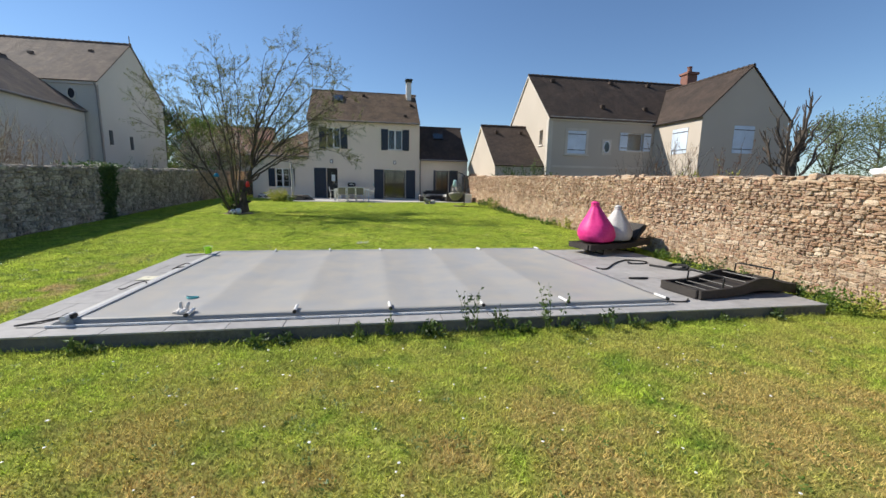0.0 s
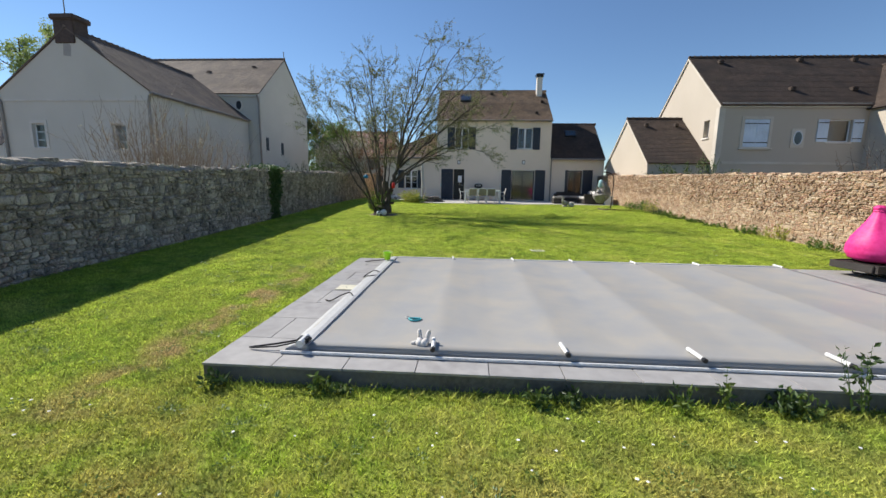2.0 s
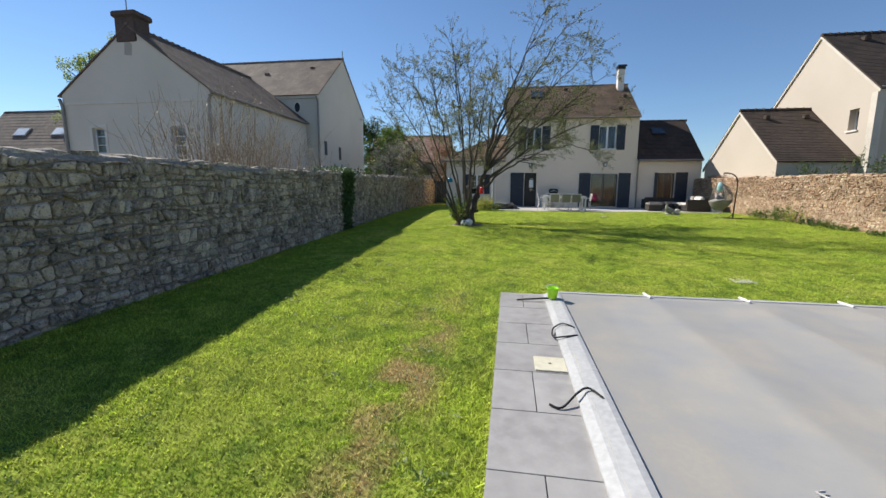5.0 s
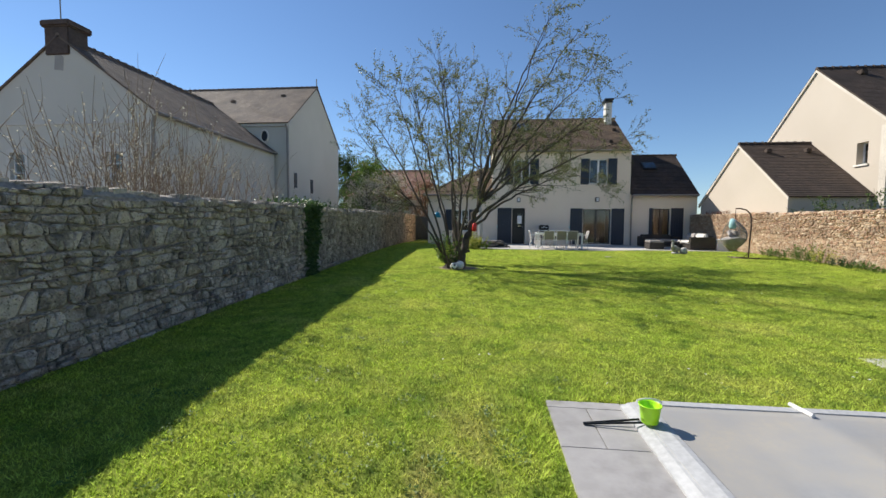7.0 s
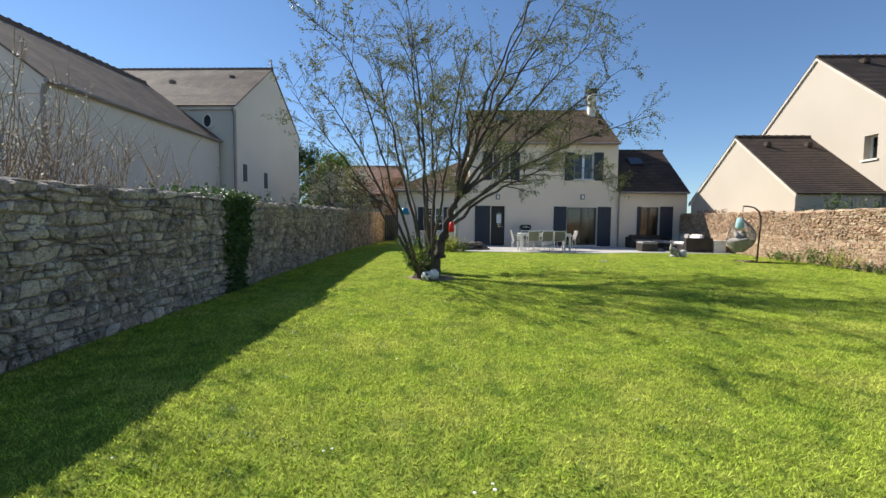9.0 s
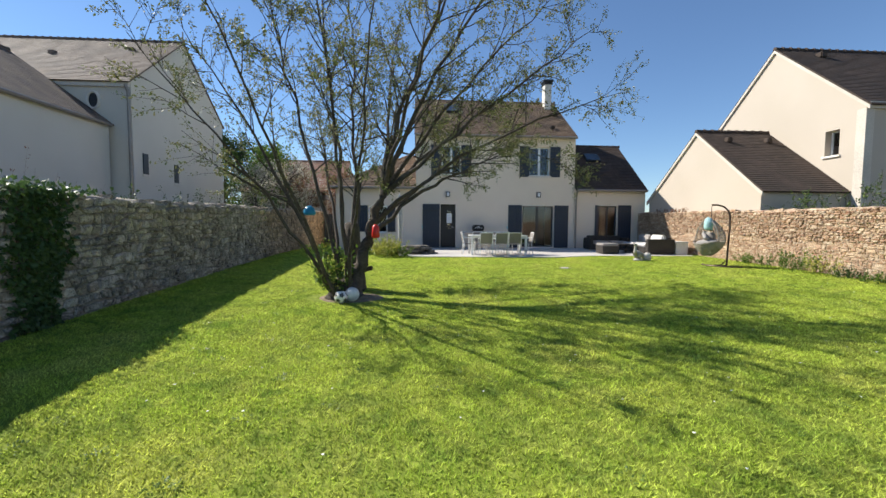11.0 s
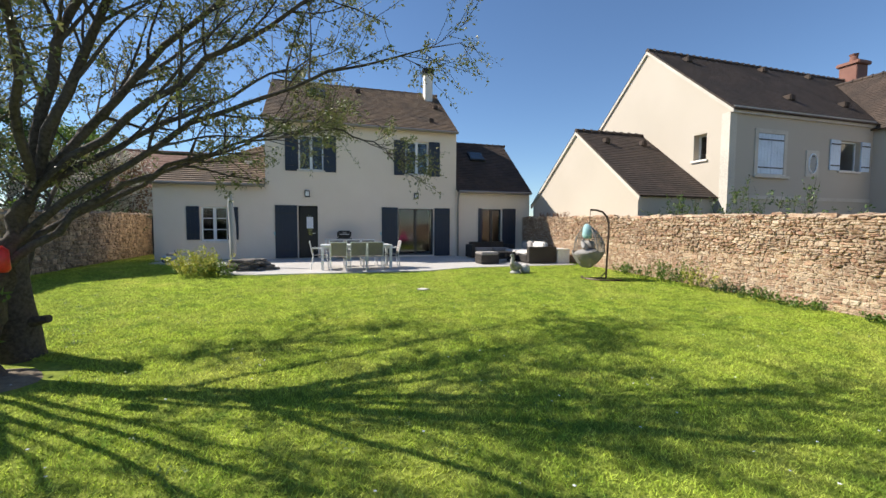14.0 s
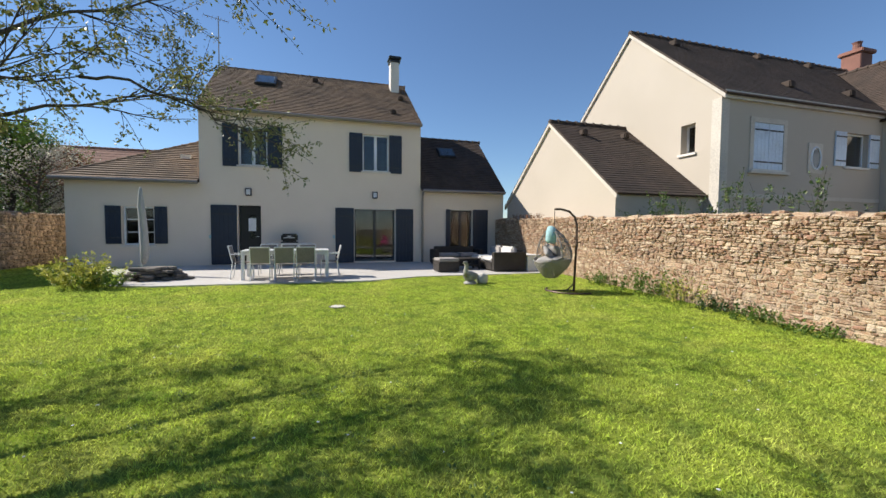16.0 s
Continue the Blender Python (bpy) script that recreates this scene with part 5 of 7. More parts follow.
def build_ivy():
    rng = random.Random(4)
    ivy = thing("ivy", (left_x(16.2), 16.2, ground_z(16.2)), "dark green ivy climbing the grey stone wall", "climbing plant")
    green, wood = Mesher(), Mesher()
    for _ in range(2700):
        y = rng.gauss(0, 0.3) + 0.1 * math.sin(rng.random() * 9)
        z = rng.uniform(0, 1.85)
        ragged = 0.45 * noise.noise((y * 2.2, z * 2.6, 3.0)) + 0.25 * noise.noise((y * 7, z * 7, 1.0))
        if abs(y - 0.12 * (z - 0.9)) > (0.3 + 0.14 * z) * (1 + ragged) or rng.random() < 0.5 * max(0, -ragged):
            continue
        p = Vector((rng.uniform(0.03, 0.09), y, z))
        d = (Vector((0.5, 0, -0.8)) + rand_dir(rng) * 0.8).normalized()
        green.leaf(p, d, d.cross(rand_dir(rng)).normalized(), rng.uniform(0.05, 0.1), rng.uniform(0.05, 0.09))
    for _ in range(320):
        p = Vector((rng.uniform(-0.45, 0.12), rng.gauss(-0.1, 0.7), 1.78 + rng.random() ** 2 * 0.16))
        d = (Vector((0, 0, 0.6)) + rand_dir(rng)).normalized()
        green.leaf(p, d, d.cross(rand_dir(rng)).normalized(), 0.08, 0.06)
    for _ in range(9):
        pts = wander(rng, Vector((0.06, rng.uniform(-0.4, 0.4), 0)), Vector((0, 0, 1)), 1.8, 8, 0.12, 0.1)
        wood.tube([Vector((0.06, p.y, p.z)) for p in pts], [0.012] * 9, 4)
    wood.build("stemwork", "bark", ivy)["kind"] = "stuff"
    green.build("foliage", "leaf_ivy", ivy)["kind"] = "stuff"


build_ivy()

# shrubs and trees over the west wall
for k, (x, y, h) in enumerate(((-10.7, 12.2, 3.5), (-10.9, 13.4, 3.6), (-10.7, 14.7, 3.2))):
    shrub("budding_shrub", (x, y, 0.1), "tall bare shrub with pale buds behind the grey wall", "shrub", 70, h, 0.6, "bud", 0.034, 22, "twig", 20 + k, 0.08, 0.05, 0.011, 0.42, "budding shrubs", 7)
shrub("russet_shrub", (-10.7, 17.6, 0.2), "russet shrub behind the grey wall", "shrub", 30, 2.5, 0.5, "leaf_brown", 0.04, 24, "twig", 31, fan=0.5)
for k, (x, y, h, w) in enumerate(((-10.9, 19.4, 2.35, 0.9), (-10.9, 22.0, 2.2, 1.0), (-11.2, 25.0, 2.6, 1.1))):
    shrub("evergreen_shrub", (x, y, 0.2), "dense evergreen shrub behind the grey wall", "shrub", 40, h, w * 0.7, "leaf_dark", 0.07, 60, "bark", 40 + k, 0.2, 0.03, 0.01, 0.5, "evergreen shrubs")
crown_tree("blossoming_tree", (-12.6, 37.5, 0.4), "small tree with pale blossom and bare twigs", 5.2, 5.0, "bud", 0.10, 3600, 51, 0.1)
crown_tree("blossoming_tree", (-12.2, 31.5, 0.4), "small pale budding tree behind the wall", 4.3, 3.2, "bud", 0.08, 3000, 52, 0.08)
crown_tree("hedge_tree", (-14.3, 38.6, 0.4), "tall green tree behind the garden", 6.6, 5.0, "leaf_green", 0.16, 6000, 53, 0.16, low=0.1)
crown_tree("hedge_tree", (-17.2, 38.8, 0.4), "dark conifer-like tree behind the garden", 8.0, 4.6, "leaf_dark", 0.16, 7000, 54, 0.18, low=0.08)
crown_tree("hedge_tree", (-10.4, 44.0, 0.4), "russet hedge tree behind the garden", 5.5, 4.5, "leaf_brown", 0.14, 5000, 55, 0.14, low=0.08)
shrub("dark_hedge", (-11.6, 34.0, 0.3), "dark green hedge at the end of the garden", "hedge", 60, 2.9, 1.3, "leaf_dark", 0.09, 60, "bark", 56, 0.2, 0.03, 0.012, 0.4)
crown_tree("hedge_tree", (-15.2, 42.0, 0.4), "green tree behind the garden hedge", 7.0, 5.5, "leaf_green", 0.16, 6000, 251, 0.15, low=0.08)
crown_tree("hedge_tree", (-12.6, 40.0, 0.4), "small budding tree behind the garden hedge", 5.6, 3.8, "leaf_brown", 0.12, 4500, 252, 0.12, low=0.08)
crown_tree("poplar", (-52.0, 45.0, 0.4), "slender poplar in spring leaf", 18.0, 7.0, "leaf_poplar", 0.24, 8000, 57, 0.3, low=0.1)
crown_tree("poplar", (-48.0, 47.0, 0.4), "slender poplar in spring leaf", 19.0, 7.5, "leaf_poplar", 0.24, 8000, 58, 0.3, low=0.1)
# over the east wall
for k, (x, y, h, w) in enumerate(((27, 20.5, 6.4, 5.5), (31, 19.0, 7.0, 6), (36, 24.0, 7.6, 7), (25, 14.5, 5.8, 5.5), (22, 12.0, 5.2, 4.5))):
    crown_tree("garden_tree", (x, y, -0.1), "leafy spring tree beyond the neighbour's house", h, w, "leaf_grey", 0.13, 5200, 60 + k, 0.14, low=0.12)
for k, (y, h, n) in enumerate(((19.9, 2.75, 9), (20.6, 2.6, 12), (21.3, 3.0, 12), (22.2, 2.75, 12), (22.9, 2.35, 8), (18.7, 2.15, 7))):
    shrub("climbing_rose", (8.0 + 0.1 * (k % 2), y, 0.2), "leafy rose shoots above the tan wall", "shrub", n, h, 0.3, "leaf_rose", 0.085, 34, "bark", 71 + k, 0.15, 0.0, 0.012, 0.4, "rose shoots", 6)
shrub("plum_bush", (11.6, 16.0, 0.1), "purple-leaved bush in front of the neighbour's house", "shrub", 40, 2.9, 0.45, "leaf_brown", 0.045, 20, "bark", 74, 0.14, 0.03, 0.012, 0.5, "", 4)
shrub("blossom_bush", (12.8, 16.0, 0.1), "bare bush with pale blossom beside the neighbour's house", "shrub", 40, 3.7, 0.4, "bud", 0.05, 16, "bark", 75, 0.14, 0.02, 0.014, 0.45, "", 4)
shrub("green_bush", (10.3, 10.9, -0.1), "green and russet bush behind the tan wall", "shrub", 44, 2.5, 0.6, "leaf_yellow", 0.06, 50, "bark", 76, 0.16, 0.02, 0.01, 0.5, "", 2)
shrub("russet_bush", (11.3, 12.4, -0.1), "russet bush behind the tan wall", "shrub", 44, 3.4, 0.5, "leaf_brown", 0.055, 40, "bark", 77, 0.14, 0.02, 0.012, 0.45, "", 4)
for k, y in enumerate((27.2, 27.6, 28.0, 28.5, 29.0)):
    shrub("potted_sprout", (right_x(y) + 0.25, y, RIGHT_TOP(y) + 0.02), "dry tufted sprout growing on the wall top", "plant", 14, 0.26, 0.05, "leaf_brown", 0.04, 10, "twig", 80 + k, 0.2, 0.02, 0.004, 0.6, "wall sprouts")


def build_pollard():
    """A pollarded tree with knuckled bare limbs."""
    rng = random.Random(8)
    t = thing("pollarded_tree", (14.15, 12.0, -0.05), "bare pollarded tree with knuckled limbs", "tree")
    wood = Mesher()
    pts = wander(rng, Vector((0, 0, -0.1)), Vector((0, 0, 1)), 2.9, 6, 0.03, 0.1)
    wood.tube(pts, [0.22, 0.19, 0.175, 0.165, 0.17, 0.19, 0.17], 10)
    # heavy limbs that leave flat and turn upward, each ending in knuckles with short stubs
    for k in range(14):
        q = 2 * math.pi * k / 14 + rng.uniform(-0.2, 0.2)
        out, up = rng.uniform(0.25, 1.0), rng.uniform(0.8, 1.75)
        start = pts[-1 - (k % 3)]
        bow = start + Vector((math.cos(q) * out, math.sin(q) * out, 0.25 * up))
        end = start + Vector((math.cos(q) * out * 1.15, math.sin(q) * out * 1.15, up))
        l = bezier(start, bow, end, 8)
        for i in range(1, 9):
            l[i] += rand_dir(rng) * 0.04
        wood.tube(l, [0.075, 0.06, 0.05, 0.045, 0.04, 0.036, 0.034, 0.042, 0.03], 7)
        for _ in range(9):
            j = rng.randrange(2, 9)
            st = wander(rng, l[j], Vector((math.cos(q) * 0.3, math.sin(q) * 0.3, 1)) + rand_dir(rng) * 0.7, rng.uniform(0.25, 0.75), 4, 0.2, 0.12)
            wood.tube(st, [0.02, 0.016, 0.014, 0.019, 0.01], 5)
    wood.build("trunk", "bark", t, True)


build_pollard()


# far houses beyond the garden
gable_house("far_house", "distant house with a red tile roof", -19.0, -10.5, 46.0, 52.0, 4.4, 7.2, "x", "render_left", "roof_red", [(-16.2, -15.0, 3.0, 4.3), (-13.2, -12.0, 3.0, 4.3)], courses=14)
far_low = gable_house("far_cottage", "distant cottage with faded tile roof and roof windows", -62.0, -48.5, 40.0, 48.0, 4.9, 9.9, "x", "render_left", "roof_left", courses=14)
for x in (-57.0, -52.0):
    mm = Matrix.Translation((x, 41.9, 7.32)) @ Matrix.Rotation(math.atan2(5.0, 4.0), 4, "X")
    part("roof_window", box(bmesh.new(), -0.9, 0.9, -0.6, 0.6, 0.0, 0.12, 0.0, mm), "zinc", far_low)
    part("pane", box(bmesh.new(), -0.75, 0.75, -0.48, 0.48, 0.12, 0.14, 0.0, mm), "shutter_pale", far_low)


# ---- pool cover and what lies on the slab ----
SLAB = -0.03


def build_pool_cover():
    cover = thing("pool_cover", (-3.5, 5.0, SLAB), "taut grey tarpaulin pool cover with cross bars", "pool cover")
    W, D = 7.52, 4.58
    seams = [1.28, 2.46, 3.6, 4.79, 5.97]
    bm = bmesh.new()
    nx, ny = 120, 36
    grid = []
    for j in range(ny + 1):
        row = []
        for i in range(nx + 1):
            x, y = W * i / nx, D * j / ny
            near = min(abs(x - s) for s in seams + [0, W])
            edge = min(1.0, y / 0.4, (D - y) / 0.4)
            sag = 0.05 * (1 - math.exp(-(near / 0.5))) * edge
            wav = 0.004 * noise.noise((x * 1.5, y * 2.5, 0)) + 0.003 * noise.noise((x * 6, y * 2, 4))
            row.append(bm.verts.new((x, y, 0.055 - sag + wav * edge)))
        grid.append(row)
    for j in range(ny):
        for i in range(nx):
            bm.faces.new((grid[j][i], grid[j][i + 1], grid[j + 1][i + 1], grid[j + 1][i]))
    rim = [grid[0][i] for i in range(nx + 1)] + [grid[j][nx] for j in range(1, ny + 1)] + [grid[ny][i] for i in range(nx - 1, -1, -1)] + [grid[j][0] for j in range(ny - 1, 0, -1)]
    low = [bm.verts.new((v.co.x, v.co.y, 0.004)) for v in rim]
    n = len(rim)
    for i in range(n):
        bm.faces.new((rim[i], low[i], low[(i + 1) % n], rim[(i + 1) % n]))
    bmesh.ops.recalc_face_normals(bm, faces=bm.faces)
    sheet = part("sheet", bm, "cover", cover, smooth=True)
    # pale hems
    part("hem", prism(bmesh.new(), [(-0.08, -0.02, 0.002), (0.13, -0.02, 0.002), (0.13, -0.02, 0.064), (0.09, -0.02, 0.07), (-0.02, -0.02, 0.05), (-0.08, -0.02, 0.02)], (0, D + 0.02, 0)), "cover_edge", cover)
    part("hem", one_box(0.13, W, D - 0.05, D + 0.05, 0.002, 0.062, 0.01), "cover_edge", cover)
    rail = part("front_rail", one_box(-0.1, W + 0.02, -0.095, -0.065, 0.002, 0.028, 0.006), "alu_white", cover, "pale aluminium rail")
    for s in seams + [W - 0.05]:
        # loose ends of the cross bars
        a = Vector((s - 0.01, 0.2, 0.082))
        b = Vector((s, -0.03, 0.082))
        bar = part("bar_end", one_tube((a, b), 0.019, 10), "white_plastic", cover)
        part("bar_cap", one_tube((b, b + (b - a).normalized() * 0.035), 0.022, 10), "black_plastic", bar)
        c = Vector((s, D - 0.12, 0.07))
        part("bar_end", one_tube((c, c + Vector((-0.03, 0.2, 0.005))), 0.017, 8), "white_plastic", cover)
    # ratchet at the near corner, with its handle
    part("ratchet", one_box(0.02, 0.14, -0.03, 0.08, 0.072, 0.12, 0.015), "black_plastic", cover)
    part("ratchet_drum", one_tube(((0.08, -0.08, 0.09), (0.08, 0.1, 0.09)), 0.035, 10), "alu_white", cover)
    part("ratchet_handle", one_tube(((0.08, 0.03, 0.1), (-0.15, 0.0, 0.06), (-0.42, -0.02, 0.02)), 0.009, 6), "metal_black", cover)
    part("ratchet_handle", one_tube(((0.08, -0.02, 0.1), (-0.15, -0.05, 0.05), (-0.4, -0.03, 0.02)), 0.007, 6), "metal_black", cover)
    return cover


build_pool_cover()


def strap(pts, label="black webbing strap lying on the pool surround", name="strap", r=0.012):
    v = [Vector(p) for p in pts]
    at = v[0].copy()
    curve = []
    for i in range(len(v) - 1):
        p0, p1, p2, p3 = v[max(i - 1, 0)], v[i], v[i + 1], v[min(i + 2, len(v) - 1)]
        for k in range(5):
            t = k / 5
            curve.append(0.5 * ((2 * p1) + (p2 - p0) * t + (2 * p0 - 5 * p1 + 4 * p2 - p3) * t * t + (3 * p1 - p0 - 3 * p2 + p3) * t ** 3) - at)
    curve.append(v[-1] - at)
    s = part(name, one_tube(curve, r, 6), "strap")
    s.location = at
    return tagged(s, label, "strap", "straps by the pool")


zs = SLAB + 0.014
strap([(-3.78, 6.58, zs), (-3.7, 6.55, zs), (-3.58, 6.68, zs + 0.05), (-3.5, 6.74, zs + 0.06), (-3.43, 6.62, zs + 0.06)], r=0.008)
strap([(-3.4, 8.06, zs + 0.06), (-3.5, 8.16, zs + 0.06), (-3.6, 8.1, zs + 0.02), (-3.62, 7.88, zs + 0.01), (-3.54, 7.8, zs + 0.045), (-3.4, 7.83, zs + 0.06)], r=0.008)
strap([(4.3, 7.35, zs), (4.45, 7.25, zs), (4.9, 7.7, zs), (5.2, 7.95, zs), (5.5, 8.1, zs), (5.8, 7.9, zs), (5.6, 7.7, zs), (5.3, 7.75, zs), (5.45, 8.0, zs + 0.02)], r=0.016)
strap([(5.6, 7.5, zs), (5.8, 7.2, zs), (6.0, 7.0, zs), (6.15, 7.1, zs + 0.05), (6.1, 7.35, zs + 0.04), (5.85, 7.3, zs), (5.9, 7.05, zs), (6.2, 7.2, zs + 0.03)], r=0.03)
strap([(4.4, 6.45, zs), (4.55, 6.4, zs + 0.01), (4.75, 6.42, zs)], r=0.02)
strap([(4.05, 5.05, zs), (4.3, 5.0, zs), (4.45, 5.12, zs)], r=0.01)


def build_bucket():
    b = thing("bucket", (-3.5, 9.2, SLAB + 0.075), "lime green plastic bucket standing on the pool cover's hem", "bucket")
    bm = bmesh.new()
    lathe(bm, [(0.055, 0), (0.058, 0.008), (0.074, 0.125), (0.08, 0.128), (0.08, 0.133), (0.073, 0.133), (0.069, 0.125), (0.06, 0.015), (0.03, 0.012)], 24)
    part("tub", bm, "lime", b, smooth=True)
    part("handle", one_tube([(0.088 * math.cos(a), 0.02, 0.135 + 0.03 * math.sin(a)) for a in (math.pi * k / 10 for k in range(11))], 0.006, 6), "white_plastic", b)
    s = thing("stick", (-3.9, 9.25, SLAB), "two thin black rods lying on the tiles", "rod")
    part("rod", one_tube(((-0.05, 0.0, 0.012), (0.37, -0.03, 0.06)), 0.008, 6), "metal_black", s)
    part("rod", one_tube(((-0.05, 0.01, 0.012), (0.36, 0.04, 0.05)), 0.008, 6), "metal_black", s)


def build_toy_ring():
    t = thing("swim_mask", (-2.5, 5.84, SLAB + 0.04), "turquoise plastic swim mask on the pool cover", "swim mask")
    t.scale = (0.75, 0.75, 0.75)
    pts = [(0.09 * math.cos(a), 0.055 * math.sin(a) + 0.015 * math.cos(2 * a), 0.012) for a in (2 * math.pi * k / 20 for k in range(21))]
    part("rim", one_tube(pts, 0.014, 8), "turquoise", t)
    part("strap", one_tube(((-0.12, 0.03, 0.015), (-0.16, 0.1, 0.01), (-0.1, 0.12, 0.008)), 0.008, 6), "bag_grey", t)


def capsule(bm, a, b, r0, r1, sides=10):
    a, b = Vector(a), Vector(b)
    d = (b - a).normalized()
    pts = [a - d * r0 * 0.95, a - d * r0 * 0.6, a, b, b + d * r1 * 0.6, b + d * r1 * 0.95]
    tube(bm, pts, [r0 * 0.3, r0 * 0.8, r0, r1, r1 * 0.8, r1 * 0.3], sides)


def build_gloves():
    g = thing("work_gloves", (-2.33, 5.13, SLAB + 0.04), "pair of white padded gloves lying on the pool cover", "gloves", rz=-12)
    g.scale = (0.5, 0.5, 0.5)
    for x, lean in ((-0.07, -0.03), (0.06, 0.03)):
        bm = bmesh.new()
        capsule(bm, (x * 0.6, -0.05, 0.06), (x, 0.05, 0.09), 0.075, 0.06)
        capsule(bm, (x, 0.06, 0.1), (x + lean, 0.1, 0.24), 0.05, 0.04)
        capsule(bm, (x - 0.05, -0.03, 0.06), (x - 0.12, -0.04, 0.04), 0.04, 0.03)
        part("glove", bm, "cushion", g, smooth=True)


build_bucket()
build_toy_ring()
build_gloves()

skimmer = thing("skimmer_lid", (-3.71, 7.26, SLAB), "pale square skimmer lid set in the tiles", "skimmer lid")
part("lid", one_box(-0.13, 0.13, -0.14, 0.14, 0.001, 0.012, 0.004), "lid_cream", skimmer)
part("finger_hole", one_tube(((0, 0, 0.0125), (0, 0, 0.0145)), 0.012, 10), "black_plastic", skimmer)


def bean_bag(name, at, label, mat, height, radius, lean, seed):
    b = thing(name, at, label, "bean bag", "bean bags")
    prof = [(0.55, 0.0), (0.88, 0.05), (1.0, 0.16), (0.97, 0.28), (0.84, 0.42), (0.62, 0.58), (0.42, 0.72), (0.26, 0.84), (0.19, 0.9), (0.22, 0.96), (0.1, 1.0)]
    bm = bmesh.new()
    fine = []
    for (r0, z0), (r1, z1) in zip(prof, prof[1:]):
        for k in range(3):
            fine.append((r0 + (r1 - r0) * k / 3, z0 + (z1 - z0) * k / 3))
    fine.append(prof[-1])
    lathe(bm, [(r * radius, z * height) for r, z in fine], 40)
    for v in bm.verts:
        a = math.atan2(v.co.y, v.co.x)
        f = v.co.z / height
        v.co.x *= 1 + 0.05 * math.sin(a * 7 + seed) * f + 0.06 * noise.noise((math.cos(a) * 1.5, math.sin(a) * 1.5, f * 4 + seed))
        v.co.y *= 1 + 0.05 * math.sin(a * 7 + seed) * f + 0.06 * noise.noise((math.cos(a) * 1.5, math.sin(a) * 1.5, f * 4 + seed + 9))
        v.co.x += lean * f * f
    part("sack", bm, mat, b, smooth=True)
    part("tie", one_tube([(lean * 0.8 + 0.2 * radius * math.cos(a), 0.2 * radius * math.sin(a), height * 0.9) for a in (2 * math.pi * k / 12 for k in range(13))], 0.015, 6), mat, b)
    return b


def lounger_wave(s):
    """Height of the lounger's deck over its length, 0 to 1."""
    return 0.13 * math.exp(-((s - 0.62) / 0.2) ** 2) + 0.01


def lounger(at, rz, flipped, label):
    """A wavy wicker sun lounger: side aprons, end aprons, slats, and two leg hoops; flipped over it shows its slats and hoops."""
    L, Wd, H = 1.98, 0.74, 0.13
    lg = thing("sun_lounger", at, label, "sun lounger", "wicker sun loungers", rz=rz)
    n = 26
    for y in (-Wd / 2, Wd / 2 - 0.05):
        bm = bmesh.new()
        rows = []
        for i in range(n + 1):
            s = i / n
            z = (lounger_wave(s) if flipped else 0.13 + 0.3 * max(0, s - 0.62) ** 1.3)
            z0 = z * (0.55 if flipped else 1.0)
            x = (s - 0.5) * L
            rows.append([bm.verts.new(p) for p in ((x, y, z0), (x, y + 0.05, z0), (x, y + 0.05, z + H), (x, y, z + H))])
        for a, b in zip(rows, rows[1:]):
            for k in range(4):
                bm.faces.new((a[k], a[(k + 1) % 4], b[(k + 1) % 4], b[k]))
        bm.faces.new(rows[0])
        bm.faces.new(rows[-1][::-1])
        bmesh.ops.recalc_face_normals(bm, faces=bm.faces)
        part("side_apron", bm, "wicker_dark", lg)
    for s in (0.0, 1.0):
        z = (lounger_wave(s) if flipped else 0.13 + 0.3 * max(0, s - 0.62) ** 1.3)
        x = (s - 0.5) * L
        part("end_apron", one_box(x - 0.03, x + 0.03, -Wd / 2 + 0.052, Wd / 2 - 0.052, z * (0.55 if flipped else 1), z + H, 0.01), "wicker_dark", lg)
    bm = bmesh.new()
    rows = []
    for i in range(n + 1):
        s = 0.02 + 0.96 * i / n
        z = (lounger_wave(s) * 0.6 + 0.03 if flipped else 0.13 + 0.3 * max(0, s - 0.62) ** 1.3 + H - 0.03)
        x = (s - 0.5) * L
        rows.append([bm.verts.new((x, y, z + dz)) for y, dz in ((-Wd / 2 + 0.05, 0), (Wd / 2 - 0.05, 0), (Wd / 2 - 0.05, 0.015), (-Wd / 2 + 0.05, 0.015))])
    for a, b in zip(rows, rows[1:]):
        for k in range(4):
            bm.faces.new((a[k], a[(k + 1) % 4], b[(k + 1) % 4], b[k]))
    bmesh.ops.recalc_face_normals(bm, faces=bm.faces)
    part("deck", bm, "wicker_dark", lg)
    for i in range(7):
        s = 0.12 + 0.76 * i / 6
        z = (lounger_wave(s) + H * 0.75 if flipped else 0.1)
        x = (s - 0.5) * L
        part("slat", one_tube(((x, -Wd / 2 + 0.05, z), (x, Wd / 2 - 0.05, z)), 0.013, 6), "metal_black", lg)
    for s in (0.24, 0.76):
        x = (s - 0.5) * L
        if flipped:
            z = lounger_wave(s) + H * 0.6
            pts = [(x, -Wd / 2 + 0.06, z), (x + 0.02, -Wd / 2 + 0.06, z + 0.19), (x + 0.03, -Wd / 2 + 0.1, z + 0.21), (x + 0.03, Wd / 2 - 0.1, z + 0.21), (x + 0.02, Wd / 2 - 0.06, z + 0.19), (x, Wd / 2 - 0.06, z)]
        else:
            pts = [(x, -Wd / 2 + 0.06, 0.2), (x, -Wd / 2 + 0.06, 0.014), (x, Wd / 2 - 0.06, 0.014), (x, Wd / 2 - 0.06, 0.2)]
        part("leg_hoop", one_tube(pts, 0.014, 6), "metal_black", lg)
    return lg


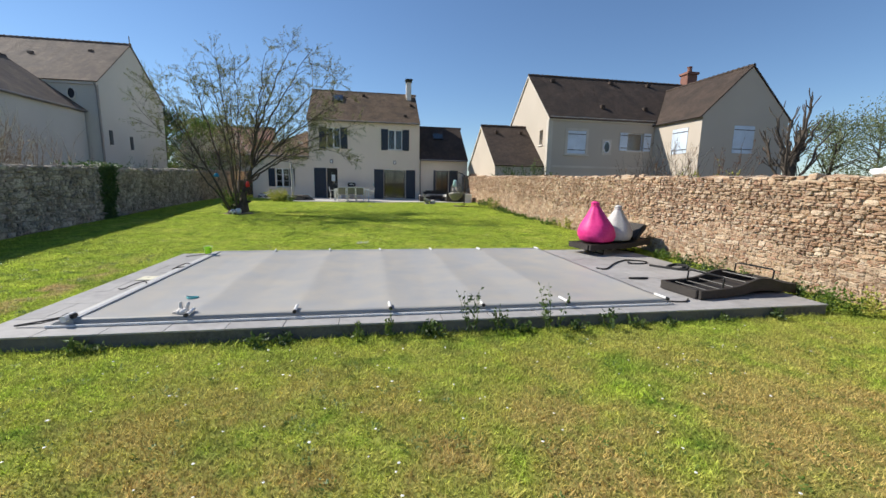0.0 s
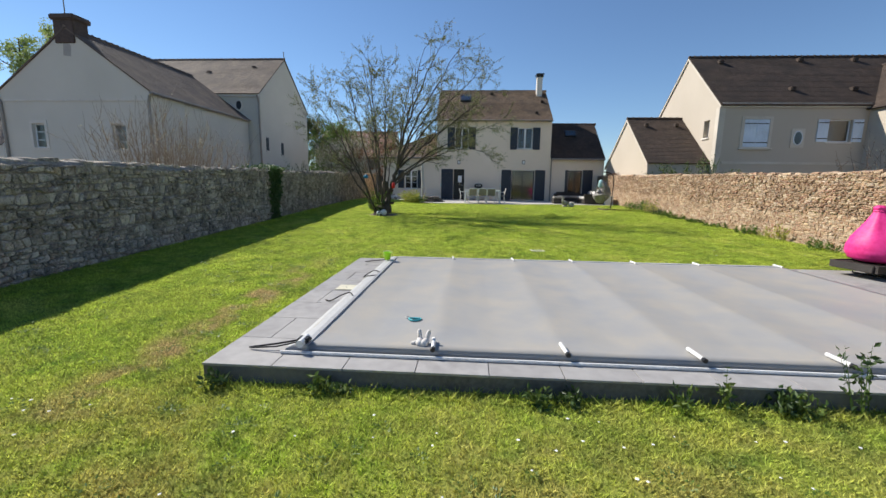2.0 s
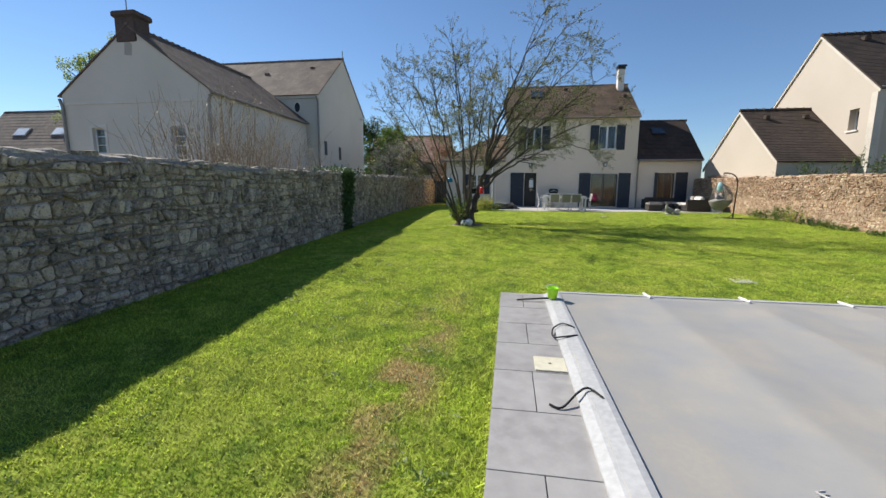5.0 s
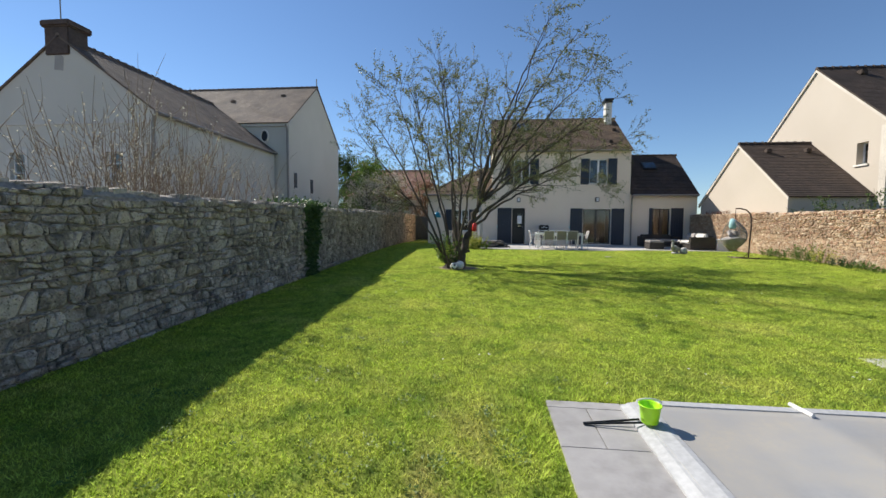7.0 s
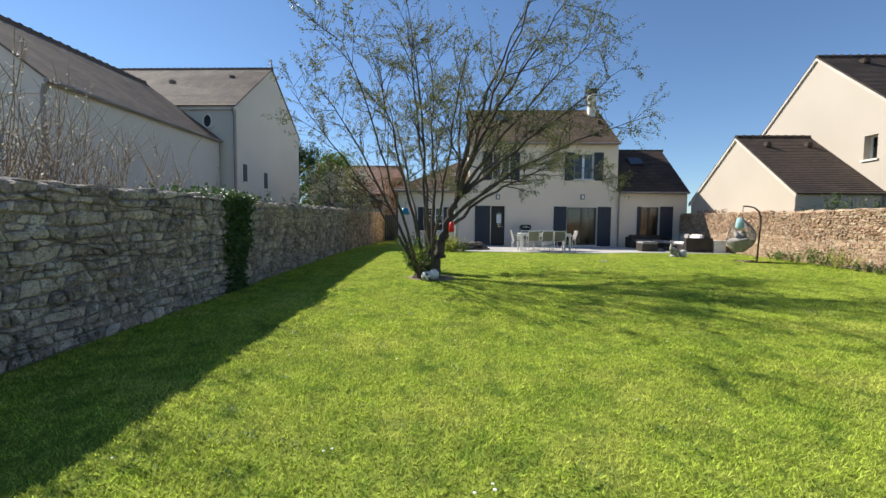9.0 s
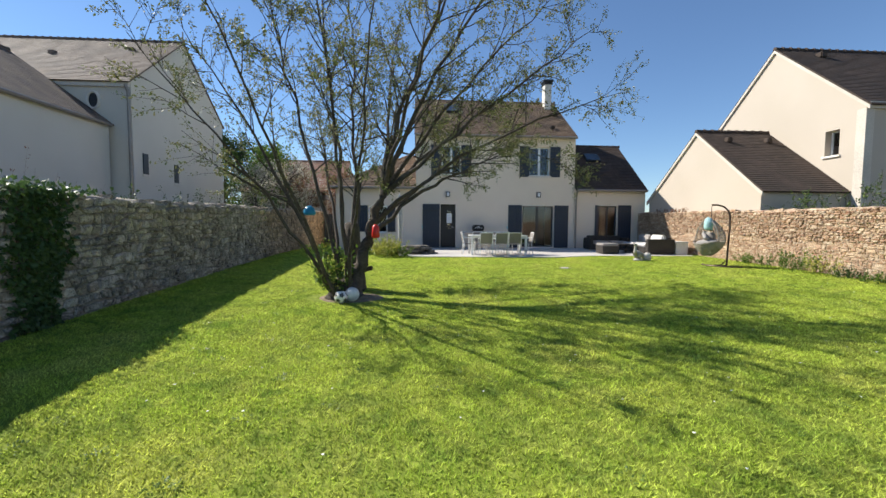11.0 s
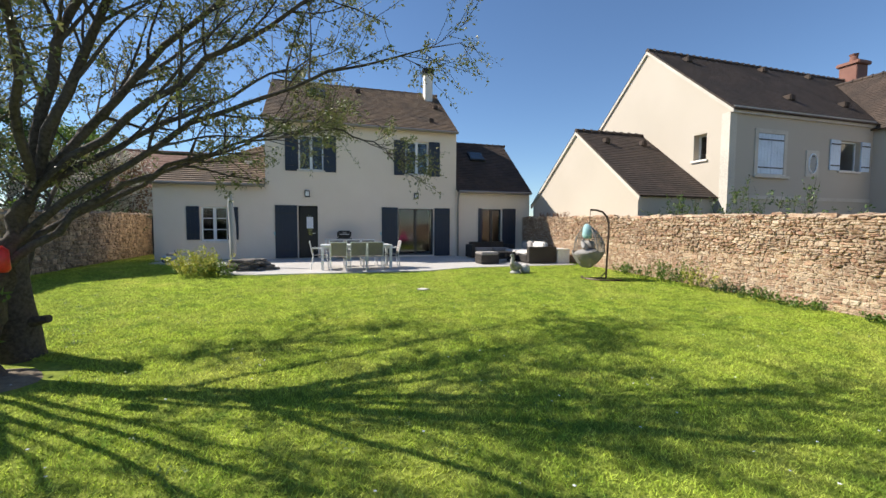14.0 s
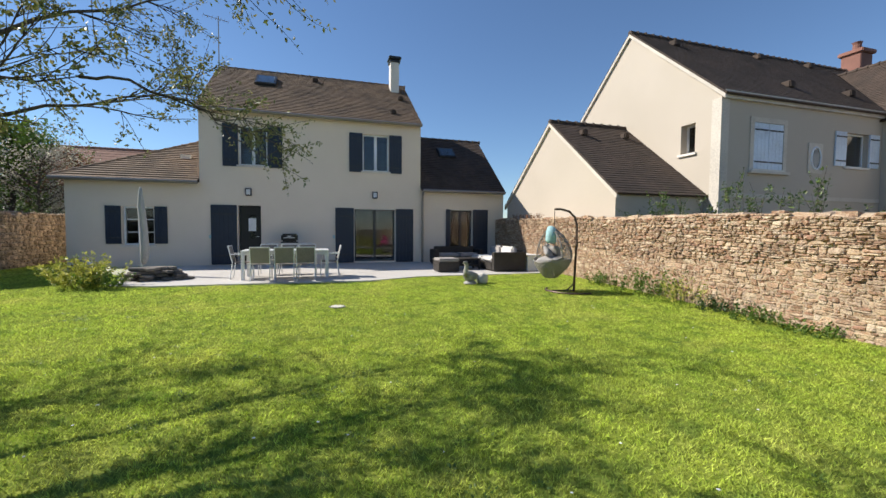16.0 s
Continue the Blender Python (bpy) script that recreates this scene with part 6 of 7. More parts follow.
lounger((5.55, 5.55, SLAB), 7, True, "dark wicker sun lounger lying upside down on the tiles")
lounger((5.8, 9.3, SLAB), 14, False, "dark wicker sun lounger with bean bags on it")
bean_bag("bean_bag", (5.35, 9.2, SLAB + 0.265), "hot pink bean bag slumped on a wicker lounger", "pink", 1.0, 0.45, -0.1, 1)
bean_bag("bean_bag", (6.0, 9.4, SLAB + 0.27), "pale grey bean bag on a wicker lounger", "bag_grey", 0.9, 0.4, 0.02, 5)
board = thing("back_cushion", (6.42, 9.45, SLAB + 0.31), "dark cushion leaning behind the bean bags", "cushion")
part("pad", box(bmesh.new(), -0.06, 0.06, -0.3, 0.3, 0.0, 0.46, 0.03, Matrix.Rotation(0.6, 4, "Y")), "wicker_dark", board)

# weeds along the slab's front edge
rngw = random.Random(5)
for k, (x, h, n) in enumerate(((1.06, 0.62, 6), (1.42, 0.4, 5), (2.05, 0.78, 6), (2.8, 0.42, 5), (0.1, 0.42, 4), (-0.3, 0.32, 3), (0.5, 0.22, 8), (0.62, 0.24, 8), (-1.35, 0.16, 9), (-1.1, 0.16, 8), (3.2, 0.2, 7), (-3.1, 0.2, 5), (-4.0, 0.22, 7), (-2.95, 0.14, 7), (1.7, 0.18, 7), (2.4, 0.2, 7), (3.7, 0.16, 6), (4.6, 0.16, 6), (5.4, 0.2, 7))):
    shrub("weed", (x, 4.6 - rngw.uniform(0.0, 0.08), -0.19), "leafy green weed growing at the slab's edge", "weed", n, h * 0.9, 0.06, "leaf_rose" if k % 3 else "leaf_dark", 0.06, 14, "leaf_green", 90 + k, 0.08, 0.12, 0.005, 0.4, "weeds along the slab")
for k, (x, y, h, w, lf) in enumerate(((6.75, 4.9, 0.42, 0.3, "leaf_green"), (6.9, 5.5, 0.35, 0.25, "leaf_dark"), (6.5, 7.2, 0.42, 0.3, "leaf_dark"), (6.75, 6.6, 0.25, 0.3, "leaf_green"), (7.2, 4.4, 0.4, 0.35, "leaf_yellow"), (6.75, 8.4, 0.3, 0.2, "leaf_green"),
                                       (6.2, 21.3, 0.75, 0.35, "leaf_green"), (6.3, 20.7, 0.7, 0.35, "leaf_yellow"), (6.2, 22.0, 0.6, 0.3, "leaf_green"), (6.4, 19.4, 0.3, 0.3, "leaf_green"), (6.45, 18.6, 0.22, 0.3, "leaf_green"), (6.4, 20.0, 0.35, 0.3, "leaf_dark"), (6.5, 17.4, 0.2, 0.3, "leaf_green"), (6.55, 16.2, 0.2, 0.3, "leaf_green"), (6.7, 13.5, 0.45, 0.3, "leaf_yellow"), (6.65, 14.6, 0.3, 0.3, "leaf_green"), (6.8, 12.0, 0.3, 0.3, "leaf_green"), (6.9, 10.6, 0.25, 0.3, "leaf_green"), (6.45, 23.2, 0.4, 0.3, "leaf_green"))):
    shrub("wall_foot_weed", (x, y, ground_z(y)), "tufted weeds at the foot of the tan wall", "weed", 26, h, w, lf, 0.06, 18, "leaf_green", 120 + k, 0.2, 0.04, 0.004, 0.6, "weeds at the wall")


# ---- round the tree ----
def build_stump():
    s = thing("tree_stump", (-5.52, 18.9, 0.22), "thick weathered dead trunk with a sawn top", "stump")
    bm = bmesh.new()
    lathe(bm, [(0.26, -0.05), (0.22, 0.06), (0.19, 0.3), (0.17, 0.7), (0.155, 1.0), (0.15, 1.22), (0.14, 1.32), (0.1, 1.35)], 18)
    for v in bm.verts:
        v.co += Vector(noise.noise_vector(v.co * 3)) * 0.05
        v.co.x -= 0.06 * v.co.z
    part("trunk", bm, "bark", s, smooth=True)
    part("branch_stub", one_tube(((0.15, -0.05, 0.42), (0.28, -0.08, 0.45), (0.33, -0.09, 0.46)), (0.06, 0.045, 0.045), 8), "bark", s)


build_stump()
bm = bmesh.new()
lathe(bm, [(0.5, -0.05), (0.46, 0.02), (0.3, 0.045), (0.1, 0.06)], 24)
for v in bm.verts:
    k = 1 + 0.25 * noise.noise(v.co * 2)
    v.co.x *= k * 1.3
    v.co.y *= k
soil = part("soil_mound", bm, "soil", smooth=True)
soil.location = (-5.5, 18.15, 0.19)
structure(soil, "bare dry soil round the foot of the tree", "soil")


def sphere_ball(name, at, r, mat, label, category, patches=False):
    b = thing(name, at, label, category)
    bm = bmesh.new()
    bmesh.ops.create_icosphere(bm, subdivisions=3, radius=r)
    part("shell", bm, mat, b, smooth=True)
    if patches:
        ico = bmesh.new()
        bmesh.ops.create_icosphere(ico, subdivisions=1, radius=1)
        dirs = [v.co.copy().normalized() for v in ico.verts]
        ico.free()
        for d in dirs:
            pm = bmesh.new()
            q = d.to_track_quat("Z", "Y").to_matrix().to_4x4()
            vs = []
            for rad, lift in ((0.40, 0.0), (0.2, 0.06)):
                vs.append([pm.verts.new(q @ (Vector((rad * math.cos(a), rad * math.sin(a), math.sqrt(1 - rad * rad))) * (r * 1.012))) for a in (2 * math.pi * k / 5 for k in range(5))])
            for k in range(5):
                pm.faces.new((vs[0][k], vs[0][(k + 1) % 5], vs[1][(k + 1) % 5], vs[1][k]))
            pm.faces.new(vs[1])
            part("patch", pm, "black_plastic", b)
    return b


# plain white ball, no lamp in it
sphere_ball("white_ball", (-5.42, 17.78, 0.33), 0.125, "white_plastic", "round white garden ball beside the tree", "ball")
sphere_ball("football", (-5.58, 17.62, 0.31), 0.11, "white_plastic", "white football with black patches on the lawn", "football", True)


def build_hanging_toys():
    h = thing("blue_helmet", (-6.05, 17.5, 1.68), "blue plastic helmet hung on a tree stem", "helmet")
    bm = bmesh.new()
    lathe(bm, [(0.13, 0.0), (0.14, 0.04), (0.125, 0.1), (0.09, 0.15), (0.03, 0.18)], 18)
    h.scale = (0.72, 0.72, 0.85)
    part("shell", bm, "blue_shell", h, smooth=True)
    part("vent", one_box(0.06, 0.13, -0.05, 0.02, 0.06, 0.1, 0.01), "white_plastic", h)
    part("strap", one_tube(((0, 0, 0.17), (0.02, 0.05, 0.3), (0.1, 0.12, 0.42)), 0.008, 6), "strap", h)
    r = thing("red_feeder", (-5.02, 17.85, 1.3), "red plastic bird feeder on the trunk", "bird feeder")
    bm = bmesh.new()
    lathe(bm, [(0.05, 0), (0.07, 0.03), (0.06, 0.2), (0.02, 0.24)], 12)
    part("body", bm, "red_plastic", r, smooth=True)
    part("hook", one_tube(((0, 0, 0.23), (-0.05, 0, 0.3), (-0.12, 0, 0.33)), 0.006, 6), "metal_black", r)


build_hanging_toys()
shrub("orange_flower", (-5.7, 18.0, 0.22), "orange flowering stalks among the tree's stems", "plant", 9, 1.1, 0.12, "leaf_yellow", 0.06, 16, "leaf_green", 150, 0.1, 0.05, 0.005, 0.3)


# ---- terrace ----
def dining_table(at):
    t = thing("dining_table", at, "long white aluminium garden dining table", "table")
    L, W, H = 2.12, 0.95, 0.74
    part("tabletop", one_box(-L / 2, L / 2, -W / 2, W / 2, H - 0.035, H, 0.008), "alu_white", t)
    part("apron", one_box(-L / 2 + 0.06, L / 2 - 0.06, -W / 2 + 0.05, -W / 2 + 0.08, H - 0.1, H - 0.037), "alu_white", t)
    part("apron", one_box(-L / 2 + 0.06, L / 2 - 0.06, W / 2 - 0.08, W / 2 - 0.05, H - 0.1, H - 0.037), "alu_white", t)
    for x in (-L / 2 + 0.05, L / 2 - 0.05):
        for y in (-W / 2 + 0.05, W / 2 - 0.05):
            part("leg", one_box(x - 0.04, x + 0.04, y - 0.04, y + 0.04, 0, H - 0.037, 0.006), "alu_white", t)
    return t


def garden_chair(at, rz):
    """A sling chair that faces +y in its own frame."""
    c = thing("garden_chair", at, "white aluminium garden chair with taupe sling seat", "chair", "chairs round the table", rz=rz)
    w, d = 0.44, 0.44
    for x in (-w / 2, w / 2):
        part("back_post", one_tube(((x, -d / 2 - 0.06, 0), (x, -d / 2, 0.43), (x, -d / 2 - 0.1, 0.84)), 0.014, 6), "alu_white", c)
        part("leg", one_tube(((x, d / 2, 0), (x, d / 2 - 0.03, 0.42)), 0.014, 6), "alu_white", c)
        part("armrest", one_tube(((x, d / 2 - 0.03, 0.42), (x * 1.06, d / 2 - 0.06, 0.62), (x * 1.06, -d / 2 - 0.04, 0.64)), 0.014, 6), "alu_white", c)
    part("top_rail", one_tube(((-w / 2, -d / 2 - 0.1, 0.84), (w / 2, -d / 2 - 0.1, 0.84)), 0.014, 6), "alu_white", c)
    bm = prism(bmesh.new(), [(-w / 2 + 0.012, -d / 2 - 0.004, 0.44), (-w / 2 + 0.012, -d / 2 - 0.095, 0.82), (-w / 2 + 0.012, -d / 2 - 0.083, 0.825), (-w / 2 + 0.012, -d / 2 + 0.01, 0.44)], (w - 0.024, 0, 0))
    part("backrest", bm, "sling", c, "taupe sling mesh")
    part("seat", one_box(-w / 2 + 0.012, w / 2 - 0.012, -d / 2, d / 2 - 0.03, 0.415, 0.428), "sling", c, "taupe sling mesh")
    return c


dining_table((-1.24, 26.1, TZ))
first = garden_chair((-1.8, 25.5, TZ), 0)
for x, y, rz in ((-1.26, 25.47, 3), (-0.74, 25.52, -2), (-1.8, 26.85, 180), (-1.26, 26.9, 177), (-0.74, 26.87, 183), (-2.3, 26.1, -90), (-0.18, 26.1, 90)):
    copy_thing(first, pose(x, y, TZ, 0, 0, rz))


def build_grill():
    g = thing("gas_grill", (-1.42, 29.8, TZ), "black gas griddle on a pale cart by the house wall", "grill")
    part("worktop", one_box(-0.75, 0.75, -0.28, 0.28, 0.76, 0.8, 0.006), "bag_grey", g)
    part("lower_shelf", one_box(-0.72, 0.72, -0.26, 0.26, 0.25, 0.27), "bag_grey", g)
    for x in (-0.7, 0.7):
        for y in (-0.24, 0.24):
            part("leg", one_box(x - 0.02, x + 0.02, y - 0.02, y + 0.02, 0, 0.76), "alu_white", g)
    hood = part("hood", one_box(-0.27, 0.27, -0.2, 0.2, 0.84, 1.12, 0.05), "metal_black", g)
    part("hood_handle", one_tube(((-0.18, -0.23, 0.98), (0.18, -0.23, 0.98)), 0.012, 6), "alu_white", hood)
    part("badge", one_box(-0.06, 0.06, -0.204, -0.2, 1.02, 1.05), "alu_white", hood)
    part("base", one_box(-0.28, 0.28, -0.2, 0.2, 0.802, 0.838), "metal_black", g)


build_grill()


def cushion_box(x0, x1, y0, y1, z0, z1):
    return one_box(x0, x1, y0, y1, z0, z1, min(0.05, (z1 - z0) * 0.4))


def build_lounge():
    o = thing("ottoman", (3.35, 26.6, TZ), "dark wicker ottoman with a pale cushion", "ottoman")
    part("body", one_box(-0.33, 0.33, -0.33, 0.33, 0.02, 0.32, 0.015), "wicker_dark", o)
    part("cushion", cushion_box(-0.34, 0.34, -0.34, 0.34, 0.322, 0.42), "cushion_grey", o)
    s = thing("corner_sofa", (5.3, 27.2, TZ), "dark wicker corner sofa with off-white cushions", "sofa")
    part("base", one_box(-0.55, 0.55, -0.9, 0.9, 0.03, 0.28, 0.015), "wicker_dark", s)
    part("arm", one_box(-0.55, 0.55, -1.12, -0.905, 0.03, 0.6, 0.02), "wicker_dark", s)
    part("back", one_box(0.36, 0.55, -0.9, 0.9, 0.282, 0.66, 0.02), "wicker_dark", s)
    part("seat_cushion", cushion_box(-0.56, 0.35, -0.9, -0.02, 0.285, 0.43), "cushion", s)
    part("seat_cushion", cushion_box(-0.56, 0.35, 0.02, 0.9, 0.285, 0.43), "cushion", s)
    part("back_cushion", cushion_box(0.16, 0.35, -0.88, -0.04, 0.435, 0.76), "cushion", s)
    part("back_cushion", cushion_box(0.16, 0.35, 0.04, 0.88, 0.435, 0.76), "cushion_grey", s)
    s2 = thing("lounge_sofa", (4.6, 29.3, TZ), "dark wicker two-seat sofa under the window", "sofa")
    part("base", one_box(-0.8, 0.8, -0.4, 0.4, 0.03, 0.28, 0.015), "wicker_dark", s2)
    part("back", one_box(-0.8, 0.8, 0.25, 0.4, 0.282, 0.66, 0.02), "wicker_dark", s2)
    part("arm", one_box(-0.95, -0.805, -0.4, 0.4, 0.03, 0.56, 0.02), "wicker_dark", s2)
    part("arm", one_box(0.805, 0.95, -0.4, 0.4, 0.03, 0.56, 0.02), "wicker_dark", s2)
    part("seat_cushion", cushion_box(-0.79, -0.01, -0.41, 0.24, 0.285, 0.42), "cushion_grey", s2)
    part("seat_cushion", cushion_box(0.01, 0.79, -0.41, 0.24, 0.285, 0.42), "cushion_grey", s2)
    t = thing("coffee_table", (4.15, 27.2, TZ), "low dark wicker coffee table", "table")
    part("tabletop", one_box(-0.48, 0.48, -0.32, 0.32, 0.33, 0.37, 0.01), "wicker_dark", t)
    part("shelf", one_box(-0.42, 0.42, -0.27, 0.27, 0.12, 0.15), "wicker_dark", t)
    for x in (-0.44, 0.44):
        for y in (-0.28, 0.28):
            part("leg", one_box(x - 0.03, x + 0.03, y - 0.03, y + 0.03, 0, 0.33), "wicker_dark", t)
    c = thing("storage_chest", (6.15, 26.6, TZ), "white plastic garden storage chest", "chest")
    part("body", one_box(-0.25, 0.25, -0.5, 0.5, 0.0, 0.46, 0.01), "white_plastic", c)
    part("lid", one_box(-0.27, 0.27, -0.52, 0.52, 0.462, 0.51, 0.01), "white_plastic", c)


build_lounge()


def build_egg_chair():
    e = thing("hanging_egg_chair", (5.05, 22.4, 0.34), "grey wicker hanging egg chair on a curved steel stand", "hanging chair")
    pole = [(0, 0, 0.02), (0.02, 0, 0.6), (0.05, 0, 1.15), (0.05, 0.01, 1.5), (0.0, 0.03, 1.68), (-0.12, 0.06, 1.8), (-0.3, 0.1, 1.85), (-0.44, 0.14, 1.85)]
    part("pole", one_tube(pole, 0.026, 8), "metal_rust", e)
    for a0, a1 in ((2.2, 3.6), (3.6, 5.0)):
        part("foot", one_tube([(0.55 * math.cos(a) + 0.0 - 0.02, 0.55 * math.sin(a) + 0.1, 0.025) for a in (a0 + (a1 - a0) * k / 8 for k in range(9))], 0.022, 6), "metal_rust", e)
    part("foot", one_tube(((0, 0, 0.025), (-0.3, 0.1, 0.025), (-0.55, 0.12, 0.025)), 0.022, 6), "metal_rust", e)
    part("brace", one_tube(((0.01, 0, 0.2), (-0.15, 0.05, 0.03)), 0.015, 6), "metal_rust", e)
    part("chain", one_tube(((-0.44, 0.14, 1.85), (-0.44, 0.14, 1.46)), 0.008, 6), "metal_black", e)
    # woven shell: close weave in the bowl, an open lattice above, open on one side
    cx, cy, z0, hgt, rad = -0.46, 0.18, 0.31, 1.16, 0.43

    def radius_at(f):
        if f < 0.42:
            return rad * math.sin(math.pi / 2 * min(1, 0.12 + 0.88 * f / 0.42)) ** 0.8
        return rad * math.cos((f - 0.42) / 0.58 * math.pi / 2) ** 0.75

    def pt(a, f, k=1.0):
        r = radius_at(f) * k
        lean = 0.05 * math.sin(math.pi * f)
        return Vector((cx + lean - 0.03 + r * math.cos(a), cy + r * 0.9 * math.sin(a), z0 + hgt * f))

    open_mid, half = -2.9, 1.3
    shell = Mesher()
    levels = [0.01 + 0.36 * i / 25 for i in range(26)] + [0.37 + 0.6 * i / 13 for i in range(1, 14)]
    for f in levels:
        gap = half * max(0.0, min(1.0, (f - 0.3) / 0.12)) * (1 - max(0, f - 0.8) / 0.25)
        a0 = open_mid + gap
        a1 = open_mid + 2 * math.pi - gap
        pts = [pt(a0 + (a1 - a0) * k / 36, f + 0.006 * math.sin(k * 1.7 + f * 40)) for k in range(37)]
        shell.tube(pts, [0.0095 if f < 0.38 else 0.006] * 37, 4)
    for k in range(30):
        a = 2 * math.pi * k / 30
        off = abs((a - open_mid + math.pi) % (2 * math.pi) - math.pi)
        top = 0.97 if off > half else 0.32
        for twist in (-0.35, 0.35):
            pts = [pt(a + twist * math.sin(i * 0.55), 0.01 + (top - 0.01) * i / 12, 1.01) for i in range(13)]
            shell.tube(pts, [0.0065] * 13, 4)
    shell.build("woven_shell", "wicker_grey", e)["kind"] = "stuff"
    rim = [pt(open_mid + half, 0.4 + 0.52 * k / 8) for k in range(9)] + [pt(open_mid - half, 0.92 - 0.52 * k / 8) for k in range(9)]
    rim += [pt(open_mid - half + 2 * half * k / 8, 0.4 - 0.09 * math.sin(math.pi * k / 8)) for k in range(1, 9)]
    part("rim", one_tube(rim, 0.016, 6), "wicker_grey", e)

    def pillow(centre, size, turn, seed):
        """A square stuffed pillow with pinched corners and creases."""
        bm = bmesh.new()
        bmesh.ops.create_grid(bm, x_segments=12, y_segments=12, size=1.0)
        low = bmesh.ops.duplicate(bm, geom=bm.verts[:] + bm.edges[:] + bm.faces[:])["geom"]
        under = {v for v in low if isinstance(v, bmesh.types.BMVert)}
        rot = Matrix.Rotation(turn[2], 3, "Z") @ Matrix.Rotation(turn[1], 3, "Y") @ Matrix.Rotation(turn[0], 3, "X")
        for v in bm.verts:
            u, w = v.co.x, v.co.y
            puff = (max(0.0, 1 - u * u) * max(0.0, 1 - w * w)) ** 0.4
            crease = 0.16 * noise.noise(Vector((u * 2.6 + seed, w * 2.6, seed)))
            z = puff * (1 + crease) * (-1 if v in under else 1)
            pinch = 1 - 0.1 * (1 - abs(u) * abs(w))
            v.co = Vector(centre) + rot @ Vector((u * size[0] * pinch, w * size[1] * pinch, z * size[2]))
        bmesh.ops.remove_doubles(bm, verts=bm.verts, dist=0.002)
        bmesh.ops.recalc_face_normals(bm, faces=bm.faces)
        return bm

    part("seat_cushion", pillow((cx - 0.05, cy - 0.03, z0 + 0.4), (0.27, 0.26, 0.1), (0.05, -0.12, 0.5), 2.0), "cushion_pale", e, smooth=True)
    part("back_cushion", pillow((cx + 0.13, cy + 0.12, z0 + 0.55), (0.22, 0.22, 0.08), (0.3, 1.0, 0.5), 5.0), "cushion_pale", e, smooth=True)
    part("throw_pillow", pillow((cx - 0.1, cy - 0.02, z0 + 0.56), (0.15, 0.14, 0.07), (0.9, 0.5, 0.3), 9.0), "cushion_grey", e, smooth=True)
    # cloth thrown over the top
    bm = bmesh.new()
    lathe(bm, [(0.09, 0.78), (0.12, 0.86), (0.125, 0.96), (0.105, 1.07), (0.07, 1.14), (0.02, 1.17)], 18, (cx - 0.05, cy - 0.03, z0))
    for v in bm.verts:
        v.co += Vector(noise.noise_vector(v.co * 8)) * 0.02
    part("cloth", bm, "aqua_cloth", e, "pale aqua cloth over the top", smooth=True)


build_egg_chair()


def build_goose():
    bm = bmesh.new()
    capsule(bm, (-0.05, 0, 0.2), (0.18, 0, 0.17), 0.14, 0.09, 12)
    tube(bm, [(-0.13, 0, 0.22), (-0.17, 0, 0.34), (-0.15, 0, 0.46), (-0.16, 0, 0.53), (-0.22, 0, 0.54), (-0.27, 0, 0.52)], (0.09, 0.055, 0.045, 0.05, 0.03, 0.012), 10)
    lathe(bm, [(0.17, 0.0), (0.16, 0.03), (0.1, 0.08), (0.08, 0.12)], 14, (0.0, 0, 0))
    g = part("goose_statue", bm, "statue", smooth=True)
    g.location = (3.15, 23.95, 0.385)
    g.rotation_euler = (0, 0, 0.5)
    tagged(g, "weathered stone goose statue on the lawn", "statue")
    bm = bmesh.new()
    bmesh.ops.create_icosphere(bm, subdivisions=2, radius=0.17)
    for v in bm.verts:
        v.co = Vector((v.co.x * 1.0, v.co.y * 0.8, v.co.z * 0.9)) + Vector(noise.noise_vector(v.co * 6)) * 0.04
    s = part("pale_boulder", bm, "pale_stone")
    s.location = (3.5, 24.05, 0.48)
    tagged(s, "pale boulder beside the goose statue", "boulder")


build_goose()

lid = thing("manhole_cover", (-0.12, 21.95, ground_z(21.95)), "pale round inspection cover set in the lawn", "manhole cover")
part("rim", lathe(bmesh.new(), [(0.15, 0.0), (0.15, 0.014), (0.12, 0.018)], 20), "concrete", lid)
part("plate", lathe(bmesh.new(), [(0.118, 0.012), (0.118, 0.02), (0.02, 0.022)], 20), "pale_stone", lid)
lid2 = thing("inspection_slab", (-0.35, 11.0, ground_z(11.0)), "pale square inspection slab sunk in the lawn", "inspection cover")
part("plate", one_box(-0.16, 0.16, -0.16, 0.16, -0.01, 0.01, 0.004), "terrace", lid2)


def build_parasol():
    p = thing("closed_parasol", (-4.93, 27.45, TZ + 0.002), "closed parasol in a grey sleeve", "parasol")
    part("pole", one_tube(((-0.1, 0, 0), (-0.12, 0, 1.2), (-0.1, 0, 2.3)), 0.024, 8), "alu_white", p)
    bm = bmesh.new()
    lathe(bm, [(0.03, 0.3), (0.08, 0.36), (0.1, 0.7), (0.1, 1.3), (0.085, 1.9), (0.05, 2.3), (0.02, 2.38)], 16, (-0.06, 0, 0))
    for v in bm.verts:
        v.co.x += 0.03 * math.sin(v.co.z * 2)
        v.co += Vector(noise.noise_vector(v.co * 5)) * 0.02
    part("sleeve", bm, "parasol", p, smooth=True)
    part("foot", one_box(-0.3, 0.3, -0.3, 0.3, 0.0, 0.06, 0.01), "concrete", p)


build_parasol()


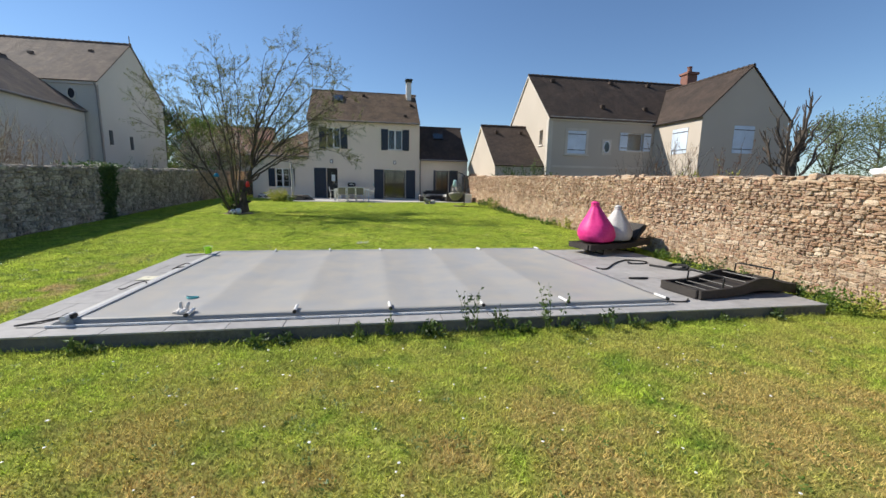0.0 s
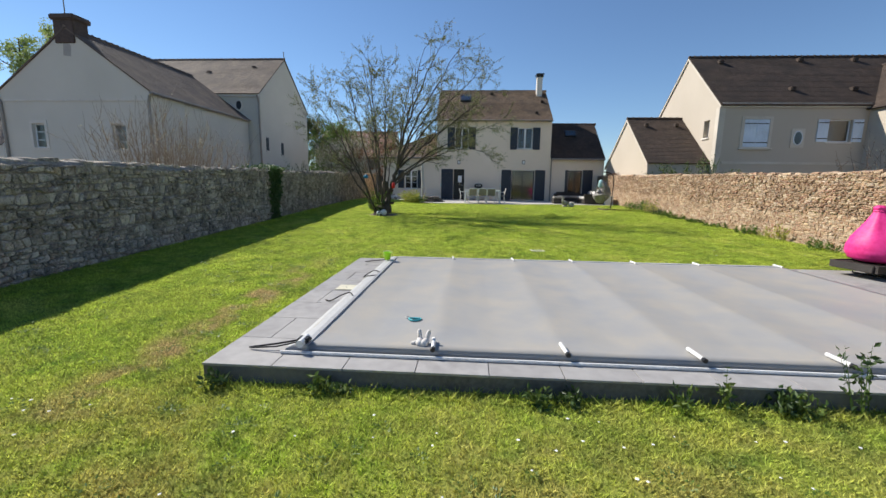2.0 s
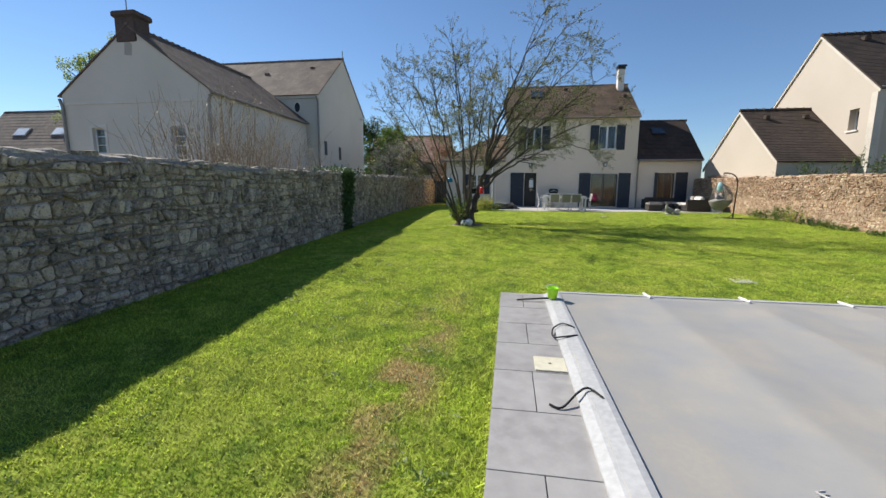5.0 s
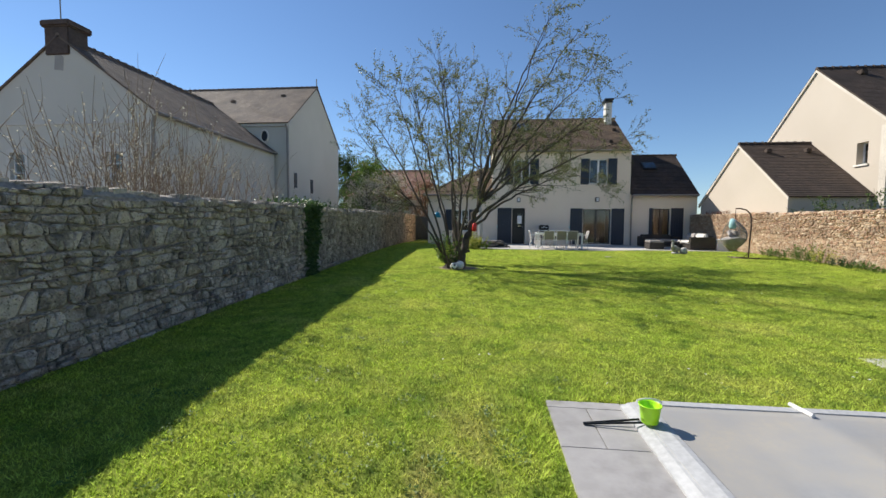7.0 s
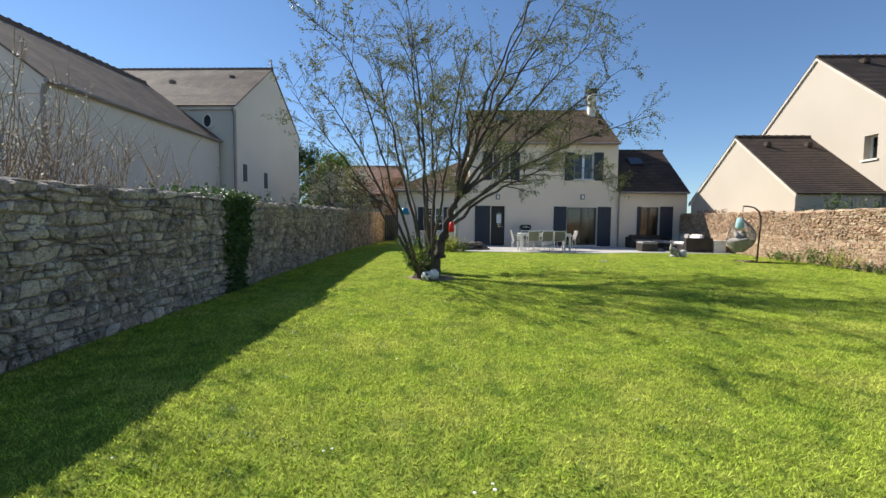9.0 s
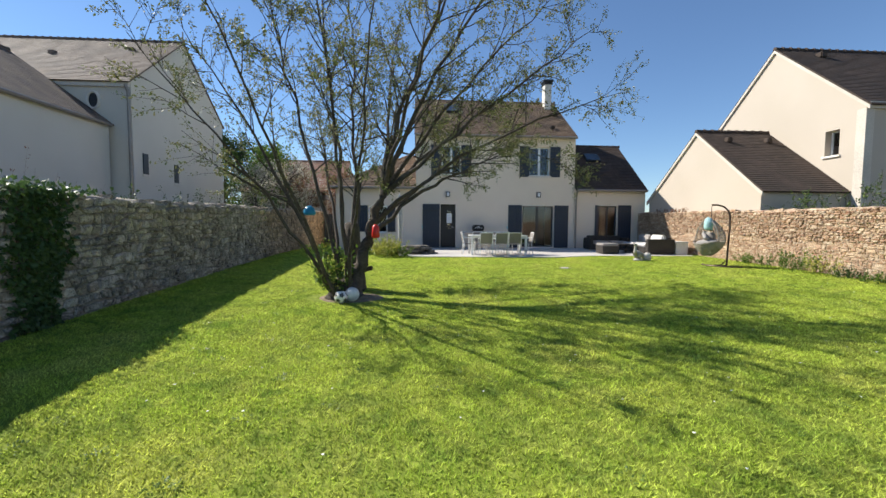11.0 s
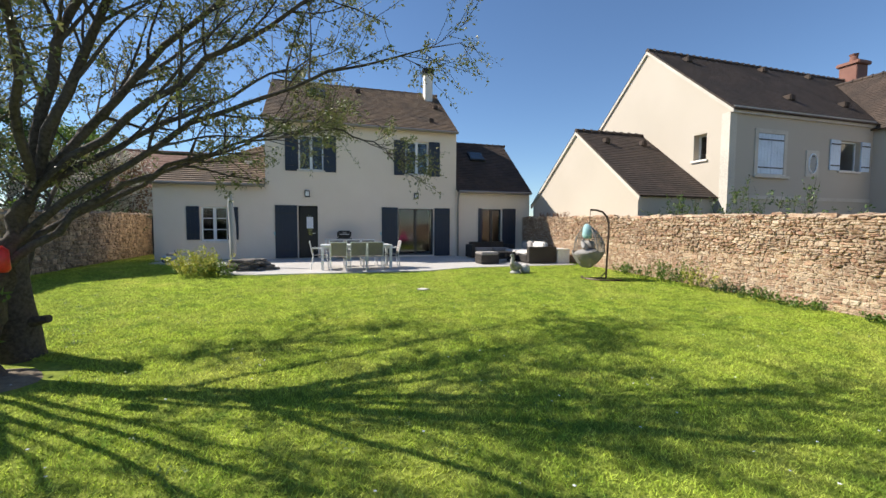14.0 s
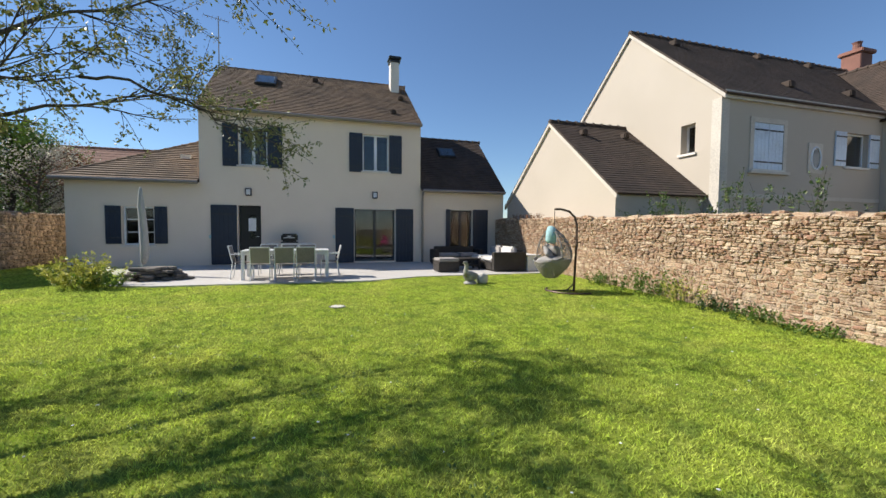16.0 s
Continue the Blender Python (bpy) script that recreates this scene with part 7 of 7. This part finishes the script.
def build_stone_pile():
    rng = random.Random(6)
    for k in range(34):
        bm = bmesh.new()
        lathe(bm, [(0.16, 0.0), (0.19, 0.02), (0.18, 0.065), (0.12, 0.08)], 9)
        for v in bm.verts:
            a = math.atan2(v.co.y, v.co.x)
            v.co.x *= 1 + 0.3 * math.sin(2 * a + k)
            v.co.y *= 0.8 + 0.2 * math.sin(3 * a + k * 2)
        s = part("flagstone", bm, "flagstone")
        layer = k // 9
        s.location = (-4.95 + layer * 0.12 + (k % 9) * (0.15 - 0.02 * layer) + rng.uniform(-0.08, 0.08), 26.2 + rng.uniform(-0.2, 0.25), TZ + 0.002 + layer * 0.082)
        s.rotation_euler = (rng.uniform(-0.06, 0.06), rng.uniform(-0.06, 0.06), rng.uniform(0, 6.28))
        tagged(s, "flat dark stone stacked at the terrace edge", "stone", "stacked flat stones")


build_stone_pile()
shrub("yellow_shrub", (-5.35, 25.4, 0.38), "yellow-green spiky shrub at the terrace edge", "shrub", 54, 0.8, 0.36, "leaf_yellow", 0.085, 30, "leaf_yellow", 160, 0.12, 0.02, 0.006, 0.9)
shrub("yellow_shrub", (-5.0, 25.1, 0.38), "low green shrub at the terrace edge", "shrub", 26, 0.5, 0.3, "leaf_green", 0.07, 20, "leaf_green", 161, 0.12, 0.02, 0.005, 0.8)


def build_toy_car():
    t = thing("ride_on_toy", (-7.3, 29.6, TZ), "white ride-on toy car by the house wall", "toy car")
    part("body", one_box(-0.32, 0.32, -0.15, 0.15, 0.1, 0.24, 0.04), "white_plastic", t)
    part("seat", one_box(-0.2, 0.08, -0.11, 0.11, 0.245, 0.32, 0.03), "cushion_grey", t)
    part("steering_column", one_tube(((0.12, 0, 0.22), (0.05, 0, 0.42)), 0.015, 6), "black_plastic", t)
    for x in (-0.2, 0.2):
        for y in (-0.17, 0.17):
            w = part("wheel", one_tube(((x, y - 0.03, 0.085), (x, y + 0.03, 0.085)), 0.085, 12), "black_plastic", t)
            part("hub", one_tube(((x, y - 0.034, 0.085), (x, y + 0.034, 0.085)), 0.04, 10), "bag_grey", w)


build_toy_car()

bag = bmesh.new()
bmesh.ops.create_icosphere(bag, subdivisions=3, radius=0.13)
for v in bag.verts:
    v.co = Vector((v.co.x * 1.0, v.co.y * 1.7, v.co.z * 0.6)) + Vector(noise.noise_vector(v.co * 9)) * 0.05
wb = part("white_cloth", bag, "petal", smooth=True)
wb.location = (right_x(5.1) + 0.25, 5.1, RIGHT_TOP(5.1) + 0.11)
tagged(wb, "crumpled white cloth lying on the wall top", "cloth")


# ---- grass and daisies ----
def grass_field(name, x0, x1, y0, y1, per_m2, seed, tall=1.0):
    """Short mown blades, three-cornered, leaning at random, kept off the slab, terrace and walls."""
    rng = np.random.default_rng(seed)
    n = int((x1 - x0) * (y1 - y0) * per_m2)
    x, y = rng.uniform(x0, x1, n), rng.uniform(y0, y1, n)
    lx = -8.7 - 0.03 * y + 0.03
    rx = np.interp(y, (-12, 4.5, 9, 20, 32), (8.1, 7.5, 7.05, 6.62, 6.7)) - 0.03
    keep = (x > lx) & (x < rx)
    keep &= ~((x > -4.18) & (x < 6.38) & (y > 4.64) & (y < 9.68))
    front = np.interp(x, (-4.9, -4.0, 0.8, 2.2, 6.3), (25.3, 25.0, 24.9, 25.5, 25.55))
    keep &= ~((x > -4.9) & (x < 6.3) & (y > front))
    keep &= (x - (-5.5)) ** 2 / 0.6 + (y - 18.15) ** 2 / 0.35 > 1
    x, y = x[keep], y[keep]
    n = len(x)
    z = np.interp(y, (-60, 4.6, 9.65, 22, 26, 400), (-0.19, -0.19, -0.045, 0.33, 0.40, 0.40))
    clump = 0.5 + 0.5 * np.sin(x * 3.1 + 1.3 * np.sin(y * 2.3)) * np.sin(y * 2.7 + 1.1 * np.sin(x * 1.9))
    h = (0.014 + 0.016 * rng.random(n) + 0.014 * clump * rng.random(n)) * tall
    a, lean = rng.uniform(0, 6.283, n), rng.uniform(0.5, 1.9, n) * h
    w = rng.uniform(0.003, 0.0065, n) * (0.8 + 0.2 * tall)
    b = a + rng.uniform(-0.8, 0.8, n) + 1.57
    v = np.empty((n, 3, 3), np.float32)
    v[:, 0] = np.stack((x - w * np.cos(a), y - w * np.sin(a), z - 0.004), 1)
    v[:, 1] = np.stack((x + w * np.cos(a), y + w * np.sin(a), z - 0.004), 1)
    v[:, 2] = np.stack((x + lean * np.cos(b), y + lean * np.sin(b), z + h), 1)
    me = bpy.data.meshes.new(name)
    me.vertices.add(3 * n)
    me.vertices.foreach_set("co", v.ravel())
    me.loops.add(3 * n)
    me.loops.foreach_set("vertex_index", np.arange(3 * n, dtype=np.int32))
    me.polygons.add(n)
    me.polygons.foreach_set("loop_start", np.arange(0, 3 * n, 3, dtype=np.int32))
    me.update(calc_edges=True)
    me.materials.append(M["blades"])
    return tagged(new(name, me), "short mown lawn grass with dry patches", "grass", "", "stuff")


grass_field("grass", -9.0, 7.9, -1.0, 4.66, 6200, 1)
grass_field("grass", -9.1, -4.17, 4.66, 9.66, 5500, 2)
grass_field("grass", 6.37, 7.6, 4.66, 9.66, 4500, 12)
grass_field("grass", -9.4, 7.1, 9.66, 15.5, 4800, 3)
grass_field("grass", -9.4, 7.1, 15.5, 20.0, 4200, 4, 1.05)
grass_field("grass", -9.6, 7.1, 20.0, 31.5, 2600, 5, 1.15)
grass_field("edge_grass", -4.3, 6.5, 4.5, 4.66, 1500, 6, 2.4)
grass_field("edge_grass", -4.4, -4.17, 4.6, 9.8, 900, 7, 2.0)
grass_field("edge_grass", -4.3, 6.4, 9.67, 9.78, 1200, 8, 2.0)


def build_clover():
    """Flat rosettes of clover and plantain that break up the lawn."""
    rng = random.Random(19)
    m = Mesher()
    for _ in range(620):
        if rng.random() < 0.4:
            x, y = rng.uniform(-7.5, 6.8), rng.uniform(0.8, 4.3)
        elif rng.random() < 0.25:
            x, y = rng.uniform(-8.0, -4.3), rng.uniform(4.7, 9.6)
        else:
            x, y = rng.uniform(-8.0, 6.2), rng.uniform(9.8, 23)
        z = ground_z(y)
        spread = rng.uniform(0.03, 0.13)
        for _ in range(int(8 + spread * 190)):
            a, r = rng.uniform(0, 6.28), spread * math.sqrt(rng.random())
            p = Vector((x + r * math.cos(a), y + r * math.sin(a), z + rng.uniform(0.012, 0.034)))
            d = (Vector((math.cos(a), math.sin(a), rng.uniform(0.1, 0.7)))).normalized()
            m.leaf(p, d, d.cross(Vector((0, 0, 1))).normalized(), rng.uniform(0.014, 0.034), rng.uniform(0.012, 0.02))
    tagged(m.build("clover", "leaf_green"), "patches of clover and broad-leaved weeds in the lawn", "clover", "", "stuff")


build_clover()


def build_daisies():
    rng = random.Random(9)
    m = Mesher()
    for _ in range(420):
        if rng.random() < 0.5:
            x, y = rng.uniform(-6, 6.5), rng.uniform(1.6, 4.3)
        else:
            x, y = rng.uniform(-7, 6), rng.uniform(10, 21)
        z = ground_z(y) + rng.uniform(0.035, 0.055)
        r = rng.uniform(0.007, 0.013)
        c = Vector((x, y, z))
        base = len(m.v)
        m.v.append(tuple(c + Vector((0, 0, 0.003))))
        for k in range(6):
            a = 2 * math.pi * k / 6
            m.v.append((x + r * math.cos(a), y + r * math.sin(a), z))
        m.f += [(base, base + 1 + k, base + 1 + (k + 1) % 6) for k in range(6)]
    tagged(m.build("daisies", "petal"), "tiny white daisies scattered in the lawn", "flowers", "", "stuff")


build_daisies()


# ---- single stones of the garden walls ----
def set_stones(wall, jobs, mat):
    for pts, fs in jobs:
        c = Vector((sum(p[i] for p in pts) / len(pts) for i in range(3)))
        me = bpy.data.meshes.new("stone")
        me.from_pydata([tuple(Vector(p) - c) for p in pts], [], fs)
        me.materials.append(M[mat])
        s = new("stone", me)
        s.parent = wall
        s.location = c


set_stones(wall_left, left_jobs, "stone_grey")
set_stones(wall_right, right_jobs, "stone_tan")
